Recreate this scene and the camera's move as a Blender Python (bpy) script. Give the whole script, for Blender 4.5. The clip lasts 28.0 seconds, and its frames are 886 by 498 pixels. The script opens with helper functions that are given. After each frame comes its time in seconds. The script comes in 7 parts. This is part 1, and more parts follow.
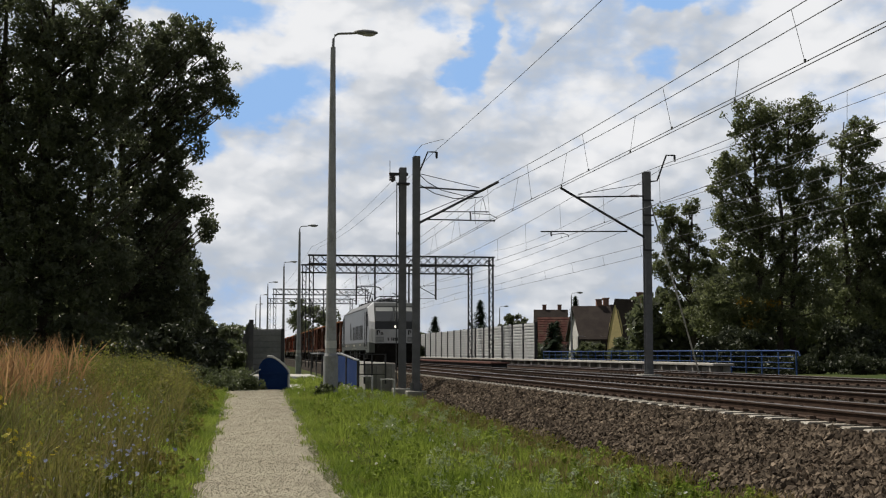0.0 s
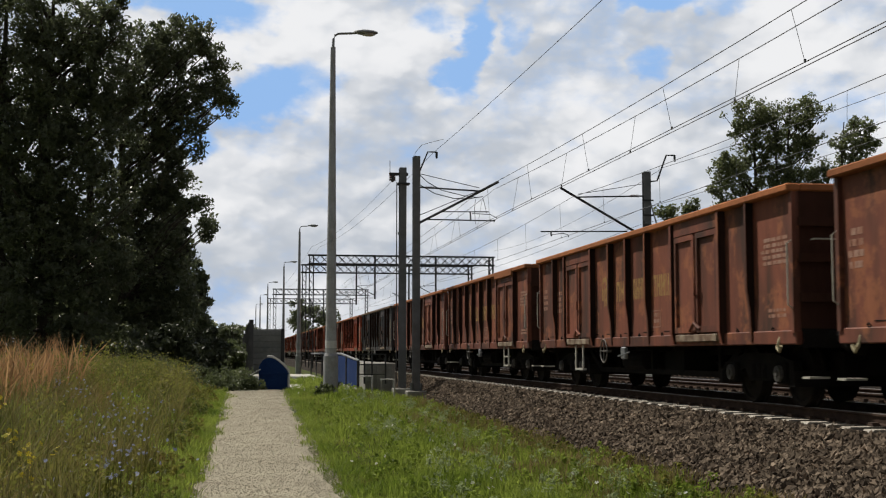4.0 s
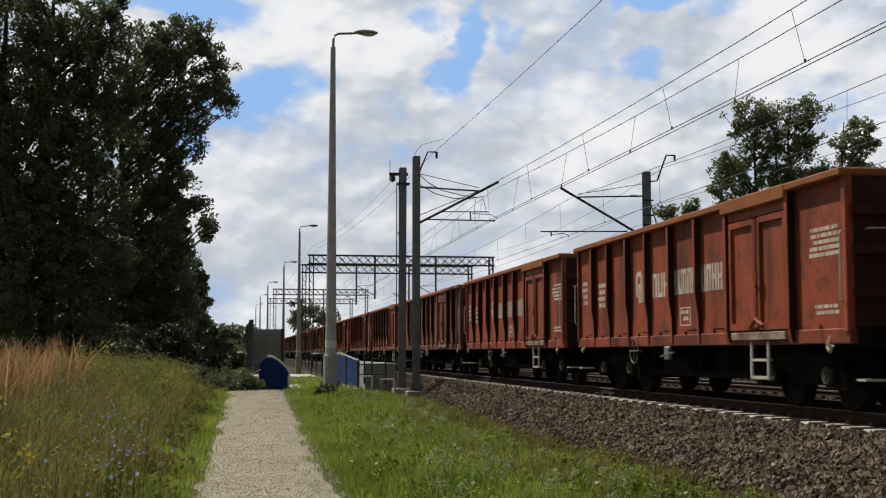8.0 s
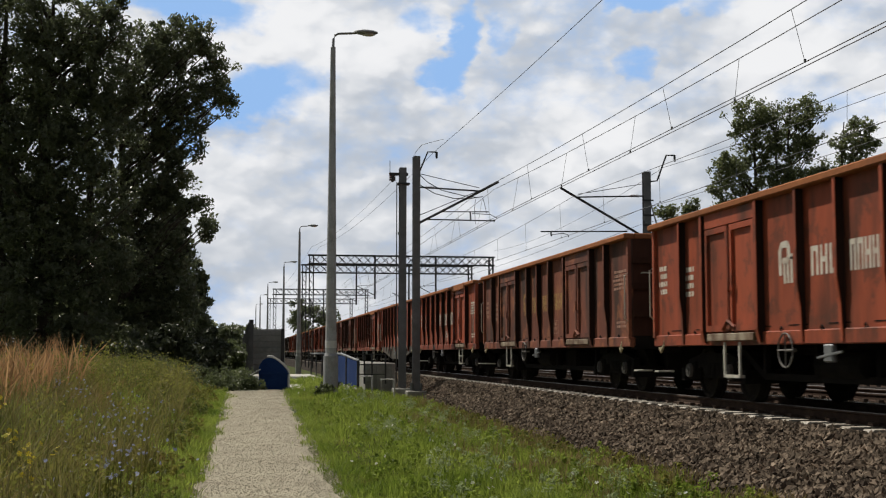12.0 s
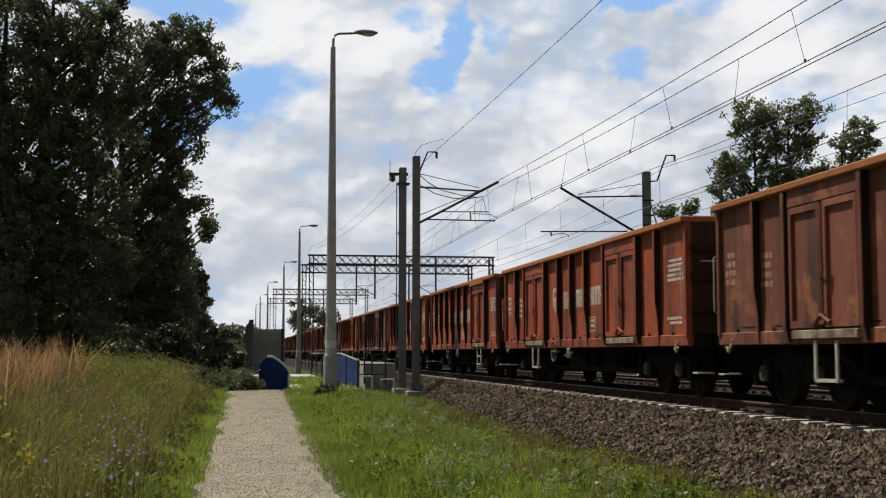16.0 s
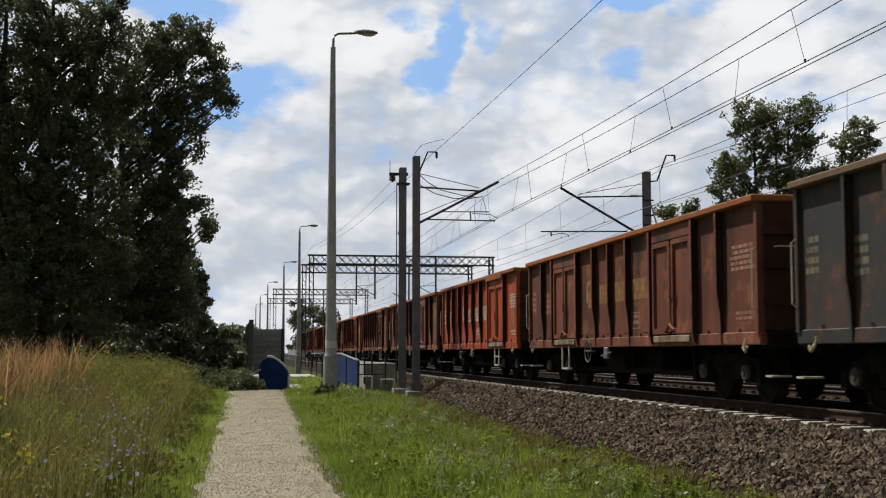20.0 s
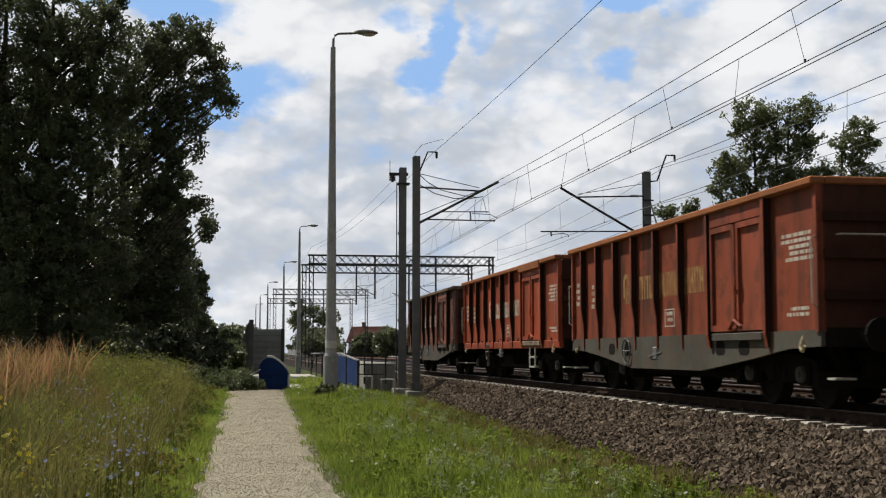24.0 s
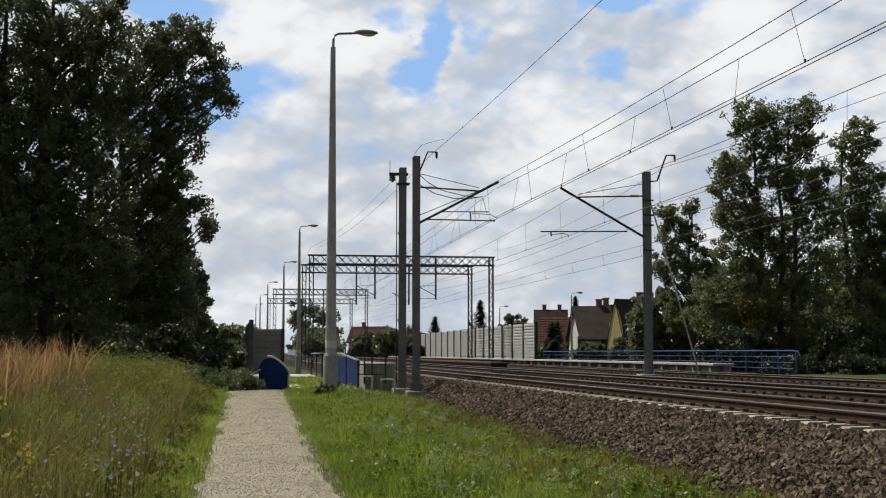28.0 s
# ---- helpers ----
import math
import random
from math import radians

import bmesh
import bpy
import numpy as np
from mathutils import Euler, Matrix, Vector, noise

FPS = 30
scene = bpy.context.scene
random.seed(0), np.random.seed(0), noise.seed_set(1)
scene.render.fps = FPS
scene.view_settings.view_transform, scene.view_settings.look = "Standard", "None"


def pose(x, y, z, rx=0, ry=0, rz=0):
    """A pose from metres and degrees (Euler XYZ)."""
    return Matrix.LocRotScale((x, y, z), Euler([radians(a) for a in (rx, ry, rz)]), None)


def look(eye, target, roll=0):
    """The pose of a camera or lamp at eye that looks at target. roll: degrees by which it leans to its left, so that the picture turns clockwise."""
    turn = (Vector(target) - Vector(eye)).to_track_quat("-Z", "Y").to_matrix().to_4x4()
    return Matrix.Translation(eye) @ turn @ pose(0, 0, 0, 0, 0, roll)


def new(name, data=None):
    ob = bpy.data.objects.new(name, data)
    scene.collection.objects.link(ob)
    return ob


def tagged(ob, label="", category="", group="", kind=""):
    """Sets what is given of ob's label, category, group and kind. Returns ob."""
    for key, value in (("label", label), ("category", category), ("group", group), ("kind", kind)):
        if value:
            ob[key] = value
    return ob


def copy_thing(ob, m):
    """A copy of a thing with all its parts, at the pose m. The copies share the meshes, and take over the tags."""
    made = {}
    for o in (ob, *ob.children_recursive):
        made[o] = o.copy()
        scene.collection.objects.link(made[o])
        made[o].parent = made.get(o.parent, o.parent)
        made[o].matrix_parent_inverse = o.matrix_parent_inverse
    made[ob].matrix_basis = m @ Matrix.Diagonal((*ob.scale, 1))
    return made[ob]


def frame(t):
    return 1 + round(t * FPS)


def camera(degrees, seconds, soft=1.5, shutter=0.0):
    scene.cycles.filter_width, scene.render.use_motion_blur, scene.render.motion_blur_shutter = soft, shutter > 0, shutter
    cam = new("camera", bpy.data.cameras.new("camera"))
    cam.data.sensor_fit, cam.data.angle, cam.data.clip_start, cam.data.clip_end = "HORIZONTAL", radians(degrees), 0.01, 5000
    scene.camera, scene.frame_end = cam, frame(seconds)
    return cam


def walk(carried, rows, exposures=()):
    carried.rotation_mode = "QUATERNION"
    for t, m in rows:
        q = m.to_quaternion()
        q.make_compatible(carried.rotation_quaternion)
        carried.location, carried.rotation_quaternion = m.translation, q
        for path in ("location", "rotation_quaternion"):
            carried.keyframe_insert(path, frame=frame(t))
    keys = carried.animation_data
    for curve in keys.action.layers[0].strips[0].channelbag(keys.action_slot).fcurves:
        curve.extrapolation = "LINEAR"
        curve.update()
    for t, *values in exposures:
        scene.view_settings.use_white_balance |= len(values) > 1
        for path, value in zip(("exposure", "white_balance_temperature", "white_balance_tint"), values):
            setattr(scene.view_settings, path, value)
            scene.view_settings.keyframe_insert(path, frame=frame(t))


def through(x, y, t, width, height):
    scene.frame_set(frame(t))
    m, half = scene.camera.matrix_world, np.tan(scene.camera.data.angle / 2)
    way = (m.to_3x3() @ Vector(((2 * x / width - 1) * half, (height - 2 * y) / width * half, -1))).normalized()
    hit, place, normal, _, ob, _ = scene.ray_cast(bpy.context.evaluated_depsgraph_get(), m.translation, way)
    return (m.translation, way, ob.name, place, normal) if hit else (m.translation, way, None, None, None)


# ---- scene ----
cam = camera(39.03, 28.0, soft=1.15, shutter=0.08)
EYE = Vector((0.0, 0.0, 0.786))
AIM = EYE + Vector((math.sin(radians(9.318)) * math.cos(radians(4.745)), math.cos(radians(9.318)) * math.cos(radians(4.745)), math.sin(radians(4.745))))
walk(cam, [(0.0, look(EYE, AIM)), (28.0, look(EYE, AIM))], exposures=[(0.0, 0.0), (12.0, 0.03), (28.0, 0.05)])

# ---- light ----
SUN = Vector((-0.80, 0.95, 1.75)).normalized()
sun_data = bpy.data.lights.new("sun", "SUN")
sun_data.energy, sun_data.angle, sun_data.color = 3.8, radians(1.2), (1.0, 0.94, 0.84)
sun = new("sun", sun_data)
sun.matrix_world = look(SUN * 50, (0, 0, 0))


def nodes_of(block):
    block.use_nodes = True
    nt = block.node_tree
    nt.nodes.clear()
    return nt, nt.nodes, nt.links


world = bpy.data.worlds.new("world")
scene.world = world
wt, wn, wl = nodes_of(world)
sky = wn.new("ShaderNodeTexSky")
sky.sky_type, sky.sun_disc = "NISHITA", False
sky.sun_elevation = math.asin(SUN.z)
sky.sun_rotation = math.atan2(SUN.x, SUN.y)
wbg, wout = wn.new("ShaderNodeBackground"), wn.new("ShaderNodeOutputWorld")
wco, wno, wra = wn.new("ShaderNodeTexCoord"), wn.new("ShaderNodeTexNoise"), wn.new("ShaderNodeValToRGB")
wmi = wn.new("ShaderNodeMix")
wmi.data_type = "RGBA"
wno.inputs["Scale"].default_value, wno.inputs["Detail"].default_value = 3.0, 6.0
wra.color_ramp.elements[0].position, wra.color_ramp.elements[1].position = 0.28, 0.46
wl.new(wco.outputs["Generated"], wno.inputs["Vector"])
wl.new(wno.outputs[0], wra.inputs[0])
wl.new(wra.outputs[0], wmi.inputs["Factor"])
wl.new(sky.outputs[0], wmi.inputs[6])
wmi.inputs[7].default_value = (2.3, 2.38, 2.5, 1)
wl.new(wmi.outputs[2], wbg.inputs[0])
wbg.inputs[1].default_value = 0.078
wl.new(wbg.outputs[0], wout.inputs[0])


# ---- materials ----
def grain(name, c1, c2, scale=4.0, rough=0.7, metal=0.0, bump=0.2, rand=0.06, fine=9.0, stretch=(1, 1, 1), stain=None, island=0.0, glow=0.0, amp=0.5, wear=None, low=0.35, high=0.65, bdist=0.02):
    """A surface of two tones mixed by a broad noise, with fine grain, relief and, if asked, stains (colour, amount, scale)."""
    m = bpy.data.materials.new(name)
    nt, n, l = nodes_of(m)
    out, bs = n.new("ShaderNodeOutputMaterial"), n.new("ShaderNodeBsdfPrincipled")
    co, mp = n.new("ShaderNodeTexCoord"), n.new("ShaderNodeMapping")
    mp.inputs["Scale"].default_value = stretch
    info, off = n.new("ShaderNodeObjectInfo"), n.new("ShaderNodeVectorMath")
    off.operation = "MULTIPLY_ADD"
    off.inputs[1].default_value = (37, 37, 37)
    l.new(info.outputs["Random"], off.inputs[0])
    l.new(co.outputs["Object"], off.inputs[2])
    l.new(off.outputs[0], mp.inputs[0])
    a, b = n.new("ShaderNodeTexNoise"), n.new("ShaderNodeTexNoise")
    a.inputs["Scale"].default_value, a.inputs["Detail"].default_value = scale, 5.0
    b.inputs["Scale"].default_value, b.inputs["Detail"].default_value = scale * fine, 3.0
    for t in (a, b):
        l.new(mp.outputs[0], t.inputs["Vector"])
    ra = n.new("ShaderNodeMapRange")
    ra.inputs[1].default_value, ra.inputs[2].default_value = low, high
    l.new(a.outputs[0], ra.inputs[0])
    mix = n.new("ShaderNodeMix")
    mix.data_type = "RGBA"
    mix.inputs[6].default_value, mix.inputs[7].default_value = (*c1, 1), (*c2, 1)
    l.new(ra.outputs[0], mix.inputs["Factor"])
    last = mix.outputs[2]
    if stain:
        col, amount, sc = stain
        s, sr, sm = n.new("ShaderNodeTexNoise"), n.new("ShaderNodeMapRange"), n.new("ShaderNodeMix")
        sm.data_type = "RGBA"
        s.inputs["Scale"].default_value, s.inputs["Detail"].default_value = sc, 8.0
        l.new(mp.outputs[0], s.inputs["Vector"])
        sr.inputs[1].default_value, sr.inputs[2].default_value, sr.inputs[4].default_value = 0.48, 0.66, amount
        l.new(s.outputs[0], sr.inputs[0])
        l.new(sr.outputs[0], sm.inputs["Factor"])
        l.new(last, sm.inputs[6])
        sm.inputs[7].default_value = (*col, 1)
        last = sm.outputs[2]
    if wear:
        col, amount, sc = wear
        s, sr, sm = n.new("ShaderNodeTexNoise"), n.new("ShaderNodeMapRange"), n.new("ShaderNodeMix")
        sm.data_type = "RGBA"
        s.inputs["Scale"].default_value, s.inputs["Detail"].default_value, s.inputs["Roughness"].default_value = sc, 10.0, 0.7
        l.new(off.outputs[0], s.inputs["Vector"])
        sr.inputs[1].default_value, sr.inputs[2].default_value, sr.inputs[4].default_value = 0.53, 0.6, amount
        l.new(s.outputs[0], sr.inputs[0])
        l.new(sr.outputs[0], sm.inputs["Factor"])
        l.new(last, sm.inputs[6])
        sm.inputs[7].default_value = (*col, 1)
        last = sm.outputs[2]
    hsv = n.new("ShaderNodeHueSaturation")
    val = n.new("ShaderNodeMath")
    val.operation = "MULTIPLY_ADD"
    val.inputs[1].default_value, val.inputs[2].default_value = amp, 1 - amp / 2
    l.new(b.outputs[0], val.inputs[0])
    rnd = n.new("ShaderNodeMath")
    rnd.operation = "MULTIPLY_ADD"
    if island:
        geo = n.new("ShaderNodeNewGeometry")
        l.new(geo.outputs["Random Per Island"], rnd.inputs[0])
        rnd.inputs[1].default_value, rnd.inputs[2].default_value = 2 * island, 1 - island
    else:
        l.new(info.outputs["Random"], rnd.inputs[0])
        rnd.inputs[1].default_value, rnd.inputs[2].default_value = 2 * rand, 1 - rand
    both = n.new("ShaderNodeMath")
    both.operation = "MULTIPLY"
    l.new(val.outputs[0], both.inputs[0])
    l.new(rnd.outputs[0], both.inputs[1])
    l.new(both.outputs[0], hsv.inputs["Value"])
    l.new(last, hsv.inputs["Color"])
    l.new(hsv.outputs[0], bs.inputs["Base Color"])
    bs.inputs["Roughness"].default_value, bs.inputs["Metallic"].default_value = rough, metal
    bs.inputs["Specular IOR Level"].default_value = 0.1 if rough > 0.74 else 0.35 if rough > 0.45 else 0.5
    if bump:
        bp = n.new("ShaderNodeBump")
        bp.inputs["Strength"].default_value, bp.inputs["Distance"].default_value = bump, bdist
        l.new(b.outputs[0], bp.inputs["Height"])
        l.new(bp.outputs[0], bs.inputs["Normal"])
    if glow:
        bs.inputs["Emission Color"].default_value = (1.0, 0.93, 0.75, 1)
        bs.inputs["Emission Strength"].default_value = glow
    l.new(bs.outputs[0], out.inputs[0])
    return m


def leafy(name, c1, c2, through=0.25, rough=0.6, gloss=0.2):
    """Foliage: colour by leaf, a little light passing through."""
    m = bpy.data.materials.new(name)
    nt, n, l = nodes_of(m)
    out, bs, tr, mx = n.new("ShaderNodeOutputMaterial"), n.new("ShaderNodeBsdfPrincipled"), n.new("ShaderNodeBsdfTranslucent"), n.new("ShaderNodeMixShader")
    geo, ra, co, no = n.new("ShaderNodeNewGeometry"), n.new("ShaderNodeMix"), n.new("ShaderNodeTexCoord"), n.new("ShaderNodeTexNoise")
    ra.data_type = "RGBA"
    add = n.new("ShaderNodeMath")
    add.operation = "MULTIPLY_ADD"
    add.inputs[1].default_value = 0.5
    no.inputs["Scale"].default_value = 0.9
    sub = n.new("ShaderNodeMath")
    sub.operation = "MULTIPLY_ADD"
    sub.inputs[1].default_value, sub.inputs[2].default_value = 1.8, -0.65
    l.new(co.outputs["Object"], no.inputs["Vector"])
    l.new(no.outputs[0], sub.inputs[0])
    l.new(geo.outputs["Random Per Island"], add.inputs[0])
    l.new(sub.outputs[0], add.inputs[2])
    add.use_clamp = True
    l.new(add.outputs[0], ra.inputs["Factor"])
    ra.inputs[6].default_value, ra.inputs[7].default_value = (*c1, 1), (*c2, 1)
    l.new(ra.outputs[2], bs.inputs["Base Color"])
    warm = n.new("ShaderNodeHueSaturation")
    warm.inputs["Value"].default_value = 1.7
    l.new(ra.outputs[2], warm.inputs["Color"])
    l.new(warm.outputs[0], tr.inputs["Color"])
    bs.inputs["Roughness"].default_value = rough
    bs.inputs["Specular IOR Level"].default_value = gloss
    mx.inputs[0].default_value = through
    l.new(bs.outputs[0], mx.inputs[1])
    l.new(tr.outputs[0], mx.inputs[2])
    l.new(mx.outputs[0], out.inputs[0])
    return m


M = {}
M["gravel"] = grain("path_gravel", (0.345, 0.312, 0.235), (0.415, 0.376, 0.285), 1.3, 0.95, bump=0.6, fine=34, amp=0.9)
M["pebble"] = grain("path_pebble", (0.28, 0.25, 0.19), (0.42, 0.385, 0.30), 3.0, 0.9, bump=0.2, island=0.2)
M["soil"] = grain("soil_turf", (0.045, 0.055, 0.014), (0.075, 0.07, 0.025), 0.8, 0.95, bump=0.5, fine=25)
M["field"] = grain("ground_grass", (0.05, 0.075, 0.02), (0.08, 0.085, 0.028), 0.15, 0.95, bump=0.5, fine=25)
# Bed kept very dark: it paints the shade in the gaps between stones.
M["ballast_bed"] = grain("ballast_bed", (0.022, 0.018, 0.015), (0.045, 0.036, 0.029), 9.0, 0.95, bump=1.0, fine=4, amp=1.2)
M["stone"] = grain("ballast_stone", (0.075, 0.057, 0.042), (0.185, 0.145, 0.107), 3.0, 0.9, bump=0.3, island=0.65)
M["sleeper"] = grain("sleeper_concrete", (0.46, 0.43, 0.38), (0.32, 0.285, 0.235), 5.0, 0.9)
M["rail_rust"] = grain("rail_rust", (0.055, 0.036, 0.027), (0.085, 0.056, 0.042), 5.0, 0.8)
M["rail_head"] = grain("rail_steel", (0.24, 0.21, 0.19), (0.32, 0.29, 0.27), 6.0, 0.38, 0.9, bump=0.05)
M["clip"] = grain("fastening_steel", (0.06, 0.045, 0.04), (0.11, 0.08, 0.06), 9, 0.8)
M["concrete"] = grain("concrete", (0.42, 0.41, 0.38), (0.32, 0.31, 0.28), 1.6, 0.9, stain=((0.2, 0.19, 0.17), 0.5, 2.5))
M["pale_concrete"] = grain("pale_concrete", (0.58, 0.56, 0.52), (0.46, 0.44, 0.40), 1.4, 0.9)
M["pole"] = grain("lamp_pole_concrete", (0.47, 0.48, 0.50), (0.40, 0.41, 0.43), 3.0, 0.85, stain=((0.24, 0.23, 0.21), 0.4, 4))
M["pole_band"] = grain("pole_band_paint", (0.72, 0.72, 0.71), (0.64, 0.64, 0.62), 8, 0.7)
M["galv"] = grain("galvanised_steel", (0.32, 0.33, 0.34), (0.24, 0.25, 0.26), 5, 0.5, 0.6, bump=0.05)
M["mast"] = grain("mast_grey_paint", (0.21, 0.215, 0.225), (0.16, 0.165, 0.17), 3, 0.6, 0.2, bump=0.1)
M["dark_steel"] = grain("dark_steel", (0.05, 0.052, 0.056), (0.075, 0.075, 0.077), 4, 0.6, 0.3, bump=0.1)
M["wire"] = grain("wire_copper_weathered", (0.11, 0.115, 0.12), (0.15, 0.155, 0.16), 4, 0.6, 0.4, bump=0)
M["porcelain"] = grain("insulator_brown", (0.07, 0.04, 0.03), (0.1, 0.06, 0.05), 8, 0.3, bump=0)
M["blue"] = grain("blue_paint", (0.008, 0.027, 0.105), (0.012, 0.036, 0.13), 2.5, 0.76, bump=0.05)
# Lighter copy of the blue, with the sun on the far railing in it.
M["blue_rail"] = grain("blue_rail_sunlit", (0.03, 0.075, 0.21), (0.045, 0.10, 0.27), 2.5, 0.5, bump=0.05)
M["panel"] = grain("barrier_panel", (0.48, 0.49, 0.49), (0.42, 0.43, 0.43), 0.8, 0.8)
M["panel_dark"] = grain("barrier_panel_weathered", (0.24, 0.245, 0.24), (0.30, 0.305, 0.295), 0.8, 0.85)
M["brick_red"] = grain("platform_edge_brick", (0.12, 0.06, 0.05), (0.17, 0.095, 0.08), 2, 0.9)
M["roof_red"] = grain("roof_tile_red", (0.085, 0.035, 0.03), (0.125, 0.055, 0.045), 1.2, 0.85, stain=((0.12, 0.08, 0.06), 0.6, 0.9))
M["roof_brown"] = grain("roof_sheet_brown", (0.05, 0.04, 0.036), (0.068, 0.055, 0.048), 1.0, 0.8)
M["white_wall"] = grain("white_render", (0.72, 0.71, 0.67), (0.64, 0.62, 0.58), 0.8, 0.9)
M["yellow_wall"] = grain("yellow_render", (0.74, 0.62, 0.30), (0.66, 0.55, 0.27), 0.5, 0.9)
M["timber"] = grain("dark_timber", (0.09, 0.06, 0.045), (0.13, 0.09, 0.06), 2, 0.8, stretch=(1, 1, 6))
M["brick"] = grain("chimney_brick", (0.22, 0.13, 0.10), (0.29, 0.18, 0.14), 5, 0.9)
M["glass"] = grain("dark_glass", (0.03, 0.035, 0.04), (0.045, 0.05, 0.055), 0.5, 0.08, bump=0)
M["bark"] = grain("bark", (0.06, 0.05, 0.04), (0.1, 0.085, 0.07), 4, 0.95, bump=0.8, stretch=(1, 1, 0.2))
M["leaf_a"] = leafy("leaf_maple", (0.07, 0.08, 0.045), (0.125, 0.145, 0.07), 0.4, 0.42, 0.7)
M["leaf_b"] = leafy("leaf_ash", (0.07, 0.085, 0.038), (0.18, 0.20, 0.09), 0.42, 0.45, 0.6)
# Bush leaves darkened so that the colour carries the shade on them.
M["leaf_shaded"] = leafy("leaf_shaded", (0.03, 0.038, 0.02), (0.06, 0.07, 0.034), 0.12, 0.5, 0.3)
M["leaf_thicket"] = leafy("leaf_thicket", (0.05, 0.065, 0.03), (0.11, 0.13, 0.055), 0.35, 0.5, 0.4)
M["leaf_autumn"] = leafy("leaf_yellowing", (0.20, 0.13, 0.02), (0.30, 0.20, 0.03))
M["needle"] = leafy("needles", (0.012, 0.026, 0.012), (0.03, 0.05, 0.022), 0.05)
M["grass"] = leafy("grass_fresh", (0.105, 0.158, 0.019), (0.27, 0.325, 0.064), 0.42)
M["grass_rank"] = leafy("grass_rank", (0.075, 0.085, 0.02), (0.21, 0.18, 0.07), 0.35)
M["grass_straw"] = leafy("grass_straw", (0.13, 0.095, 0.03), (0.27, 0.19, 0.075), 0.35)
M["grass_dry"] = leafy("grass_dry", (0.16, 0.13, 0.05), (0.26, 0.21, 0.09), 0.3)
M["weed"] = leafy("weed_mixed", (0.06, 0.085, 0.016), (0.26, 0.24, 0.06), 0.42)
M["herb"] = leafy("herb_silvery", (0.17, 0.22, 0.09), (0.33, 0.38, 0.2), 0.3)
M["plume"] = leafy("grass_plume", (0.24, 0.12, 0.055), (0.42, 0.26, 0.13), 0.35)
M["petal_blue"] = leafy("petal_blue", (0.27, 0.30, 0.48), (0.38, 0.41, 0.58), 0.2)
M["petal_yellow"] = leafy("petal_yellow", (0.45, 0.36, 0.03), (0.58, 0.48, 0.05), 0.2)
M["petal_white"] = leafy("petal_white", (0.62, 0.63, 0.56), (0.75, 0.75, 0.68), 0.2)
# rolling stock
RUST = (0.075, 0.035, 0.022)
M["wag_brown"] = grain("wagon_paint_brown", (0.225, 0.076, 0.046), (0.165, 0.058, 0.039), 0.9, 0.6, rand=0.18, fine=12, stretch=(1, 1, 0.22), stain=((0.05, 0.03, 0.023), 0.9, 1.5), wear=((0.37, 0.14, 0.065), 0.6, 1.3), bump=0.12)
M["wag_red"] = grain("wagon_paint_red", (0.38, 0.085, 0.040), (0.31, 0.075, 0.038), 0.6, 0.52, rand=0.16, fine=12, stretch=(1, 1, 0.22), stain=((0.06, 0.032, 0.022), 0.8, 1.6), wear=((0.10, 0.045, 0.03), 0.6, 2.6), bump=0.1)
M["wag_bright"] = grain("wagon_paint_bright", (0.45, 0.088, 0.034), (0.40, 0.08, 0.034), 0.6, 0.5, rand=0.08, fine=12, stretch=(1, 1, 0.22), stain=((0.09, 0.035, 0.022), 0.6, 1.8), wear=((0.16, 0.06, 0.035), 0.5, 3.2), bump=0.08)
M["wag_dark"] = grain("wagon_paint_dark", (0.05, 0.052, 0.054), (0.036, 0.038, 0.041), 0.7, 0.6, rand=0.1, fine=12, stretch=(1, 1, 0.45), stain=((0.10, 0.05, 0.032), 0.5, 1.5), wear=((0.16, 0.07, 0.04), 0.6, 2.4), bump=0.1)
# Streaked end paint, darkened further to hold the shade between the wagons.
M["wag_end"] = grain("wagon_end_grime_shade", (0.09, 0.04, 0.028), (0.055, 0.027, 0.02), 0.8, 0.8, rand=0.15, fine=12, stretch=(1, 1, 0.4), stain=((0.05, 0.028, 0.02), 0.7, 1.4), bump=0.12)
M["wag_end_dark"] = grain("wagon_end_grime_shade_dark", (0.05, 0.045, 0.04), (0.035, 0.032, 0.029), 0.8, 0.8, stain=((0.06, 0.03, 0.02), 0.5, 1.4), bump=0.12)
# Dark brown webs: the shade on the ribs' near faces is in the colour.
M["rib_web"] = grain("rib_shade_brown", (0.05, 0.028, 0.021), (0.03, 0.019, 0.015), 1.6, 0.85, rand=0.2, stretch=(1, 1, 0.3), bump=0.15)
M["axle_cap"] = grain("axle_box_grey", (0.10, 0.095, 0.085), (0.06, 0.055, 0.05), 5, 0.6, bump=0.1)
M["screen_dark"] = grain("screen_glass_dark", (0.05, 0.055, 0.062), (0.065, 0.07, 0.078), 0.5, 0.35, bump=0, amp=0.1)
M["rim_orange"] = grain("wagon_rim_rust", (0.40, 0.155, 0.065), (0.31, 0.125, 0.06), 1.5, 0.75, rand=0.15, fine=10, bump=0.15)
M["rim_grey"] = grain("wagon_rim_grey", (0.21, 0.145, 0.095), (0.16, 0.115, 0.08), 1.5, 0.75, bump=0.15)
M["sill_grey"] = grain("wagon_sill_grey", (0.11, 0.105, 0.085), (0.075, 0.07, 0.058), 1.2, 0.7, stain=((0.14, 0.075, 0.05), 0.5, 2.0), bump=0.1)
M["frame_black"] = grain("underframe_black", (0.012, 0.011, 0.0105), (0.02, 0.018, 0.016), 3, 0.9, bump=0.2)
M["wheel"] = grain("wheel_steel", (0.02, 0.017, 0.015), (0.03, 0.026, 0.022), 4, 0.8, 0.2)
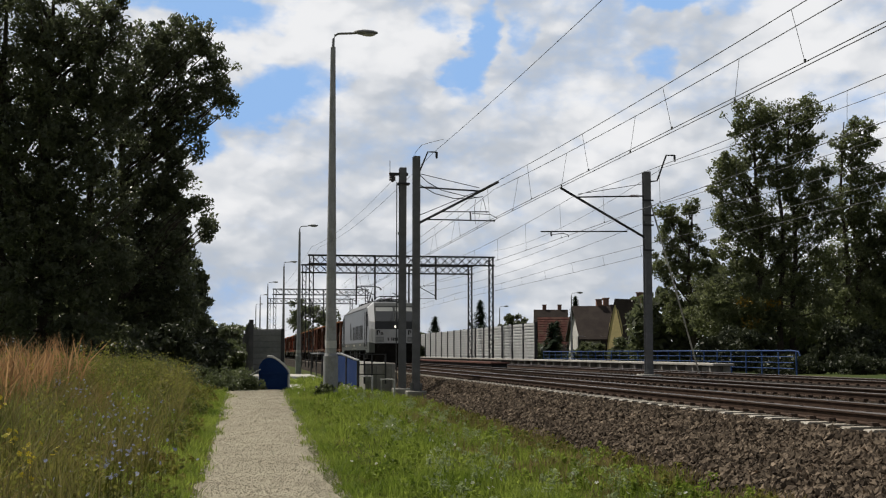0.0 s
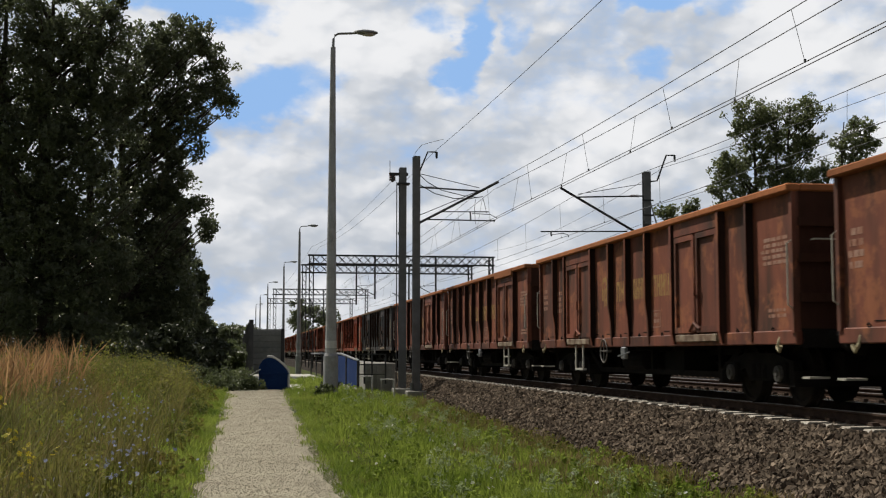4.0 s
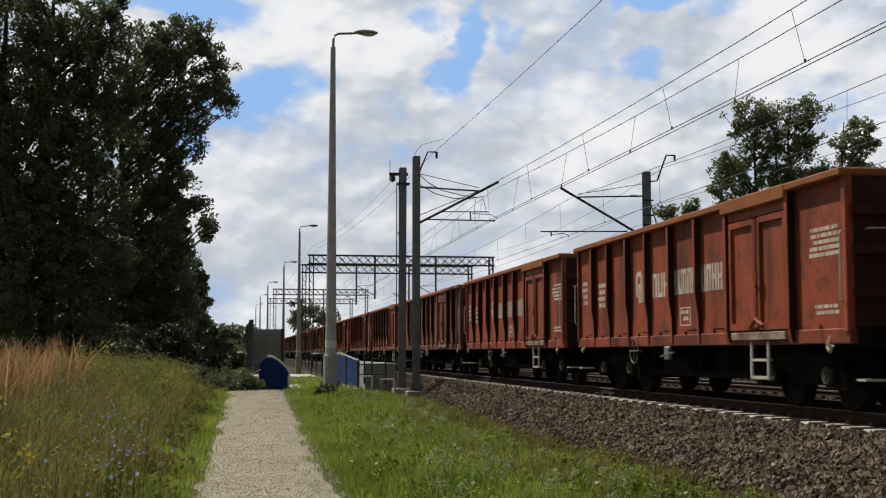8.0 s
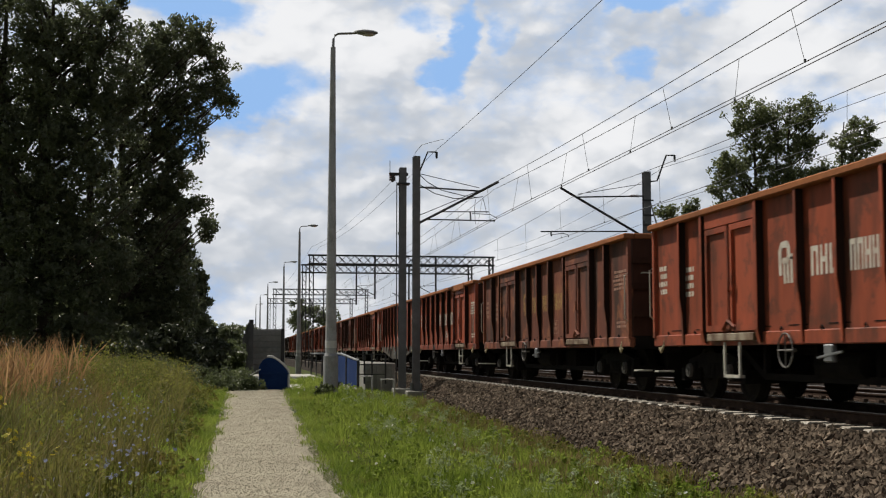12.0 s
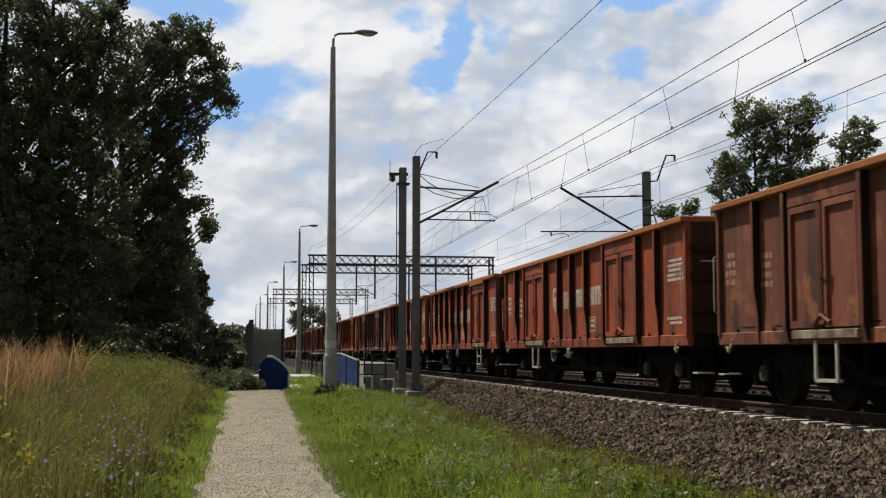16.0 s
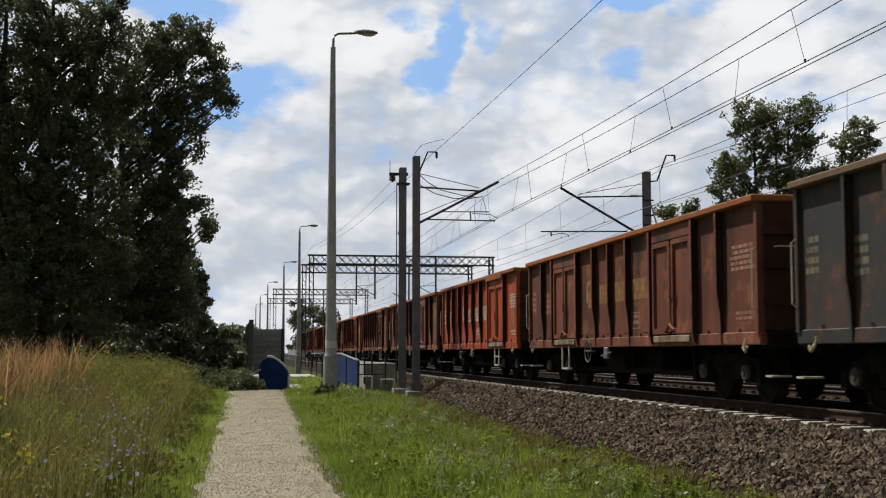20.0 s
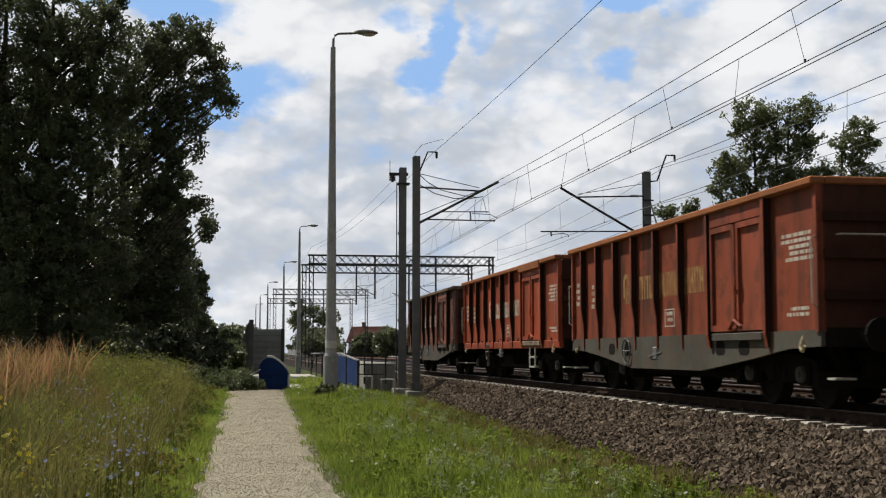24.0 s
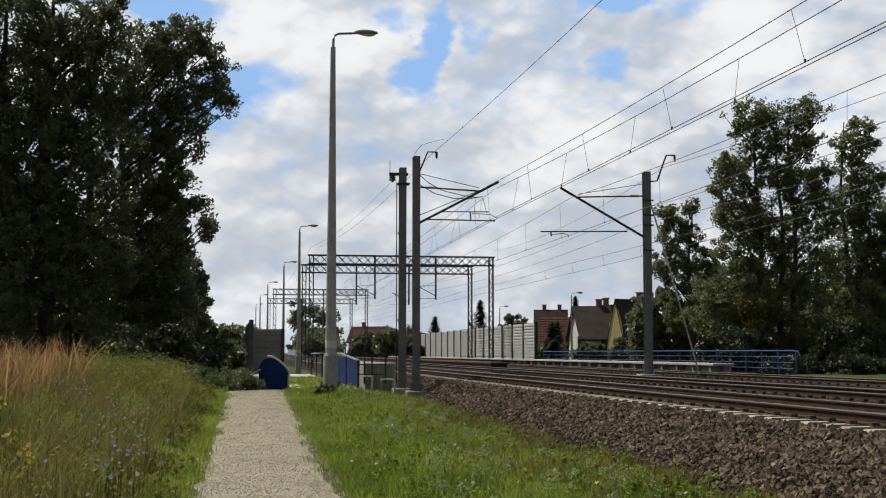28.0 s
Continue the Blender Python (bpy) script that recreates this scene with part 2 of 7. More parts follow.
M["wheel_grey"] = grain("hand_wheel_grey", (0.20, 0.19, 0.17), (0.13, 0.12, 0.11), 6, 0.6)
M["door_plate"] = grain("door_sill_scuffed", (0.20, 0.135, 0.09), (0.36, 0.30, 0.22), 3.0, 0.7, bump=0.2, low=0.42, high=0.6, stain=((0.10, 0.05, 0.03), 0.8, 4.0))
M["step_pale"] = grain("step_pale_paint", (0.55, 0.53, 0.46), (0.45, 0.43, 0.37), 6, 0.7)
M["hook_yellow"] = grain("hook_pale_yellow", (0.52, 0.46, 0.30), (0.40, 0.34, 0.20), 6, 0.7)
M["mark_white"] = grain("marking_white", (0.60, 0.56, 0.48), (0.42, 0.34, 0.27), 5.0, 0.7, bump=0, low=0.45, high=0.75)
M["mark_faded"] = grain("marking_faded_yellow", (0.42, 0.27, 0.09), (0.28, 0.13, 0.06), 5.0, 0.7, bump=0)
M["mark_grey"] = grain("marking_ochre", (0.22, 0.19, 0.12), (0.13, 0.12, 0.09), 6.0, 0.7, bump=0)
M["mark_dim"] = grain("marking_dim", (0.40, 0.25, 0.19), (0.30, 0.14, 0.09), 6.0, 0.7, bump=0)
M["cab_glass"] = grain("cab_side_glass", (0.012, 0.013, 0.015), (0.02, 0.021, 0.023), 0.5, 0.5, bump=0)
M["graffiti_white"] = grain("graffiti_white", (0.38, 0.36, 0.31), (0.26, 0.2, 0.15), 5.0, 0.7, bump=0)
M["graffiti"] = grain("graffiti_green", (0.16, 0.22, 0.06), (0.27, 0.29, 0.13), 5.0, 0.6, bump=0)
M["loco_silver"] = grain("loco_silver_paint", (0.325, 0.34, 0.38), (0.295, 0.31, 0.35), 0.7, 0.4, 0.15, bump=0.01, amp=0.12)
M["loco_white"] = grain("loco_white_paint", (0.60, 0.61, 0.635), (0.55, 0.56, 0.585), 0.7, 0.5, 0.0, bump=0.02, amp=0.12)
M["loco_green"] = grain("loco_skirt_grey", (0.125, 0.135, 0.13), (0.105, 0.113, 0.11), 0.9, 0.45, bump=0.03)
M["loco_roof"] = grain("loco_roof_grey", (0.20, 0.205, 0.21), (0.165, 0.17, 0.175), 1.2, 0.55, 0.1, bump=0.05)
M["black"] = grain("black_paint", (0.013, 0.013, 0.014), (0.02, 0.02, 0.021), 2, 0.4, bump=0.03)
M["mask_grey"] = grain("cab_mask_dark_grey", (0.03, 0.032, 0.036), (0.04, 0.042, 0.046), 1.5, 0.4, bump=0.02)
M["blind"] = grain("sun_blind", (0.45, 0.46, 0.45), (0.4, 0.41, 0.4), 2, 0.7, bump=0)
M["lamp_glow"] = grain("headlight_lit", (0.9, 0.88, 0.8), (0.9, 0.88, 0.8), 2, 0.3, bump=0, glow=1.6)
M["lamp_glass"] = grain("headlight_glass", (0.55, 0.56, 0.56), (0.45, 0.46, 0.46), 6, 0.15, 0.3, bump=0)
M["lens_white"] = grain("lamp_bowl", (0.55, 0.56, 0.55), (0.5, 0.51, 0.5), 5, 0.3, bump=0)


# ---- mesh helpers ----
def box(bm, x0, x1, y0, y1, z0, z1, bev=0.0):
    r = bmesh.ops.create_cube(bm, size=1.0, matrix=Matrix.Translation(((x0 + x1) / 2, (y0 + y1) / 2, (z0 + z1) / 2)) @ Matrix.Diagonal((abs(x1 - x0), abs(y1 - y0), abs(z1 - z0), 1)))
    if bev:
        edges = list({e for v in r["verts"] for e in v.link_edges})
        bmesh.ops.bevel(bm, geom=edges, offset=bev, segments=1, affect="EDGES")


def slab(bm, outline, a, b, axis="x"):
    """A prism: an outline of 2D points, drawn out from a to b along an axis (x: outline in y, z; y: in x, z; z: in x, y)."""
    def at(p, d):
        return {"x": (d, p[0], p[1]), "y": (p[0], d, p[1]), "z": (p[0], p[1], d)}[axis]
    lo, hi = [bm.verts.new(at(p, a)) for p in outline], [bm.verts.new(at(p, b)) for p in outline]
    n = len(outline)
    fs = [bm.faces.new(lo), bm.faces.new(hi)] + [bm.faces.new((lo[i], lo[(i + 1) % n], hi[(i + 1) % n], hi[i])) for i in range(n)]
    bmesh.ops.recalc_face_normals(bm, faces=fs)


def tube(bm, pts, r0, r1=None, sides=6, cap=True):
    """A round bar through points, tapering from r0 to r1."""
    r1 = r0 if r1 is None else r1
    rings = []
    pts = [Vector(p) for p in pts]
    for i, p in enumerate(pts):
        d = (pts[min(i + 1, len(pts) - 1)] - pts[max(i - 1, 0)]).normalized()
        u = d.cross(Vector((0, 0, 1)) if abs(d.z) < 0.95 else Vector((1, 0, 0))).normalized()
        w = d.cross(u)
        r = r0 + (r1 - r0) * i / max(1, len(pts) - 1)
        rings.append([bm.verts.new(p + u * r * math.cos(k * 2 * math.pi / sides) + w * r * math.sin(k * 2 * math.pi / sides)) for k in range(sides)])
    for a, b in zip(rings, rings[1:]):
        for k in range(sides):
            bm.faces.new((a[k], a[(k + 1) % sides], b[(k + 1) % sides], b[k]))
    if cap and sides > 2:
        bm.faces.new(rings[0][::-1])
        bm.faces.new(rings[-1])


def bar(bm, p, q, w, h=None):
    """A square-section bar from p to q."""
    p, q = Vector(p), Vector(q)
    d = q - p
    rot = d.to_track_quat("Y", "Z").to_matrix().to_4x4()
    bmesh.ops.create_cube(bm, size=1.0, matrix=Matrix.Translation((p + q) / 2) @ rot @ Matrix.Diagonal((w, d.length, h or w, 1)))


def disc(bm, x0, x1, y, z, r, sides=16):
    """A drum with its axle along x."""
    tube(bm, [(x0, y, z), (x1, y, z)], r, r, sides)


def mesh_of(bm, name, *mats):
    me = bpy.data.meshes.new(name)
    bm.to_mesh(me)
    bm.free()
    for m in mats:
        me.materials.append(m)
    return me


def part(name, bm, material, parent, label=""):
    ob = new(name, mesh_of(bm, name, material))
    ob.parent = parent
    if label:
        ob["label"] = label
    return ob


def piece(name, me, parent, m):
    ob = new(name, me)
    ob.parent = parent
    ob.matrix_basis = m
    return ob


def thing(name, label, category, group="", kind="", at=(0, 0, 0)):
    ob = new(name)
    ob.location = at
    return tagged(ob, label, category, group, kind)


def solid(name, bm, material, label, category="", group="", kind="", at=(0, 0, 0)):
    ob = new(name, mesh_of(bm, name, material))
    ob.location = at
    return tagged(ob, label, category, group, kind)


def from_arrays(name, verts, faces, material):
    me = bpy.data.meshes.new(name)
    me.from_pydata(verts.tolist(), [], faces.tolist())
    me.materials.append(material)
    return me


B = bmesh.new

# ---- sky backdrop ----
SKY_R = 2600.0


def cloud_material():
    """Blue summer sky with banks of cumulus; u and v run in tenths of about 2.6 degrees."""
    m = bpy.data.materials.new("cloudy_sky")
    nt, n, l = nodes_of(m)
    out, em = n.new("ShaderNodeOutputMaterial"), n.new("ShaderNodeEmission")
    uv = n.new("ShaderNodeTexCoord")

    def math_(op, a, b=None, c=None, clamp=False):
        k = n.new("ShaderNodeMath")
        k.operation, k.use_clamp = op, clamp
        for i, v in enumerate((a, b, c)):
            if v is None:
                continue
            if isinstance(v, (int, float)):
                k.inputs[i].default_value = v
            else:
                l.new(v, k.inputs[i])
        return k.outputs[0]

    def noise_(scale, detail, vec, rough=0.55):
        k = n.new("ShaderNodeTexNoise")
        k.inputs["Scale"].default_value, k.inputs["Detail"].default_value, k.inputs["Roughness"].default_value = scale, detail, rough
        l.new(vec, k.inputs["Vector"])
        return k

    def blend(f, a, b):
        k = n.new("ShaderNodeMix")
        k.data_type = "RGBA"
        l.new(f, k.inputs["Factor"])
        for i, v in ((6, a), (7, b)):
            if isinstance(v, tuple):
                k.inputs[i].default_value = (*v, 1)
            else:
                l.new(v, k.inputs[i])
        return k.outputs[2]

    mp = n.new("ShaderNodeMapping")
    mp.inputs["Scale"].default_value = (1.0, 1.5, 1.0)
    l.new(uv.outputs["UV"], mp.inputs[0])
    warp = noise_(0.9, 4, mp.outputs[0])
    wv = n.new("ShaderNodeVectorMath")
    wv.operation = "MULTIPLY_ADD"
    wv.inputs[1].default_value = (1.5, 1.1, 0)
    l.new(warp.outputs["Color"], wv.inputs[0])
    l.new(uv.outputs["UV"], wv.inputs[2])
    sep = n.new("ShaderNodeSeparateXYZ")
    l.new(wv.outputs[0], sep.inputs[0])
    X, Y = sep.outputs[0], sep.outputs[1]
    blue = None
    # openings in the cloud: centre, half sizes, slant, depth
    for cx, cy, rx, ry, sl, k in ((8.55, 0.85, 0.45, 0.7, -0.9, 0.9), (8.1, 1.25, 0.5, 0.22, 0.1, 0.8), (4.7, 1.75, 1.1, 0.5, -0.2, 0.95), (3.6, 2.4, 0.6, 0.5, 0.0, 0.8), (3.4, 0.1, 1.7, 0.4, 0.1, 0.95), (5.6, 1.45, 0.9, 0.45, -0.1, 0.55),
                                  (12.0, 0.05, 0.9, 0.22, 0.0, 0.8), (11.9, 1.1, 0.35, 0.25, 0.0, 0.5), (7.9, 0.3, 0.5, 0.35, 0.0, 0.4), (9.4, 0.55, 0.25, 0.4, 0.0, 0.4), (15.2, 1.9, 1.2, 0.5, 0.1, 0.35), (13.3, 0.1, 0.5, 0.2, 0.0, 0.4)):
        dx = math_("SUBTRACT", X, cx + 0.65)
        dy = math_("SUBTRACT", Y, cy + 0.65)
        dy = math_("SUBTRACT", dy, math_("MULTIPLY", dx, sl))
        q = math_("ADD", math_("POWER", math_("ABSOLUTE", math_("DIVIDE", dx, rx)), 2.0), math_("POWER", math_("ABSOLUTE", math_("DIVIDE", dy, ry)), 2.0))
        g = math_("MULTIPLY", math_("SUBTRACT", 1.25, q, clamp=True), k)
        blue = g if blue is None else math_("MAXIMUM", blue, g)

    def billow(vec, scale, detail):
        k = n.new("ShaderNodeTexVoronoi")
        k.feature = "SMOOTH_F1"
        k.inputs["Scale"].default_value, k.inputs["Detail"].default_value, k.inputs["Roughness"].default_value, k.inputs["Smoothness"].default_value = scale, detail, 0.55, 0.6
        l.new(vec, k.inputs["Vector"])
        return math_("SUBTRACT", 1.0, k.outputs["Distance"])

    def shifted(vec, off):
        k = n.new("ShaderNodeVectorMath")
        k.operation = "ADD"
        k.inputs[1].default_value = off
        l.new(vec, k.inputs[0])
        return k.outputs[0]
    # the heaped shape of the clouds: warped, flattened billows
    wv2 = n.new("ShaderNodeVectorMath")
    wv2.operation = "MULTIPLY_ADD"
    wv2.inputs[1].default_value = (0.55, 0.4, 0)
    l.new(noise_(1.1, 7, mp.outputs[0], 0.62).outputs["Color"], wv2.inputs[0])
    l.new(uv.outputs["UV"], wv2.inputs[2])
    flat = n.new("ShaderNodeMapping")
    flat.inputs["Scale"].default_value, flat.inputs["Location"].default_value = (0.8, 1.35, 1.0), (2.3, 0.4, 0.0)
    l.new(wv2.outputs[0], flat.inputs[0])
    heap = billow(flat.outputs[0], 0.42, 4.0)
    relief = math_("SUBTRACT", heap, billow(shifted(flat.outputs[0], (-0.10, -0.25, 0.0)), 0.42, 4.0))
    fine = noise_(1.6, 9, mp.outputs[0], 0.6).outputs[0]
    blue = math_("ADD", blue, math_("MULTIPLY", math_("SUBTRACT", fine, 0.5), 1.1))
    blue = math_("SUBTRACT", blue, math_("MULTIPLY", math_("SUBTRACT", heap, 0.35), 0.5))
    rb = n.new("ShaderNodeMapRange")
    rb.interpolation_type = "SMOOTHSTEP"
    rb.inputs[1].default_value, rb.inputs[2].default_value = 0.10, 1.05
    l.new(blue, rb.inputs[0])
    # cloud body: bright tops, blue-grey undersides towards the horizon
    sep2 = n.new("ShaderNodeSeparateXYZ")
    l.new(uv.outputs["UV"], sep2.inputs[0])
    soft = math_("ADD", math_("MULTIPLY", noise_(0.42, 3, flat.outputs[0], 0.5).outputs[0], 0.62), math_("MULTIPLY", math_("SUBTRACT", 1.0, heap), 0.38))
    soft = math_("SUBTRACT", soft, math_("MULTIPLY", relief, 0.42))
    low = n.new("ShaderNodeMapRange")
    low.inputs[1].default_value, low.inputs[2].default_value, low.inputs[3].default_value, low.inputs[4].default_value = 1.6, 4.4, -0.04, 0.12
    l.new(sep2.outputs[1], low.inputs[0])
    hz = n.new("ShaderNodeMapRange")
    hz.inputs[1].default_value, hz.inputs[2].default_value, hz.inputs[3].default_value, hz.inputs[4].default_value = 4.8, 5.9, 0.0, 0.12
    l.new(sep2.outputs[1], hz.inputs[0])
    shade = math_("SUBTRACT", math_("ADD", soft, low.outputs[0]), hz.outputs[0])
    rs = n.new("ShaderNodeMapRange")
    rs.interpolation_type = "SMOOTHSTEP"
    rs.inputs[1].default_value, rs.inputs[2].default_value = 0.46, 0.92
    l.new(shade, rs.inputs[0])
    cloud = blend(rs.outputs[0], (0.86, 0.865, 0.88), (0.50, 0.54, 0.60))
    skyc = blend(rb.outputs[0], cloud, (0.30, 0.50, 0.84))
    l.new(skyc, em.inputs[0])
    em.inputs[1].default_value = 1.0
    l.new(em.outputs[0], out.inputs[0])
    return m


def sky_backdrop():
    bm = B()
    nu, nv = 40, 16
    grid = []
    uvl = bm.loops.layers.uv.new("UVMap")
    for j in range(nv + 1):
        row = []
        for i in range(nu + 1):
            u, v = -4.0 + 24.0 * i / nu, -3.0 + 10.5 * j / nv
            az, el = radians(9.318) + (u - 7.84) * 100 / 2230, (6.24 - v) * 100 / 2212
            row.append((bm.verts.new((SKY_R * math.sin(az) * math.cos(el), SKY_R * math.cos(az) * math.cos(el), SKY_R * math.sin(el))), (u, v)))
        grid.append(row)
    for j in range(nv):
        for i in range(nu):
            q = (grid[j][i], grid[j][i + 1], grid[j + 1][i + 1], grid[j + 1][i])
            f = bm.faces.new([c[0] for c in q])
            f.smooth = True
            for lp, c in zip(f.loops, q):
                lp[uvl].uv = c[1]
    ob = solid("backdrop", bm, cloud_material(), "distant summer sky with drifting cumulus clouds", "sky", kind="structure")
    ob.location = (0, 0, EYE.z)
    return ob


clouds = sky_backdrop()


# ---- ground ----
def toe(y):
    """The foot of the ballast slope, drawing in towards the bridge."""
    return 5.12 + 1.4 * smooth(19, 50, y)


def smooth(a, b, t):
    t = min(1, max(0, (t - a) / (b - a)))
    return t * t * (3 - 2 * t)


def ground_z(x, y):
    """Height of the ground: path level, bank on one side, ballast bed on the other."""
    base = -0.76 + 0.46 * smooth(15, 36, y) * (1 - smooth(2.7, 4.6, x))
    if x < 5.2:
        left = smooth(-0.6, -3.2, x) * 0.42 + smooth(-3, -12, x) * 0.25
        lump = 0.05 * noise.noise((x * 0.7, y * 0.4, 0)) * smooth(-0.6, -1.5, x) + 0.05 * noise.noise((x * 0.9, y * 0.5, 7)) * smooth(1.2, 2.0, x)
        return base + left + lump
    if x < 7.7:
        return base - 0.12 * smooth(5.2, 6.0, x)
    if x < 20.0:
        return -0.42
    return -0.42 + 0.1 * smooth(20, 24, x)


def lay_ground():
    xs = [-2700, -900, -300, -120, -60, -30, -18] + [-12 + 0.6 * i for i in range(36)] + [10, 12, 14, 16, 18, 20, 22, 25, 30, 45, 70, 150, 400, 1000, 2700]
    ys = [-2700, -900, -300, -100, -40, -15, -5] + [0.8 * i for i in range(0, 76)] + [62, 66, 72, 80, 95, 120, 160, 220, 320, 500, 900, 1600, 2700]
    bm = B()
    g = [[bm.verts.new((x, y, ground_z(x, y))) for x in xs] for y in ys]
    for j in range(len(ys) - 1):
        for i in range(len(xs) - 1):
            bm.faces.new((g[j][i], g[j][i + 1], g[j + 1][i + 1], g[j + 1][i])).smooth = True
    solid("ground", bm, M["field"], "rough grassy ground beside a railway line", "ground", kind="structure")


lay_ground()


def strip(name, left, right, ys, lift, material, label, cat):
    """A surface laid a little above the ground between two edge lines."""
    bm = B()
    rows = []
    for y in ys:
        a, b = left(y), right(y)
        rows.append([bm.verts.new((a + (b - a) * k / 6, y, ground_z(a + (b - a) * k / 6, y) + lift * (1 if 0 < k < 6 else -0.6))) for k in range(7)])
    for p, q in zip(rows, rows[1:]):
        for k in range(6):
            bm.faces.new((p[k], p[k + 1], q[k + 1], q[k])).smooth = True
    return solid(name, bm, material, label, cat, kind="structure")


PY = [-20 + 0.4 * i for i in range(143)]
strip("path", lambda y: -0.66 + 0.0095 * y + 0.16 * noise.noise((0, y * 0.9, 3)), lambda y: 1.10 + 0.0075 * y + 0.18 * noise.noise((5, y * 0.8, 3)), PY, 0.03, M["gravel"], "pale trodden gravel footpath between grass verges", "path")
strip("turf_right", lambda y: 1.25 + 0.012 * y, lambda y: toe(y) + 0.25, PY, 0.012, M["soil"], "green turf strip beside the ballast", "grass")
strip("turf_left", lambda y: -12.0, lambda y: -0.75 + 0.01 * y, PY, 0.012, M["soil"], "overgrown turf bank beside the path", "grass")


# ---- railway ----
TRACKS = (9.02, 13.02, 18.5)


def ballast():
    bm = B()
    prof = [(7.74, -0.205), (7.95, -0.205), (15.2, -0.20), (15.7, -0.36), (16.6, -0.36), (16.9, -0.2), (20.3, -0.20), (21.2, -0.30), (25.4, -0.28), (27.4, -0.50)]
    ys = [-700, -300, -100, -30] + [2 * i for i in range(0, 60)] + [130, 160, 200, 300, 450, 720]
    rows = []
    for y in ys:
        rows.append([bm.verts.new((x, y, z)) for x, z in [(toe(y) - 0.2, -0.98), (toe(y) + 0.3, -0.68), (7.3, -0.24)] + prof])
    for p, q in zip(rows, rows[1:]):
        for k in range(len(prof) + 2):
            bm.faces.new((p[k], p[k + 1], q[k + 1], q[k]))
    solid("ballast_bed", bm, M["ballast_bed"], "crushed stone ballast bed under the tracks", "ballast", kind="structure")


ballast()


def ballast_stones():
    rng = np.random.default_rng(4)
    base = np.array([(1, 0, 0), (-1, 0, 0), (0, 1, 0), (0, -1, 0), (0, 0, 1), (0, 0, -1)], float)
    tri = np.array([(0, 2, 4), (2, 1, 4), (1, 3, 4), (3, 0, 4), (2, 0, 5), (1, 2, 5), (3, 1, 5), (0, 3, 5)])

    def scatter(n, x0, x1, y0, y1, near):
        y = y0 + (y1 - y0) * rng.random(n) ** near
        x = x0 + (x1 - x0) * rng.random(n)
        return x, y
    sets = [scatter(62000, 5.1, 7.72, 7, 62, 1.7), scatter(12000, 7.7, 10.4, 9, 50, 1.5), scatter(12000, 10.4, 12.0, 10, 60, 1.5), scatter(4000, 12, 16, 12, 60, 1.5)]
    x, y = np.concatenate([s[0] for s in sets]), np.concatenate([s[1] for s in sets])
    foot = np.array([toe(b) for b in y])
    keep = ~((x < foot + 0.75) & (rng.random(len(x)) < (foot + 0.75 - x) / 0.75))
    x, y, foot = x[keep], y[keep], foot[keep]
    n = len(x)
    slope = -0.70 + 0.45 * np.clip((x - foot - 0.3) / (7.0 - foot), -0.3, 1)
    z = np.where(x < 7.3, slope, np.interp(x, [7.3, 7.74, 7.95, 16], [-0.25, -0.225, -0.22, -0.20]))
    s = rng.uniform(0.026, 0.056, n)
    v = base[None] * rng.uniform(0.7, 1.2, (n, 6, 1)) * rng.uniform(0.65, 1.35, (n, 1, 3)) * s[:, None, None]
    a = rng.uniform(0, 6.28, n)
    b = rng.uniform(-0.9, 0.9, n)
    ca, sa, cb, sb = np.cos(a)[:, None], np.sin(a)[:, None], np.cos(b)[:, None], np.sin(b)[:, None]
    vx, vy, vz = v[..., 0] * cb - v[..., 2] * sb, v[..., 1], v[..., 0] * sb + v[..., 2] * cb
    v = np.stack([vx * ca - vy * sa + x[:, None], vx * sa + vy * ca + y[:, None], vz + (z + s * np.where(x < 7.55, rng.uniform(0.2, 1.0, n), 0.1))[:, None]], -1).reshape(-1, 3)
    f = (tri[None] + 6 * np.arange(n)[:, None, None]).reshape(-1, 3)
    tagged(new("ballast_stones", from_arrays("ballast_stones", v, f, M["stone"])), "loose brown-grey crushed ballast stones on the slope", "ballast", kind="stuff")


ballast_stones()


def rail_pair(xc, label):
    t = thing("railway_track", label, "railway track", "parallel tracks", at=(xc, 0, 0))
    foot = [(-0.065, -0.16), (0.065, -0.16), (0.065, -0.145), (0.012, -0.125), (0.012, -0.045), (0.034, -0.035), (0.034, -0.012), (-0.034, -0.012), (-0.034, -0.035), (-0.012, -0.045), (-0.012, -0.125), (-0.065, -0.145)]
    head = [(-0.034, -0.0115), (0.034, -0.0115), (0.028, 0.0), (-0.028, 0.0)]
    for s in (-0.753, 0.753):
        bm = B()
        slab(bm, [(x + s, z) for x, z in foot], -700, 700, "y")
        r = part("rail", bm, M["rail_rust"], t)
        bm = B()
        slab(bm, [(x + s, z) for x, z in head], -700, 700, "y")
        part("rail_head", bm, M["rail_head"], r, "worn bright steel rail head")
    return t


def sleeper_mesh():
    bm = B()
    slab(bm, [(-1.3, -0.38), (1.3, -0.38), (1.3, -0.20), (1.25, -0.165), (0.45, -0.165), (0.3, -0.19), (-0.3, -0.19), (-0.45, -0.165), (-1.25, -0.165), (-1.3, -0.20)], -0.125, 0.125, "y")
    return mesh_of(bm, "sleeper", M["sleeper"])


TRACK_THINGS = [rail_pair(x, "straight railway track with rusty rails on concrete sleepers") for x in TRACKS]
SLEEPER = sleeper_mesh()


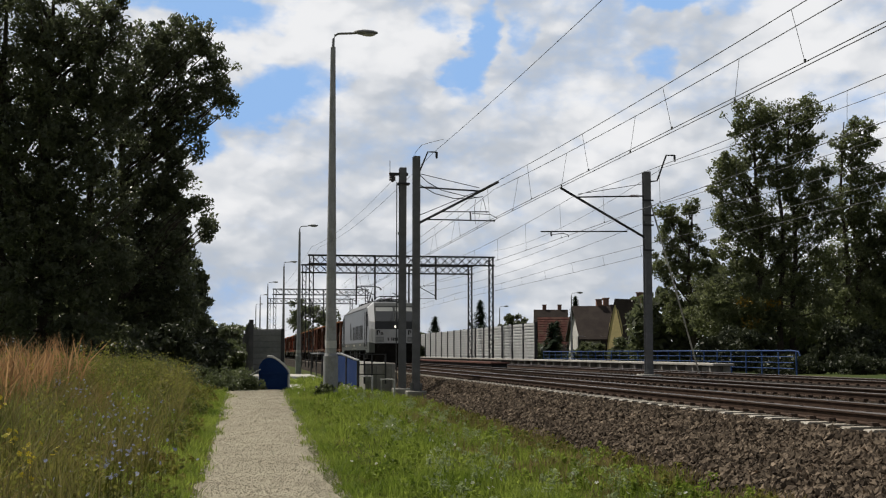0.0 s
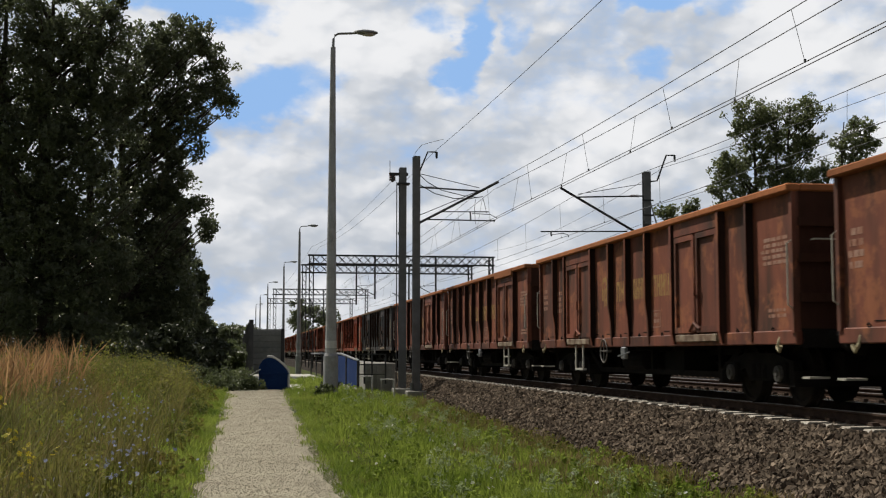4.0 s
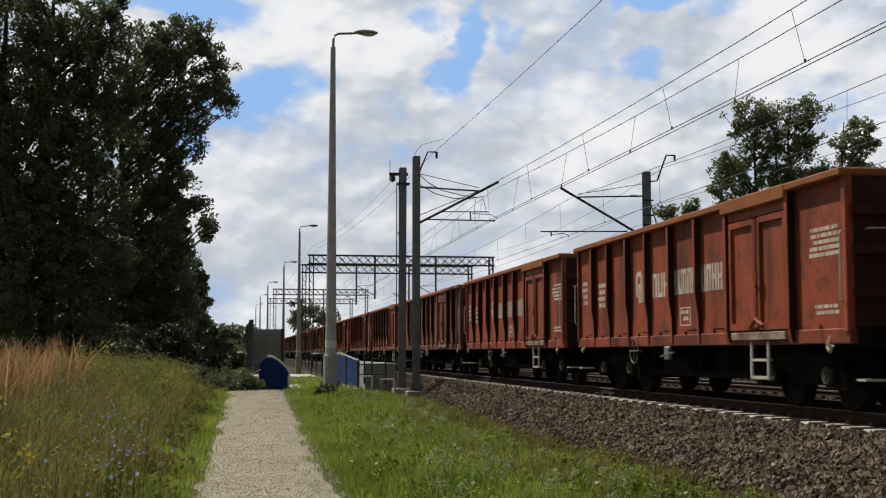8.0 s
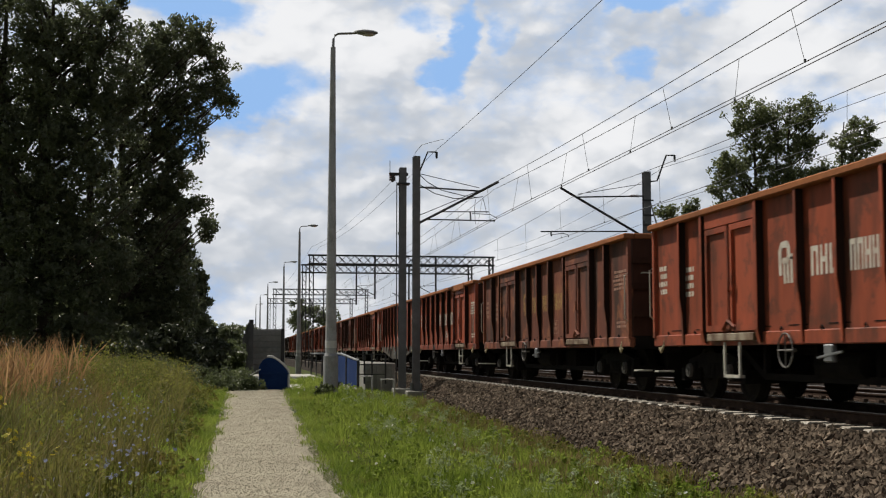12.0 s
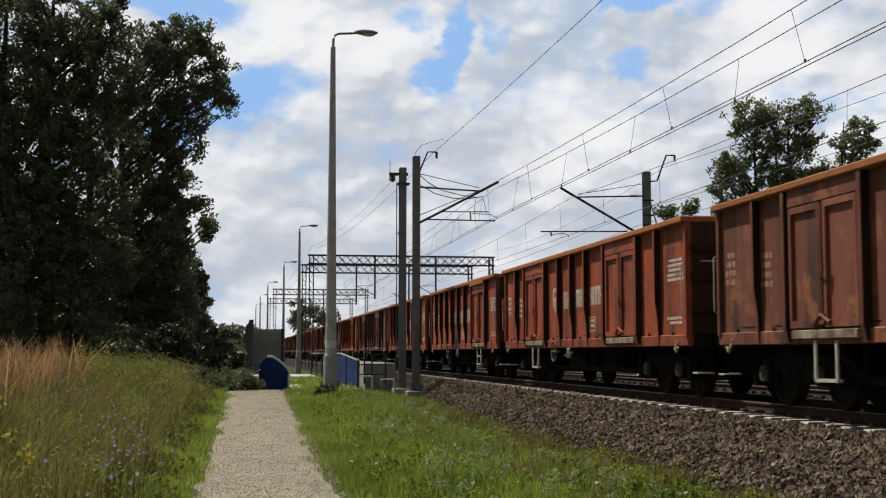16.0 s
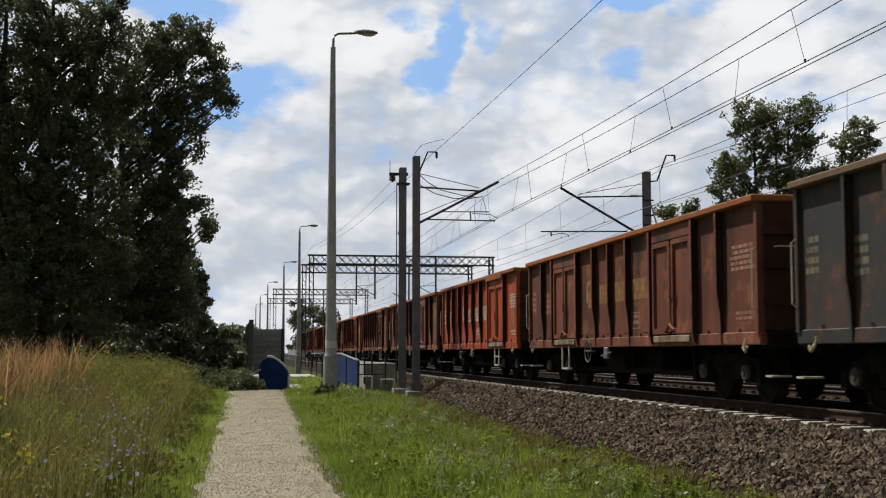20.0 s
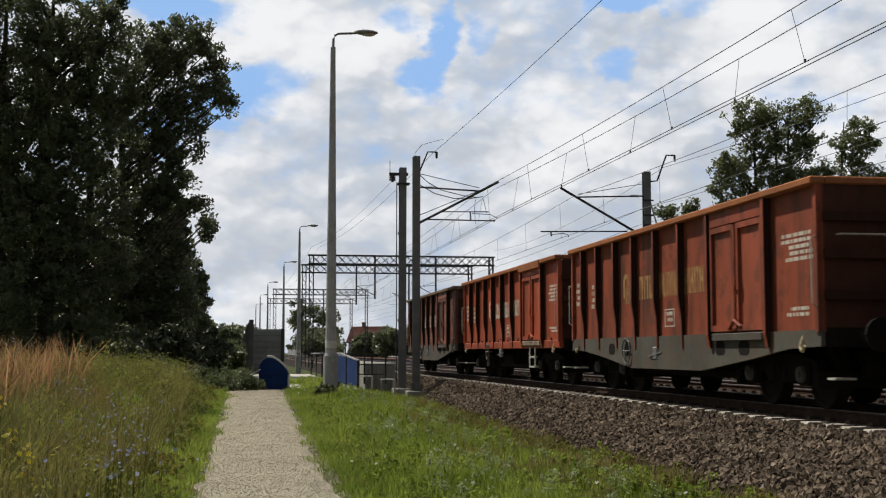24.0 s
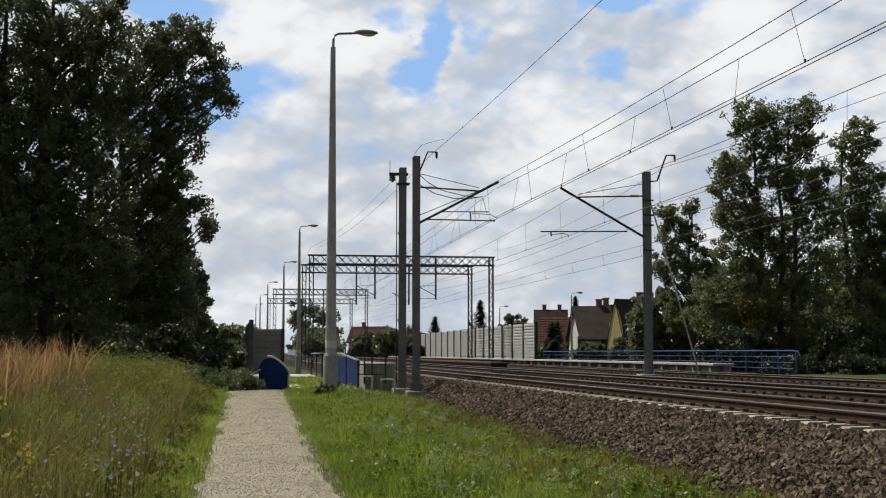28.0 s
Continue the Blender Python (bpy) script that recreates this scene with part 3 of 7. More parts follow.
def overhead_wires():
    def hang(name, label, pts, sag, r=0.011, group=""):
        bm = B()
        full = []
        for (p, q), s in zip(zip(pts, pts[1:]), sag):
            p, q = Vector(p), Vector(q)
            for k in range(12):
                u = k / 12
                full.append(p.lerp(q, u) - Vector((0, 0, 4 * s * u * (1 - u))))
        full.append(Vector(pts[-1]))
        tube(bm, full, r, r, 4)
        return full, solid(name, bm, M["wire"], label, "overhead wire", group)

    def zat(path, y):
        for a, b in zip(path, path[1:]):
            if min(a.y, b.y) <= y <= max(a.y, b.y) and a.y != b.y:
                return a.lerp(b, (y - a.y) / (b.y - a.y))
        return None

    def catenary(xc, ys, stag, zc, zm, sag, double, skip=6.2):
        for d in ((-0.07, 0.07) if double else (0.0,)):
            con, _ = hang("contact_wire", "grooved copper contact wire above the track", [(xc + s + d, y, zc) for y, s in zip(ys, stag)], [0.02] * len(ys), 0.010, "contact wires")
            mes, ob = hang("messenger_wire", "sagging bronze messenger wire with droppers", [(xc + s * 0.4 + d * 3.2, y, zm) for y, s in zip(ys, stag)], [s * (1 + d) for s in sag], 0.010, "messenger wires")
            y = max(ys[0] + 4, -6) + (3.2 if d > 0 else 0)
            while y < 150:
                p, q = zat(mes, y), zat(con, y)
                if p and q:
                    bm = B()
                    tube(bm, [p, q], 0.006, 0.006, 3)
                    box(bm, q.x - 0.015, q.x + 0.015, q.y - 0.02, q.y + 0.02, q.z - 0.01, q.z + 0.05)
                    part("dropper", bm, M["wire"], ob)
                y += skip
    catenary(TRACKS[0], [-70, -12, 44.5, 101, 158, 215, 330, 480], [0.25, 0.35, -0.1, 0.25, -0.25, 0.25, 0, 0], 5.52, 6.75, [0.42, 0.42, 0.42, 0.4, 0.4, 0.5, 0.5], True)
    catenary(TRACKS[1], [-62, -6, 48, 104, 158, 215, 330, 480], [0.2, -0.25, 0.1, -0.25, 0.25, 0, 0, 0], 5.5, 6.95, [0.5, 0.5, 0.5, 0.5, 0.5, 0.5, 0.5], False)
    catenary(TRACKS[2], [-50, 10, 70, 104, 158, 215, 330], [0.2, -0.2, 0.2, -0.2, 0.2, 0, 0], 5.3, 5.85, [0.12] * 6, False)
    hang("feeder_wire", "bare feeder wire on the mast tops", [(6.9, -60, 8.0), (6.95, -14, 8.0), (6.9, 44.4, 8.0), (6.4, 101, 9.3), (6.2, 158, 9.0)], [0.5, 0.4, 0.5, 0.5], 0.009, "feeder wires")
    hang("feeder_wire", "bare feeder wire on the mast tops", [(16.9, -60, 8.0), (16.95, -8, 8.1), (16.9, 48, 8.25), (20.9, 101, 9.2)], [0.5, 0.6, 0.6], 0.009, "feeder wires")
    hang("feeder_wire", "bare feeder wire on the mast tops", [(16.0, -60, 6.5), (16.0, -8, 6.5), (16.0, 48, 6.56), (16.0, 104, 6.6), (16.0, 160, 6.6)], [0.4, 0.4, 0.4, 0.4], 0.009, "feeder wires")
    hang("feeder_wire", "bare feeder wire on the mast tops", [(16.0, -60, 5.9), (16.0, -8, 5.9), (16.0, 48, 5.95), (16.0, 104, 6.0), (16.0, 160, 6.0)], [0.4, 0.4, 0.4, 0.4], 0.009, "feeder wires")
    hang("feeder_wire", "thin earth wire from the paired masts", [(6.0, 46, 7.6), (5.2, 90, 8.4), (4.8, 163, 8.6)], [0.4, 0.4], 0.008, "feeder wires")


overhead_wires()


def cantilever(t, side, x0, zb, reach, zc, zm, register=True):
    """The arm of a catenary mast: strut, stay, messenger clamp and registration arm; side is +1 or -1."""
    s = side
    bm = B()
    tube(bm, [(x0 + s * 0.1, 0, zb), (x0 + s * (reach + 0.32), 0, zm + 0.38)], 0.05, 0.05, 6)
    part("strut", bm, M["dark_steel"], t)
    bm = B()
    tube(bm, [(x0 + s * 0.1, 0, zm + 0.12), (x0 + s * (reach - 0.35), 0, zm + 0.02)], 0.032, 0.032, 6)
    part("stay", bm, M["dark_steel"], t)
    bm = B()
    tube(bm, [(x0 + s * 0.1, 0, zm + 0.62), (x0 + s * (reach - 0.4), 0, zm + 0.14)], 0.014, 0.014, 6)
    if register:
        tube(bm, [(x0 + s * 0.1, 0, zb + 0.28), (x0 + s * (reach + 0.1), 0, zm + 0.26)], 0.016, 0.016, 6)
        tube(bm, [(x0 + s * (reach - 1.9), 0, zc + 0.43), (x0 + s * (reach - 0.05), 0, zc + 0.46)], 0.02, 0.02, 6)
        tube(bm, [(x0 + s * (reach - 0.75), 0, zc + 0.45), (x0 + s * (reach - 0.73), 0, zc + 0.14)], 0.03, 0.03, 6)
    part("upper_arm", bm, M["dark_steel"], t)
    bm = B()
    for k in range(5):
        tube(bm, [(x0 + s * (0.35 + 0.07 * k), 0, zm + 0.115), (x0 + s * (0.38 + 0.07 * k), 0, zm + 0.113)], 0.06, 0.045, 8)
    part("insulator", bm, M["porcelain"], t, "ribbed brown insulator")
    if not register:
        return
    bm = B()
    tube(bm, [(x0 + s * 0.4, 0, zc + 0.14), (x0 + s * (reach + 0.18), 0, zc + 0.13)], 0.026, 0.026, 6)
    tube(bm, [(x0 + s * (reach - 0.68), 0, zc + 0.39), (x0 + s * reach, 0, zc + 0.36), (x0 + s * (reach + 0.27), 0, zc + 0.23), (x0 + s * (reach + 0.13), 0, zc + 0.08)], 0.014, 0.014, 6)
    part("registration_arm", bm, M["dark_steel"], t)
    for pts in ([(2.48, 7.15), (2.55, 6.91), (2.61, 6.6)], [(2.2, 7.13), (2.16, 6.72), (2.2, 6.19)]):
        bm = B()
        tube(bm, [(x0 + s * a, 0, b) for a, b in pts], 0.01, 0.01, 4)
        part("hanger", bm, M["wire"], t)


def i_mast(w, d, z0, z1):
    bm = B()
    f, a, b = 0.02, w / 2, d / 2
    slab(bm, [(-a, -b), (a, -b), (a, -b + f), (0.012, -b + f), (0.012, b - f), (a, b - f), (a, b), (-a, b), (-a, b - f), (-0.012, b - f), (-0.012, -b + f), (-a, -b + f)], z0, z1, "z")
    return bm


def masts():
    # paired masts beside the footpath
    t = thing("catenary_mast", "dark grey steel catenary mast with a cantilever over the track", "catenary mast", "catenary masts", at=(6.38, 44.9, -0.70))
    part("post", i_mast(0.26, 0.26, 0.0, 8.65), M["mast"], t)
    bm = B()
    box(bm, -0.35, 0.35, -0.35, 0.35, -0.5, 0.12, 0.03)
    part("foundation", bm, M["concrete"], t, "weathered concrete foundation block")
    for k in range(4):
        a = math.pi / 4 + k * math.pi / 2
        bm = B()
        slab(bm, [(0.1 * math.cos(a), 0.1 * math.sin(a)), (0.26 * math.cos(a + 0.12), 0.26 * math.sin(a + 0.12)), (0.26 * math.cos(a - 0.12), 0.26 * math.sin(a - 0.12))], 0.12, 0.4, "z")
        part("base_gusset", bm, M["mast"], t)
    cantilever(t, 1, 0.0, 6.2, 2.75, 6.2, 7.4)
    bm = B()
    tube(bm, [(0.1, 0, 8.05), (0.42, 0, 8.83), (0.75, 0, 8.83)], 0.03, 0.03, 6)
    tube(bm, [(0.75, 0, 8.83), (0.75, 0, 8.6)], 0.05, 0.04, 8)
    part("feeder_bracket", bm, M["dark_steel"], t)
    bm = B()
    tube(bm, [(0.0, 0, 8.1), (0.4, 0, 7.72), (0.94, 0, 7.42), (1.75, 0, 7.24), (2.29, 0, 7.18)], 0.016, 0.016, 5)
    tube(bm, [(0.06, 0, 7.65), (0.67, 0, 7.3), (1.39, 0, 7.13), (2.02, 0, 7.14), (2.48, 0, 7.22)], 0.016, 0.016, 5)
    tube(bm, [(-0.05, 0, 8.6), (-0.05, 0, 8.78), (0.17, -0.2, 9.05), (0.58, -0.8, 9.1), (0.62, -2.4, 8.9)], 0.01, 0.01, 5)
    part("jumper_cable", bm, M["wire"], t)
    t = thing("catenary_mast", "dark grey steel mast carrying a lineside disconnector switch", "catenary mast", "catenary masts", at=(6.02, 46.0, -0.66))
    part("post", i_mast(0.26, 0.26, 0.0, 8.34), M["mast"], t)
    bm = B()
    box(bm, -0.35, 0.35, -0.35, 0.35, -0.5, 0.14, 0.03)
    part("foundation", bm, M["concrete"], t, "weathered concrete foundation block")
    bm = B()
    box(bm, -0.5, 0.2, -0.06, 0.06, 8.05, 8.15)
    box(bm, -0.42, -0.34, -0.05, 0.05, 7.8, 8.05)
    box(bm, -0.2, 0.25, -0.2, 0.2, 7.7, 7.76)
    part("switch_bracket", bm, M["dark_steel"], t)
    for x in (-0.45, -0.33):
        bm = B()
        for k in range(4):
            tube(bm, [(x, 0, 7.85 + 0.08 * k), (x, 0, 7.91 + 0.08 * k)], 0.07, 0.05, 8)
        part("insulator", bm, M["porcelain"], t, "ribbed brown insulator")
    bm = B()
    tube(bm, [(-0.48, 0, 8.15), (-0.48, 0, 8.6)], 0.012, 0.012, 5)
    tube(bm, [(-0.22, 0.0, 0.3), (-0.22, 0.0, 7.8)], 0.02, 0.02, 5)
    part("switch_rod", bm, M["dark_steel"], t)
    for z in (5.85, 2.6):
        bm = B()
        box(bm, -0.16, 0.16, 0.12, 0.2, z, z + 0.1)
        part("clamp", bm, M["dark_steel"], t)
    # mast between the second and third track
    t = thing("catenary_mast", "grey steel catenary mast on a concrete base between tracks", "catenary mast", "catenary masts", at=(16.15, 47.9, -0.36))
    part("post", i_mast(0.28, 0.28, 0.0, 8.4), M["mast"], t)
    bm = B()
    box(bm, -0.4, 0.4, -0.4, 0.4, -0.3, 0.3, 0.03)
    part("foundation", bm, M["concrete"], t, "weathered concrete foundation block")
    cantilever(t, -1, 0.0, 5.75, 3.24, 5.86, 7.3, False)
    bm = B()
    tube(bm, [(-0.83, 0, 5.98), (-4.38, 0, 5.92)], 0.028, 0.028, 6)
    tube(bm, [(-3.96, 0, 5.93), (-3.95, 0, 5.74)], 0.03, 0.03, 6)
    tube(bm, [(-3.95, 0, 5.8), (-3.5, 0, 5.86), (-3.28, 0, 5.82), (-3.24, 0, 5.72)], 0.016, 0.016, 6)
    part("registration_arm", bm, M["dark_steel"], t)
    bm = B()
    tube(bm, [(0.1, 0, 8.0), (0.45, 0, 8.05), (0.85, 0, 9.1), (1.2, 0, 9.1)], 0.035, 0.035, 6)
    tube(bm, [(1.2, 0, 9.1), (1.2, 0, 8.85)], 0.05, 0.04, 8)
    part("feeder_bracket", bm, M["dark_steel"], t)
    for z in (7.2, 6.6, 6.2, 5.2):
        bm = B()
        box(bm, -0.22, 0.22, -0.2, -0.14, z, z + 0.06)
        tube(bm, [(-0.2, -0.2, z + 0.03), (-0.2, -0.2, z + 0.2)], 0.04, 0.03, 6)
        part("clamp", bm, M["dark_steel"], t)
    bm = B()
    tube(bm, [(0.15, 0, 7.2), (2.36, 0.5, 0.05)], 0.03, 0.03, 6)
    part("guy_rod", bm, M["step_pale"], t, "pale steel guy rod")


masts()


def portal(y, x0, x1, z1, drops, beam=0.72):
    t = thing("catenary_portal", "dark lattice steel catenary portal spanning the tracks", "catenary portal", "catenary portals", at=(0, y, 0))
    for x in (x0, x1):
        bm = B()
        for dx in (-0.17, 0.17):
            for dy in (-0.17, 0.17):
                box(bm, x + dx - 0.035, x + dx + 0.035, dy - 0.035, dy + 0.035, -0.5, z1)
        z = -0.3
        k = 1
        while z < z1 - 0.4:
            for dy in (-0.19, 0.19):
                bar(bm, (x - 0.17 * k, dy, z), (x + 0.17 * k, dy, z + 0.4), 0.035)
            for dx in (-0.19, 0.19):
                bar(bm, (x + dx, -0.17 * k, z), (x + dx, 0.17 * k, z + 0.4), 0.035)
            z, k = z + 0.4, -k
        part("post", bm, M["dark_steel"], t)
    for dy in (-0.3, 0.3):
        bm = B()
        for z in (z1, z1 - beam):
            box(bm, x0 - 0.3, x1 + 0.3, dy - 0.045, dy + 0.045, z - 0.05, z + 0.05)
        n = int((x1 - x0) / 0.72)
        for k in range(n):
            xa, xb = x0 + (x1 - x0) * k / n, x0 + (x1 - x0) * (k + 1) / n
            bar(bm, (xa, dy, z1 - beam), (xb, dy, z1), 0.04)
            bar(bm, (xa, dy, z1), (xb, dy, z1 - beam), 0.04)
        part("truss", bm, M["dark_steel"], t)
    for x, z in drops:
        bm = B()
        box(bm, x - 0.07, x + 0.07, -0.07, 0.07, z, z1 + 0.05)
        part("drop_post", bm, M["dark_steel"], t)
        bm = B()
        tube(bm, [(x, 0, z + 0.3), (x - 1.6, 0, z + 1.15)], 0.035, 0.035, 6)
        tube(bm, [(x, 0, z + 1.2), (x - 1.5, 0, z + 1.1)], 0.02, 0.02, 6)
        tube(bm, [(x, 0, z + 0.1), (x - 1.9, 0, z + 0.05)], 0.02, 0.02, 6)
        part("hanging_arm", bm, M["dark_steel"], t)


portal(105.0, 6.05, 21.4, 8.95, [(11.4, 5.3), (16.6, 5.3)])
portal(117.5, 6.1, 21.9, 9.0, [(11.0, 5.3), (16.0, 5.3)])
portal(163, 4.7, 16.6, 9.0, [(11.0, 5.3)])
portal(192, 4.7, 17.2, 9.0, [(11.0, 5.3)])


def lamp(x, y, z, h, arm):
    t = thing("street_lamp", "tall grey street lamp with a tapered concrete pole", "street lamp", "street lamps by the footpath", at=(x, y, z))
    k = h / 9.0
    bm = B()
    tube(bm, [(0, 0, -0.3), (0, 0, 0.95 * k)], 0.185 * k, 0.18 * k, 14)
    tube(bm, [(0, 0, 0.95 * k), (0, 0, 1.02 * k)], 0.18 * k, 0.14 * k, 14)
    part("pole_base", bm, M["pole"], t)
    bm = B()
    tube(bm, [(0, 0, 1.02 * k), (0, 0, 4.8 * k), (0, 0, 8.65 * k)], 0.14 * k, 0.062 * k, 14)
    part("pole", bm, M["pole"], t)
    bm = B()
    tube(bm, [(0, 0, 1.15 * k), (0, 0, 1.33 * k)], 0.1445 * k, 0.1435 * k, 14)
    part("number_band", bm, M["pole_band"], t, "pale painted band")
    bm = B()
    tube(bm, [(0, 0, 8.6 * k), (0.01, 0, 8.85 * k), (0.06, 0, 8.96 * k), (0.14, 0, 9.0 * k), (arm * 0.55, 0, 9.03 * k)], 0.035 * k, 0.028 * k, 8)
    part("arm", bm, M["galv"], t)
    bm = B()
    bmesh.ops.create_uvsphere(bm, u_segments=16, v_segments=8, radius=1.0, matrix=Matrix.Translation((arm * 0.78, 0, 9.06 * k)) @ Matrix.Diagonal((arm * 0.30, 0.13, 0.075, 1)))
    part("lamp_head", bm, M["galv"], t)
    bm = B()
    bmesh.ops.create_uvsphere(bm, u_segments=14, v_segments=6, radius=1.0, matrix=Matrix.Translation((arm * 0.84, 0, 9.03 * k)) @ Matrix.Diagonal((arm * 0.19, 0.10, 0.075, 1)))
    part("lamp_bowl", bm, M["lens_white"], t, "milky lamp bowl")


lamp(2.42, 32.9, -0.32, 9.62, 1.12)
lamp(3.86, 80.5, -0.4, 9.3, 1.1)
lamp(4.05, 113, -0.4, 9.3, 1.1)
lamp(3.4, 146, -0.4, 9.3, 1.1)
lamp(3.1, 178, -0.4, 9.3, 1.1)
lamp(3.0, 212, -0.4, 9.3, 1.1)


def barrier(name, label, x, y0, y1, z0, z1, step, rows, mat):
    """Noise barrier along the line: steel posts with ribbed planks between them."""
    t = thing(name, label, "noise barrier", at=(x, 0, 0))
    n = max(1, round((y1 - y0) / step))
    for i in range(n + 1):
        y = y0 + (y1 - y0) * i / n
        bm = B()
        box(bm, -0.11, 0.11, y - 0.08, y + 0.08, z0, z1 + 0.05)
        part("post", bm, M["dark_steel"], t)
    bm = B()
    h = (z1 - z0) / rows
    slab(bm, [p for k in range(rows) for p in ((-0.04, z0 + h * k + 0.03), (-0.04, z0 + h * (k + 1) - 0.09), (0.0, z0 + h * (k + 1) - 0.045), (0.0, z0 + h * (k + 1) + 0.025))] + [(0.06, z1 + 0.03), (0.06, z0)], 0.085, (y1 - y0) / n - 0.085, "y")
    me = mesh_of(bm, "plank_panel", mat)
    for i in range(n):
        piece("plank_panel", me, t, Matrix.Translation((0, y0 + (y1 - y0) * i / n, 0)))
    return t


barrier("noise_barrier", "pale grey ribbed noise barrier with dark posts", 22.3, 92.5, 152.5, -0.5, 3.05, 4.0, 15, M["panel"])
barrier("noise_barrier", "pale grey noise barrier far along the line", 22.3, 262.0, 560.0, -0.5, 3.05, 12.0, 7, M["panel"])
barrier("noise_barrier", "pale grey ribbed noise barrier with dark posts", 0.66, 62.0, 140.0, -0.4, 2.35, 6.0, 7, M["panel"])


def end_barrier():
    t = thing("noise_barrier", "weathered grey noise barrier section across the path end", "noise barrier", at=(0, 66.5, 0))
    for x in (0.72, 2.35):
        bm = B()
        box(bm, x - 0.09, x + 0.09, -0.1, 0.1, -0.45, 2.45 if x < 1 else 2.05)
        part("post", bm, M["dark_steel"], t)
    for k in range(8):
        bm = B()
        z = -0.42 + 0.305 * k
        slab(bm, [(-0.07, z), (-0.07, z + 0.25), (-0.03, z + 0.29), (-0.03, z + 0.31), (0.06, z + 0.31), (0.06, z)], 0.82, 2.26, "x")
        part("plank", bm, M["panel_dark"], t)


end_barrier()


def bridge():
    # pavement of the crossing behind the path
    bm = B()
    box(bm, 0.6, 3.55, 37.2, 62, -0.7, -0.26, 0.03)
    solid("pavement", bm, M["pale_concrete"], "pale concrete footway slab at the bridge", "pavement", kind="structure")
    # blue end panel with a curved top
    t = thing("blue_parapet_panel", "dark blue sheet steel parapet panel with curved top", "parapet", at=(0.62, 36.6, -0.31))
    bm = B()
    pts = [(0.0, -0.3), (0.86, -0.3), (0.86, 0.58), (0.7, 0.75), (0.52, 0.89), (0.38, 0.96), (0.24, 0.96), (0.11, 0.88), (0.03, 0.76), (0.0, 0.66)]
    slab(bm, pts, -0.02, 0.02, "y")
    part("sheet", bm, M["blue"], t)
    bm = B()
    tube(bm, [(0.86, 0, 0.0), (0.86, 0, 0.58), (0.7, 0, 0.77), (0.52, 0, 0.91), (0.38, 0, 0.98), (0.24, 0, 0.98)], 0.036, 0.036, 8)
    part("edge_tube", bm, M["pole_band"], t, "pale painted edge tube")
    bm = B()
    tube(bm, [(0.05, -0.05, 0.62), (-0.5, -0.3, 0.3)], 0.016, 0.016, 6)
    part("brace", bm, M["galv"], t, "pale thin brace rod")
    bm = B()
    bar(bm, (0.0, -0.03, 0.5), (0.86, -0.03, 0.5), 0.05, 0.04)
    part("rail", bm, M["blue"], t)
    # blue railing beside the tracks
    t = thing("bridge_railing", "blue sheet metal bridge railing with dark grey handrail", "railing", at=(0, 0, -0.31))
    bm = B()
    slab(bm, [(37.5, -0.2), (37.5, 0.82), (44, 1.0), (47.5, 1.0), (47.5, -0.2)], 3.58, 3.62, "x")
    part("sheet", bm, M["blue"], t)
    bm = B()
    tube(bm, [(3.6, 37.5, 0.86), (3.6, 44, 1.06), (3.6, 56, 1.06), (3.6, 62, 1.06)], 0.035, 0.035, 8)
    part("handrail", bm, M["galv"], t)
    for i in range(7):
        bm = B()
        y = 37.5 + 4 * i
        box(bm, 3.54, 3.6, y - 0.03, y + 0.03, -0.2, 0.86 + 0.2 * smooth(37.5, 44, y))
        part("post", bm, M["dark_steel"], t)
    t = thing("platform_fence", "dark grey tubular fence beside the bridge", "fence", at=(0, 46, -0.35))
    for x in (4.62, 4.9, 5.4):
        bm = B()
        box(bm, x - 0.03, x + 0.03, -0.03, 0.03, 0, 1.1)
        part("post", bm, M["dark_steel"], t)
    for z in (0.35, 0.7, 1.08):
        bm = B()
        tube(bm, [(3.6, 0, z), (5.4, 0, z)], 0.022, 0.022, 6)
        part("rail", bm, M["dark_steel"], t)
    for x, z in ((3.94, -0.32), (4.67, -0.42)):
        t = thing("pipe_frame", "low pale steel pipe hoop standing in grass", "barrier", "pipe hoops", at=(x, 41, z))
        bm = B()
        tube(bm, [(0, 0, -0.3), (0, 0, 0.34), (0.44, 0, 0.34), (0.44, 0, -0.3)], 0.035, 0.035, 6)
        part("hoop", bm, M["pole_band"], t)
    bm = B()
    box(bm, 4.75, 5.9, 47, 62, -0.7, 0.40, 0.03)
    for k in range(4):
        box(bm, 4.9 + 0.28 * k, 4.97 + 0.28 * k, 46.93, 47.0, -0.6, 0.34)
    solid("bridge_kerb", bm, M["concrete"], "grey concrete bridge kerb beam", "kerb", kind="structure")
    # low platform beyond the third track
    t = thing("low_platform", "low concrete platform with pale slab edge and ribs", "platform", at=(20.3, 0, 0))
    bm = B()
    box(bm, 0, 0.95, 51.6, 170, 0.22, 0.33, 0.015)
    part("deck", bm, M["pale_concrete"], t, "pale concrete deck slabs")
    bm = B()
    box(bm, 0.55, 0.9, 51.9, 170, -0.45, 0.218)
    part("core", bm, M["concrete"], t)
    bm = B()
    slab(bm, [(0.12, -0.3), (0.54, -0.42), (0.54, 0.216), (0.04, 0.216)], -0.09, 0.09, "y")
    rib = mesh_of(bm, "rib", M["concrete"])
    bm = B()
    box(bm, 0.42, 0.5, 0.16, 1.9, -0.35, 0.15, 0.01)
    inset = mesh_of(bm, "infill_panel", M["white_wall"])
    for i in range(34):
        y = 52.2 + 2.1 * i
        piece("rib", rib, t, Matrix.Translation((0, y, 0)))
        piece("infill_panel", inset, t, Matrix.Translation((0, y, 0)))
    # brick-edged island platform
    t = thing("island_platform", "low brick-edged island platform with dark end", "platform", at=(14.75, 0, 0))
    bm = B()
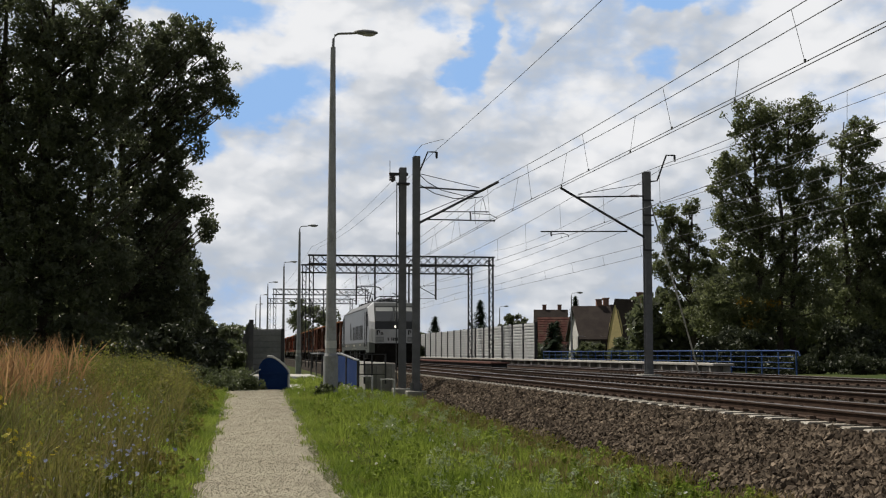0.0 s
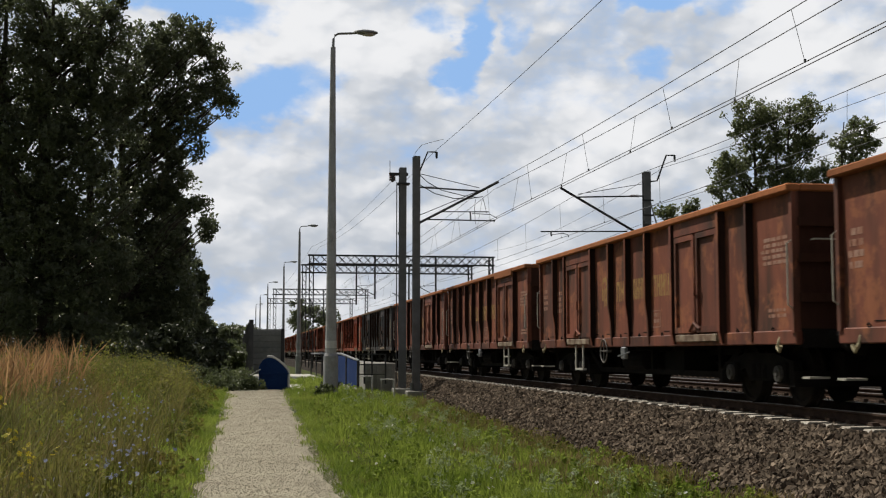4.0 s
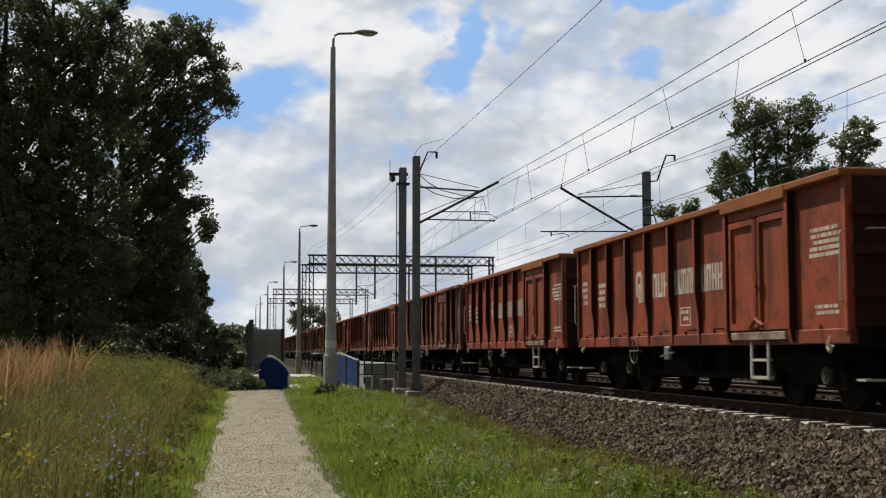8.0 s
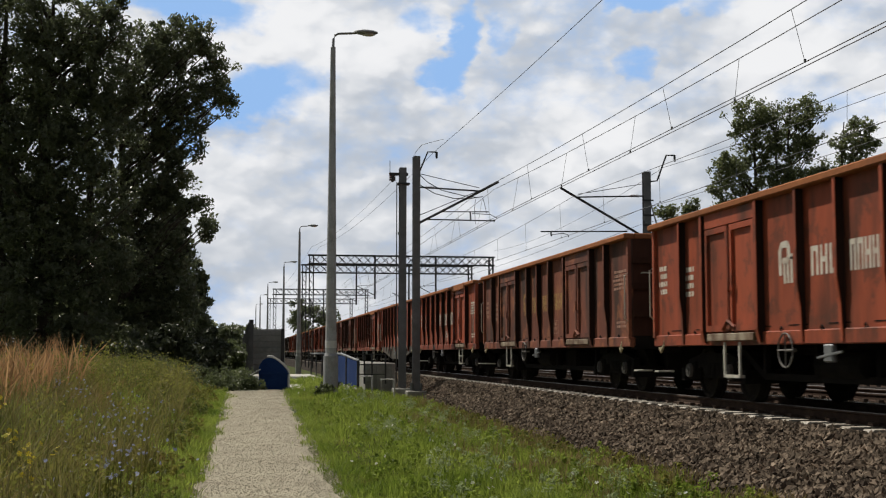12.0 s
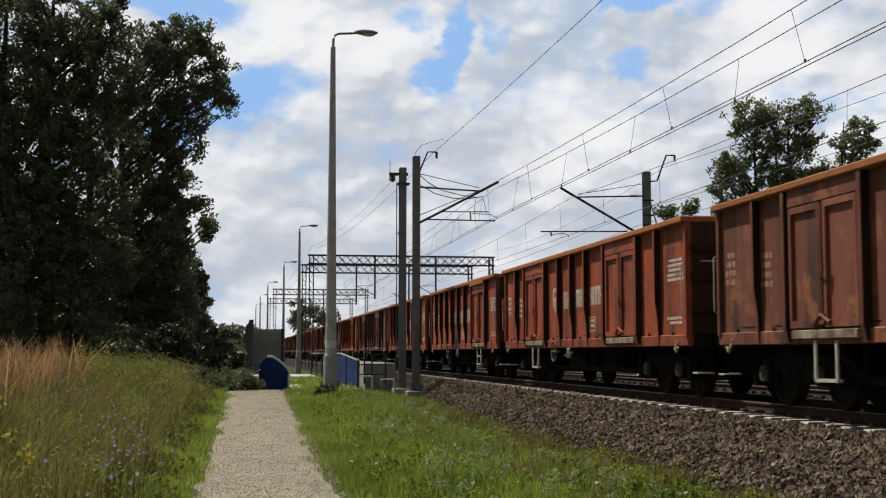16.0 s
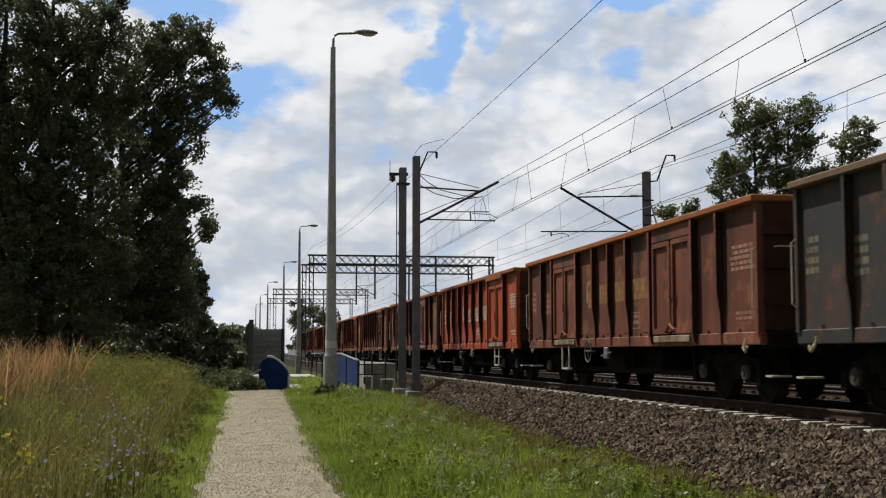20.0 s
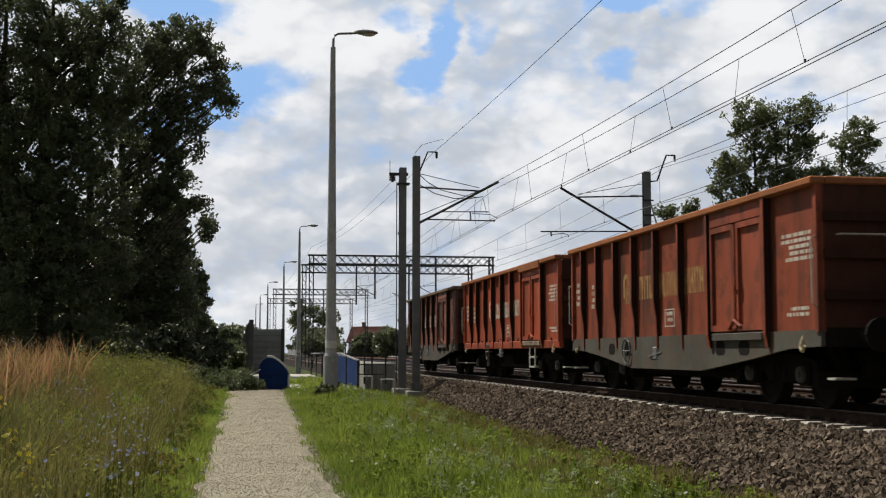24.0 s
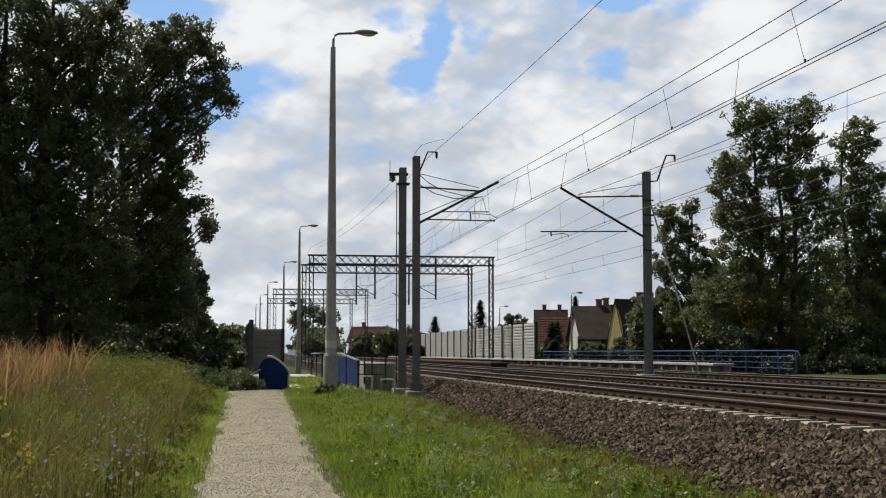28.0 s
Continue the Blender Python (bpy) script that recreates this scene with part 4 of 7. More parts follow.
    box(bm, 0, 1.15, 72.5, 230, 0.13, 0.23, 0.01)
    part("edge_slab", bm, M["brick_red"], t)
    # core in a dark tone that stands for the shade on the wall
    bm = B()
    box(bm, 0.1, 1.05, 72.8, 230, -0.5, 0.128)
    part("core", bm, M["dark_steel"], t, "retaining wall with its shade put into a dark colour")


bridge()


def far_railing():
    t = thing("bridge_railing", "blue tubular steel railing on the far parapet", "railing", at=(25.7, 0, -0.2))
    for i in range(26):
        bm = B()
        y = 55.0 + 1.95 * i
        box(bm, -0.03, 0.03, y - 0.025, y + 0.025, -0.1, 1.06)
        part("post", bm, M["blue_rail"], t)
    for z, r in ((1.08, 0.038), (0.8, 0.022), (0.52, 0.022), (0.24, 0.022)):
        bm = B()
        pts = [(0, 104.0, z), (0, 55.3, z)]
        if z > 1:
            pts += [(0, 54.75, z - 0.05), (0, 54.6, z - 0.25)]
        tube(bm, pts, r, r, 8)
        part("rail", bm, M["blue_rail"], t)


far_railing()


lamp(26.6, 98, -0.3, 5.9, 0.9)
lamp(27.0, 128, -0.3, 5.9, 0.9)


# ---- houses ----
def gable_house(name, label, at, rot, w, d, eave, ridge, wall, roof, wins, chim, over=0.4, gable=None):
    t = thing(name, label, "house", at=at)
    t.rotation_euler = (0, 0, radians(rot))
    bm = B()
    slab(bm, [(-w / 2, -0.6), (w / 2, -0.6), (w / 2, eave), (0, ridge - 0.12), (-w / 2, eave)], -d / 2, d / 2, "y")
    part("wall", bm, M[wall], t)
    k = (ridge - eave) / (w / 2)
    for s in (-1, 1):
        bm = B()
        slab(bm, [(0, ridge), (s * (w / 2 + over), eave - k * over), (s * (w / 2 + over), eave - k * over - 0.18), (0, ridge - 0.2)], -d / 2 - over, d / 2 + over, "y")
        r = part("roof", bm, M[roof], t)
        if roof == "roof_red":
            bm = B()
            m = 14
            for i in range(m):
                u0, u1 = i / m, (i + 1) / m
                xa, xb = s * (w / 2 + over) * u0, s * (w / 2 + over) * u1
                za, zb = ridge - k * abs(xa), ridge - k * abs(xb)
                slab(bm, [(xa, za + 0.01), (xb, zb + 0.07), (xb, zb + 0.01)], -d / 2 - over, d / 2 + over, "y")
            part("tile_course", bm, M[roof], r)
    for cx, cy in chim:
        bm = B()
        box(bm, cx - 0.35, cx + 0.35, cy - 0.3, cy + 0.3, eave, ridge + 0.7, 0.02)
        box(bm, cx - 0.42, cx + 0.42, cy - 0.37, cy + 0.37, ridge + 0.7, ridge + 0.82)
        part("chimney", bm, M["brick"], t)
    for face, a, z, ww, wh in wins:
        wn_ = B()
        fr = B()
        if face == "s":
            box(fr, a - ww / 2 - 0.08, a + ww / 2 + 0.08, -d / 2 - 0.05, -d / 2 + 0.04, z - 0.08, z + wh + 0.08)
            box(wn_, a - ww / 2, a + ww / 2, -d / 2 - 0.07, -d / 2 - 0.045, z, z + wh)
        else:
            box(fr, -w / 2 - 0.05, -w / 2 + 0.04, a - ww / 2 - 0.08, a + ww / 2 + 0.08, z - 0.08, z + wh + 0.08)
            box(wn_, -w / 2 - 0.07, -w / 2 - 0.045, a - ww / 2, a + ww / 2, z, z + wh)
        f = part("window", fr, M["white_wall"], t)
        part("pane", wn_, M["glass"], f)
    if gable:
        bm = B()
        gw, gz = gable
        slab(bm, [(-gw * 0.5, -0.2), (gw * 0.5, -0.2), (gw * 0.48, gz * 0.3), (gw * 0.36, gz * 0.65), (gw * 0.16, gz * 0.9), (0, gz), (-gw * 0.16, gz * 0.9), (-gw * 0.36, gz * 0.65), (-gw * 0.48, gz * 0.3)], -d / 2 - 0.14, -d / 2 - 0.05, "y")
        part("gable_panel", bm, M["yellow_wall"], t, "pale yellow rendered curved gable")
    return t


gable_house("house", "detached house with a mossy red tiled roof", (48.4, 186, -0.3), 78, 10.0, 5.6, 1.6, 6.5, "white_wall", "roof_red", [("w", -1.5, 1.0, 1.0, 1.2), ("w", 1.5, 1.0, 1.0, 1.2)], [])
gable_house("house", "grey-roofed house behind the red roof", (49.0, 193, -0.3), 78, 8.0, 4.6, 3.2, 7.9, "timber", "roof_brown", [("w", 0.0, 1.0, 1.0, 1.2)], [(0.6, -1.4), (0.6, 1.0)])
gable_house("house", "white house under a steep brown roof", (41.2, 143, -0.3), 86, 8.0, 3.8, 3.0, 6.6, "white_wall", "roof_brown", [("w", -2.0, 1.6, 0.8, 1.3), ("w", 2.0, 1.6, 0.8, 1.3), ("w", -0.6, 1.6, 0.8, 1.3)], [(0.3, -1.0)])
gable_house("house", "brown-roofed house with a curved yellow gable", (44.95, 138.0, -0.3), -63, 3.5, 6.0, 1.0, 7.2, "timber", "roof_brown", [], [(0.3, 0.6)], over=0.2, gable=(2.75, 6.5))
gable_house("house", "long house with a dark brown roof", (46.4, 146, -0.3), 86, 8.0, 6.0, 2.8, 6.9, "timber", "roof_brown", [("w", 0.0, 1.4, 0.9, 1.2)], [(0.2, 2.4)])
gable_house("house", "far house with a hipped red roof", (25.3, 244, -0.3), 70, 8.0, 6.0, 3.4, 6.2, "white_wall", "roof_red", [("w", 0.0, 1.4, 0.9, 1.2)], [(0.2, 1.0)])
gable_house("house", "white house with a flat pitched roof far off", (21.5, 330, -0.3), 80, 9.0, 9.0, 3.6, 6.0, "white_wall", "roof_brown", [("w", 0.0, 1.4, 0.9, 1.2)], [])


# ---- trees and plants ----
def leaves(rng, centres, radii, counts, size, flat=0.6):
    """Many small folded leaves round clump centres, as arrays."""
    c = np.repeat(centres, counts, 0)
    r = np.repeat(radii, counts)[:, None]
    n = len(c)
    p = rng.normal(0, 1, (n, 3))
    p /= np.linalg.norm(p, axis=1)[:, None]
    p = c + p * r * rng.random((n, 1)) ** 0.45 * np.array([1, 1, flat])
    a = rng.normal(0, 1, (n, 3))
    a /= np.linalg.norm(a, axis=1)[:, None]
    b = np.cross(a, rng.normal(0, 1, (n, 3)))
    b /= np.linalg.norm(b, axis=1)[:, None]
    s = (size * rng.uniform(0.6, 1.3, n))[:, None]
    v = np.stack([p - a * s, p + b * s * 0.45 + a * s * 0.1, p + a * s, p - b * s * 0.45 + a * s * 0.1], 1)
    return v.reshape(-1, 3), np.arange(4 * n).reshape(-1, 4)


def tree(name, label, at, trunk_h, r0, lobes, per, size, mat, seed, clump=0.9, trunks=((0, 0),), limb=True, group="", extra=None, flat=0.75):
    """A tree: tapered trunk with limbs to its lobes (x, y, z, rx, ry, rz, clumps) and a crown of many leaves."""
    rng = np.random.default_rng(seed)
    t = thing(name, label, "tree", group, at=at)
    top = max(l[2] + l[5] * 0.5 for l in lobes)
    bm = B()
    for tx, ty in trunks:
        pts = [(tx + 0.15 * math.sin(k * 1.3 + seed), ty + 0.15 * math.cos(k * 1.7 + seed), -0.5 + (top + 0.5) * k / 7) for k in range(8)]
        pts[0] = (tx, ty, -0.5)
        tube(bm, pts, r0, r0 * 0.15, 9)
    cs, rs, ns = [], [], []
    for x, y, z, rx, ry, rz, k in lobes:
        d = rng.normal(0, 1, (k, 3))
        d /= np.linalg.norm(d, axis=1)[:, None]
        d = d * rng.random((k, 1)) ** 0.33
        c = np.array((x, y, z)) + d * np.array((rx, ry, rz))
        rr, nn = rng.uniform(0.6, 1.25, k) * clump, rng.integers(int(per * 0.6), int(per * 1.3), k)
        sprig = rng.random(k) < 0.22
        c[sprig] = np.array((x, y, z)) + (c[sprig] - np.array((x, y, z))) * 1.25
        rr[sprig] *= 0.55
        nn[sprig] = nn[sprig] * 0.45
        cs.append(c)
        rs.append(rr)
        ns.append(nn)
        if limb:
            tx, ty = min(trunks, key=lambda q: abs(q[0] - x) + abs(q[1] - y))
            for e in c[:: max(1, k // 5)]:
                e = Vector(e)
                out = math.hypot(e.x - tx, e.y - ty)
                zb = max(min(trunk_h, e.z - 0.2), e.z - 0.8 * out - rng.uniform(0.2, 0.9))
                b = Vector((tx, ty, zb))
                sway = Vector((rng.uniform(-0.15, 0.15), rng.uniform(-0.15, 0.15), 0))
                pts = [b, b.lerp(e, 0.35) + Vector((0, 0, -0.05 * out)) + sway, b.lerp(e, 0.7) + Vector((0, 0, 0.02)) - sway, e]
                tube(bm, pts, r0 * (0.2 + 0.1 * rng.random()), r0 * 0.05, 5)
    part("trunk", bm, M["bark"], t)
    v, f = leaves(rng, np.concatenate(cs), np.concatenate(rs), np.concatenate(ns), size, flat)
    ob = new("crown", from_arrays("crown", v, f, M[mat]))
    ob.parent = t
    if extra:
        c2, n2, m2 = extra
        v, f = leaves(rng, np.array(c2, float)[:, :3], np.array(c2, float)[:, 3], np.full(len(c2), n2), size)
        ob = new("turning_leaves", from_arrays("turning_leaves", v, f, M[m2]))
        ob.parent = t
        ob["label"] = "yellowing leaves"
    return t


GZ = -0.2


def crown(rows, density, seed, grow=1.0):
    """Lobes for a crown from rows (x, z, half width, half height), with clumps by area."""
    r = random.Random(seed)
    return [(x, r.uniform(-0.5, 0.5), z, rx * grow, max(0.8, 0.75 * rx), rz * grow, max(12, int(density * math.pi * rx * rz))) for x, z, rx, rz in rows]


# grove beside the path
tree("maple_tree", "tall dark broadleaved tree in full leaf", (-5.44, 60.8, -0.79), 3.84, 0.32, crown([(2.7, 16.6, 1.6, 1.2), (4.0, 15.2, 1.0, 1.2), (4.6, 13.6, 0.6, 0.5), (1.1, 15.5, 1.9, 1.9), (2.9, 13.4, 1.3, 1.3), (2.6, 11.6, 1.0, 1.1), (0.8, 12.5, 1.9, 1.9), (2.1, 9.5, 1.1, 1.2), (0.8, 9.5, 1.6, 1.6), (3.3, 8.6, 0.6, 0.5), (3.9, 7.6, 0.3, 0.6), (1.9, 7.6, 1.0, 1.1), (2.6, 6.4, 0.8, 0.8), (0.6, 6.8, 1.6, 1.6), (1.4, 5.2, 1.5, 1.2), (0.9, 3.3, 1.9, 1.6), (2.4, 4.1, 1.1, 1.4), (-0.3, 2.2, 2.5, 1.4)], 8.5, 1), 88, 0.105, "leaf_a", 11, 0.5, flat=0.85, group="grove trees", trunks=((0, 0), (-1.6, 0.8)))
tree("maple_tree", "tall dark broadleaved tree in full leaf", (-10.56, 57.6, -0.79), 4.16, 0.42, crown([(3.5, 16.5, 1.9, 1.4), (4.9, 17.4, 0.8, 0.7), (1.3, 16.9, 1.8, 1.4), (2.1, 14.4, 2.1, 2.1), (4.3, 13.9, 1.8, 1.8), (0.4, 13.3, 1.8, 2.6), (3.9, 11.3, 2.1, 2.1), (1.7, 10.5, 2.3, 2.3), (3.7, 8.5, 2.1, 2.1), (1.3, 7.2, 2.6, 2.3), (4.0, 5.7, 2.1, 2.1), (1.9, 3.7, 2.9, 2.3), (3.9, 2.2, 2.9, 1.3), (-1.1, 15.8, 1.6, 2.6), (-0.9, 9.7, 1.8, 5.2)], 6.5, 2), 92, 0.105, "leaf_a", 12, 0.5, flat=0.85, group="grove trees", trunks=((0, 0), (1.92, 0.64), (-2.08, -0.32)))
tree("maple_tree", "tall dark broadleaved tree in full leaf", (-10.15, 66.7, -0.64), 3.77, 0.38, [(-1.2, 0, 6.6, 5.4, 2.9, 4.6, 90), (0, 0, 13.5, 4.6, 2.9, 2.6, 16), (0, 0, 3.19, 6.52, 2.17, 2.32, 70)], 150, 0.22, "leaf_a", 13, 1.1, group="grove trees")
tree("maple_tree", "dark broadleaved tree behind the grove", (-4.16, 67.6, -0.5), 2.6, 0.26, [(-0.3, 0, 3.4, 2.1, 2.2, 3.2, 60), (0.3, 0, 7.2, 1.1, 1.4, 1.6, 24)], 200, 0.18, "leaf_a", 14, 0.8, group="grove trees")
tree("poplar_tree", "slim dark poplar standing past the grove", (-2.8, 84, GZ), 2.0, 0.2, [(0, 0, 3.4, 0.9, 0.9, 3.0, 40), (0, 0, 5.2, 0.55, 0.6, 1.5, 14)], 200, 0.16, "leaf_a", 15, 0.6)
# grove-edge bushes, four of them in the leaf colour with shade put in
for i, (x, y, w, h) in enumerate(((-2.6, 44, 1.5, 1.6), (-1.5, 56, 1.5, 1.5), (-1.3, 70, 1.6, 1.3), (-2.6, 62, 1.8, 1.9), (-0.5, 86, 1.5, 1.5), (-3.9, 42, 1.4, 1.2))):
    tree("bush", "dense green bush at the edge of the grove", (x, y, GZ - 0.1), 0.2, 0.05, [(0, 0, h * 0.55, w, w, h * 0.6, 26)], 240, 0.09 + 0.0006 * y, "leaf_shaded" if i in (0, 1, 3, 5) else "leaf_thicket", 30 + i, 0.5, group="bushes")
# trees past the far railing
# bushes whose dark leaf colour holds the shade under the trees
for i in range(12):
    tree("bush", "dark bush crowding behind the blue railing", (27.6 + 2.3 * i, 68 + (i % 3) * 3, -0.5), 0.2, 0.05, [(0, 0, 1.2, 1.7, 1.4, 1.3 + 0.3 * (i % 2), 26)], 150, 0.16, "leaf_shaded", 100 + i, 0.62, group="bushes")
for i in range(9):
    tree("bush", "low dark shrub behind the blue railing", (27.0 + 2.0 * i, 60 + (i % 2) * 2, -0.5), 0.2, 0.04, [(0, 0, 0.5, 1.3, 1.2, 0.65, 16)], 150, 0.13, "leaf_shaded", 130 + i, 0.5, group="bushes")
tree("ash_tree", "tall leafy ash tree with airy crown", (34.2, 76, -0.4), 6.0, 0.24, crown([(-1.7, 16.5, 1.2, 0.9), (0.0, 16.7, 0.9, 0.7), (2.1, 16.8, 1.3, 0.9), (-1.0, 14.8, 1.4, 0.9), (1.7, 15.0, 1.5, 1.1), (-3.3, 13.0, 1.0, 0.9), (-3.5, 11.5, 0.9, 0.8), (-1.5, 12.7, 1.4, 1.1), (1.2, 12.4, 1.6, 1.3), (-2.7, 10.1, 1.4, 1.2), (-0.0, 9.4, 1.8, 1.5), (2.7, 10.0, 1.4, 1.6), (-1.6, 7.5, 2.0, 1.5), (1.9, 6.8, 2.0, 1.6), (3.4, 12.6, 0.7, 1.2), (-3.2, 4.2, 2.6, 1.9), (1.0, 3.9, 2.6, 1.9)], 8.5, 3, 1.2), 80, 0.12, "leaf_b", 41, 0.56, flat=0.85, group="lineside trees", trunks=((0.4, 0), (-1.0, 0.2), (1.4, 0.3)), extra=([(-2.6, -2.0, 3.0, 0.9), (-1.4, -2.2, 4.2, 0.8), (-3.0, -2.0, 4.4, 0.6)], 60, "leaf_autumn"))
tree("ash_tree", "tall leafy ash tree with airy crown", (40.6, 79, -0.4), 5.0, 0.24, crown([(1.3, 16.6, 0.8, 0.5), (0.4, 15.5, 1.0, 0.6), (1.9, 15.5, 0.6, 0.6), (0.8, 13.7, 1.1, 1.0), (2.3, 12.7, 1.0, 1.1), (0.4, 11.3, 1.4, 1.4), (2.1, 9.6, 1.4, 1.5), (0.2, 7.9, 1.7, 1.6), (2.6, 6.7, 1.4, 2.1), (0.1, 4.0, 2.5, 2.0), (3.9, 8.7, 1.1, 2.9)], 8.5, 4, 1.2), 80, 0.12, "leaf_b", 42, 0.56, flat=0.85, group="lineside trees", trunks=((0, 0), (0.9, 0.3)))
tree("ash_tree", "broad dark broadleaved tree by the railway", (30.0, 80, -0.4), 2.0, 0.22, crown([(-1.3, 10.4, 0.9, 0.7), (-0.0, 11.1, 0.6, 0.5), (-0.7, 8.9, 1.5, 1.1), (-1.7, 7.0, 0.9, 1.2), (0.3, 7.0, 1.6, 1.6), (-0.3, 4.2, 1.7, 1.9), (1.8, 3.6, 2.1, 1.6)], 7.0, 5), 85, 0.12, "leaf_b", 43, 0.45, flat=0.85, group="lineside trees")
tree("ash_tree", "broad dark broadleaved tree by the railway", (46.8, 80, -0.4), 2.0, 0.3, [(0.4, 0, 10.2, 3.0, 2.0, 2.6, 60), (0, 0, 4.4, 4.2, 2.0, 3.6, 110), (6, 0, 4.4, 4.2, 2.0, 4.6, 110)], 70, 0.3, "leaf_b", 44, 0.95, group="lineside trees")
tree("ash_tree", "dark thicket tree behind the railing", (37.0, 90, -0.4), 2.0, 0.3, [(2.5, 0, 3.6, 6.2, 1.6, 3.8, 130), (-5.4, 0, 2.6, 2.8, 1.4, 2.6, 60), (12, 0, 3.4, 8.0, 1.6, 3.8, 150)], 110, 0.32, "leaf_a", 45, 1.1, group="lineside trees")


def spruce(at, h, w, seed):
    rng = np.random.default_rng(seed)
    t = thing("spruce_tree", "dark conical spruce in a garden", "tree", "garden spruces", at=at)
    bm = B()
    tube(bm, [(0, 0, -0.3), (0, 0, h)], 0.12, 0.02, 6)
    part("trunk", bm, M["bark"], t)
    n = int(h * 420)
    u = rng.random(n) ** 0.7
    a = rng.uniform(0, 6.28, n)
    tier = 0.6 + 0.4 * np.sin(u * h * 4.0 + 1.5 * np.sin(3 * a)) + 0.3 * np.sin(a * 5 + u * 9)
    r = (1 - (1 - u)) * w * tier * rng.random(n) ** 0.4
    p = np.stack([r * np.cos(a), r * np.sin(a), h * (1 - u) - 0.25 * r], 1)
    d = np.stack([np.cos(a), np.sin(a), -0.35 + 0 * a], 1)
    s = np.stack([-np.sin(a), np.cos(a), 0 * a], 1)
    v = np.stack([p - s * 0.11, p + s * 0.11, p + d * 0.55], 1).reshape(-1, 3)
    ob = new("crown", from_arrays("crown", v, np.arange(3 * n).reshape(-1, 3), M["needle"]))
    ob.parent = t


for x, y, h, w, sd in ((30.8, 158, 8.0, 3.4, 1), (24.9, 158, 5.9, 2.6, 2), (41.6, 127, 4.4, 2.0, 3), (37.0, 143, 5.0, 2.6, 4), (30.6, 120, 4.2, 2.0, 5), (45.6, 166, 9.0, 2.0, 6)):
    spruce((x, y, -0.4), h, w, sd)
for i, (x, y, w, h) in enumerate(((35.6, 160, 2.6, 5.9), (21.8, 200, 3.0, 4.4), (20.2, 202, 2.6, 3.6), (23.5, 205, 3.5, 3.6), (27.5, 190, 3.0, 3.8), (21.0, 150, 1.6, 3.0), (39.0, 136, 2.2, 2.2), (34.6, 140, 2.4, 2.2), (42.3, 134, 2.2, 2.4), (31.5, 170, 4.0, 4.4), (35.0, 592, 15.5, 23.5), (22.4, 175, 4.0, 5.0), (16.5, 260, 7.0, 5.5), (36.0, 190, 5.0, 4.0))):
    tree("garden_tree", "round dark green tree among the houses", (x, y, -0.4), 0.8, 0.12, [(0, 0, h * 0.55, w * 0.8, w * 0.7, h * 0.5, 40)], 130, 0.26 if y < 180 else 0.4 if y < 400 else 0.9, "leaf_a", 60 + i, 0.28 * w, group="garden trees")
for i, (x, y, w, h) in enumerate(((-6, 200, 9, 5.5), (-14, 170, 8, 8), (2, 420, 14, 10), (-20, 300, 16, 10))):
    tree("far_tree", "distant dark tree line beyond the path", (x, y, -0.4), 1.0, 0.2, [(0, 0, h * 0.5, w, w * 0.6, h * 0.5, 46)], 110, 0.6, "leaf_a", 80 + i, 0.16 * w + 0.4, group="far trees")


def blades(name, label, rng, x, y, h, w, mat, lean=0.35, cat="grass"):
    n = len(x)
    z = np.array([ground_z(a, b) for a, b in zip(x, y)]) - 0.02
    a = rng.uniform(0, 6.28, n)
    b = rng.uniform(0, 6.28, n)
    l = rng.random(n) * lean * h
    p = np.stack([x, y, z], 1)
    s = np.stack([np.cos(a), np.sin(a), 0 * a], 1) * (w / 2)[:, None]
    d = np.stack([np.cos(b) * l, np.sin(b) * l, 0 * a], 1)
    up = np.stack([0 * a, 0 * a, h], 1)
    v = np.stack([p - s, p + s, p + s * 0.7 + up * 0.6 + d * 0.4, p - s * 0.7 + up * 0.6 + d * 0.4, p + up + d], 1).reshape(-1, 3)
    k = 5 * np.arange(n)[:, None]
    q = np.concatenate([k + np.array([[0, 1, 2, 3]]), k + np.array([[3, 2, 4, 4]])], 0)
    me = bpy.data.meshes.new(name)
    me.from_pydata(v.tolist(), [], [r[:3] + ([r[3]] if r[3] != r[2] else []) for r in q.tolist()])
    me.materials.append(M[mat])
    return tagged(new(name, me), label, cat, kind="stuff")


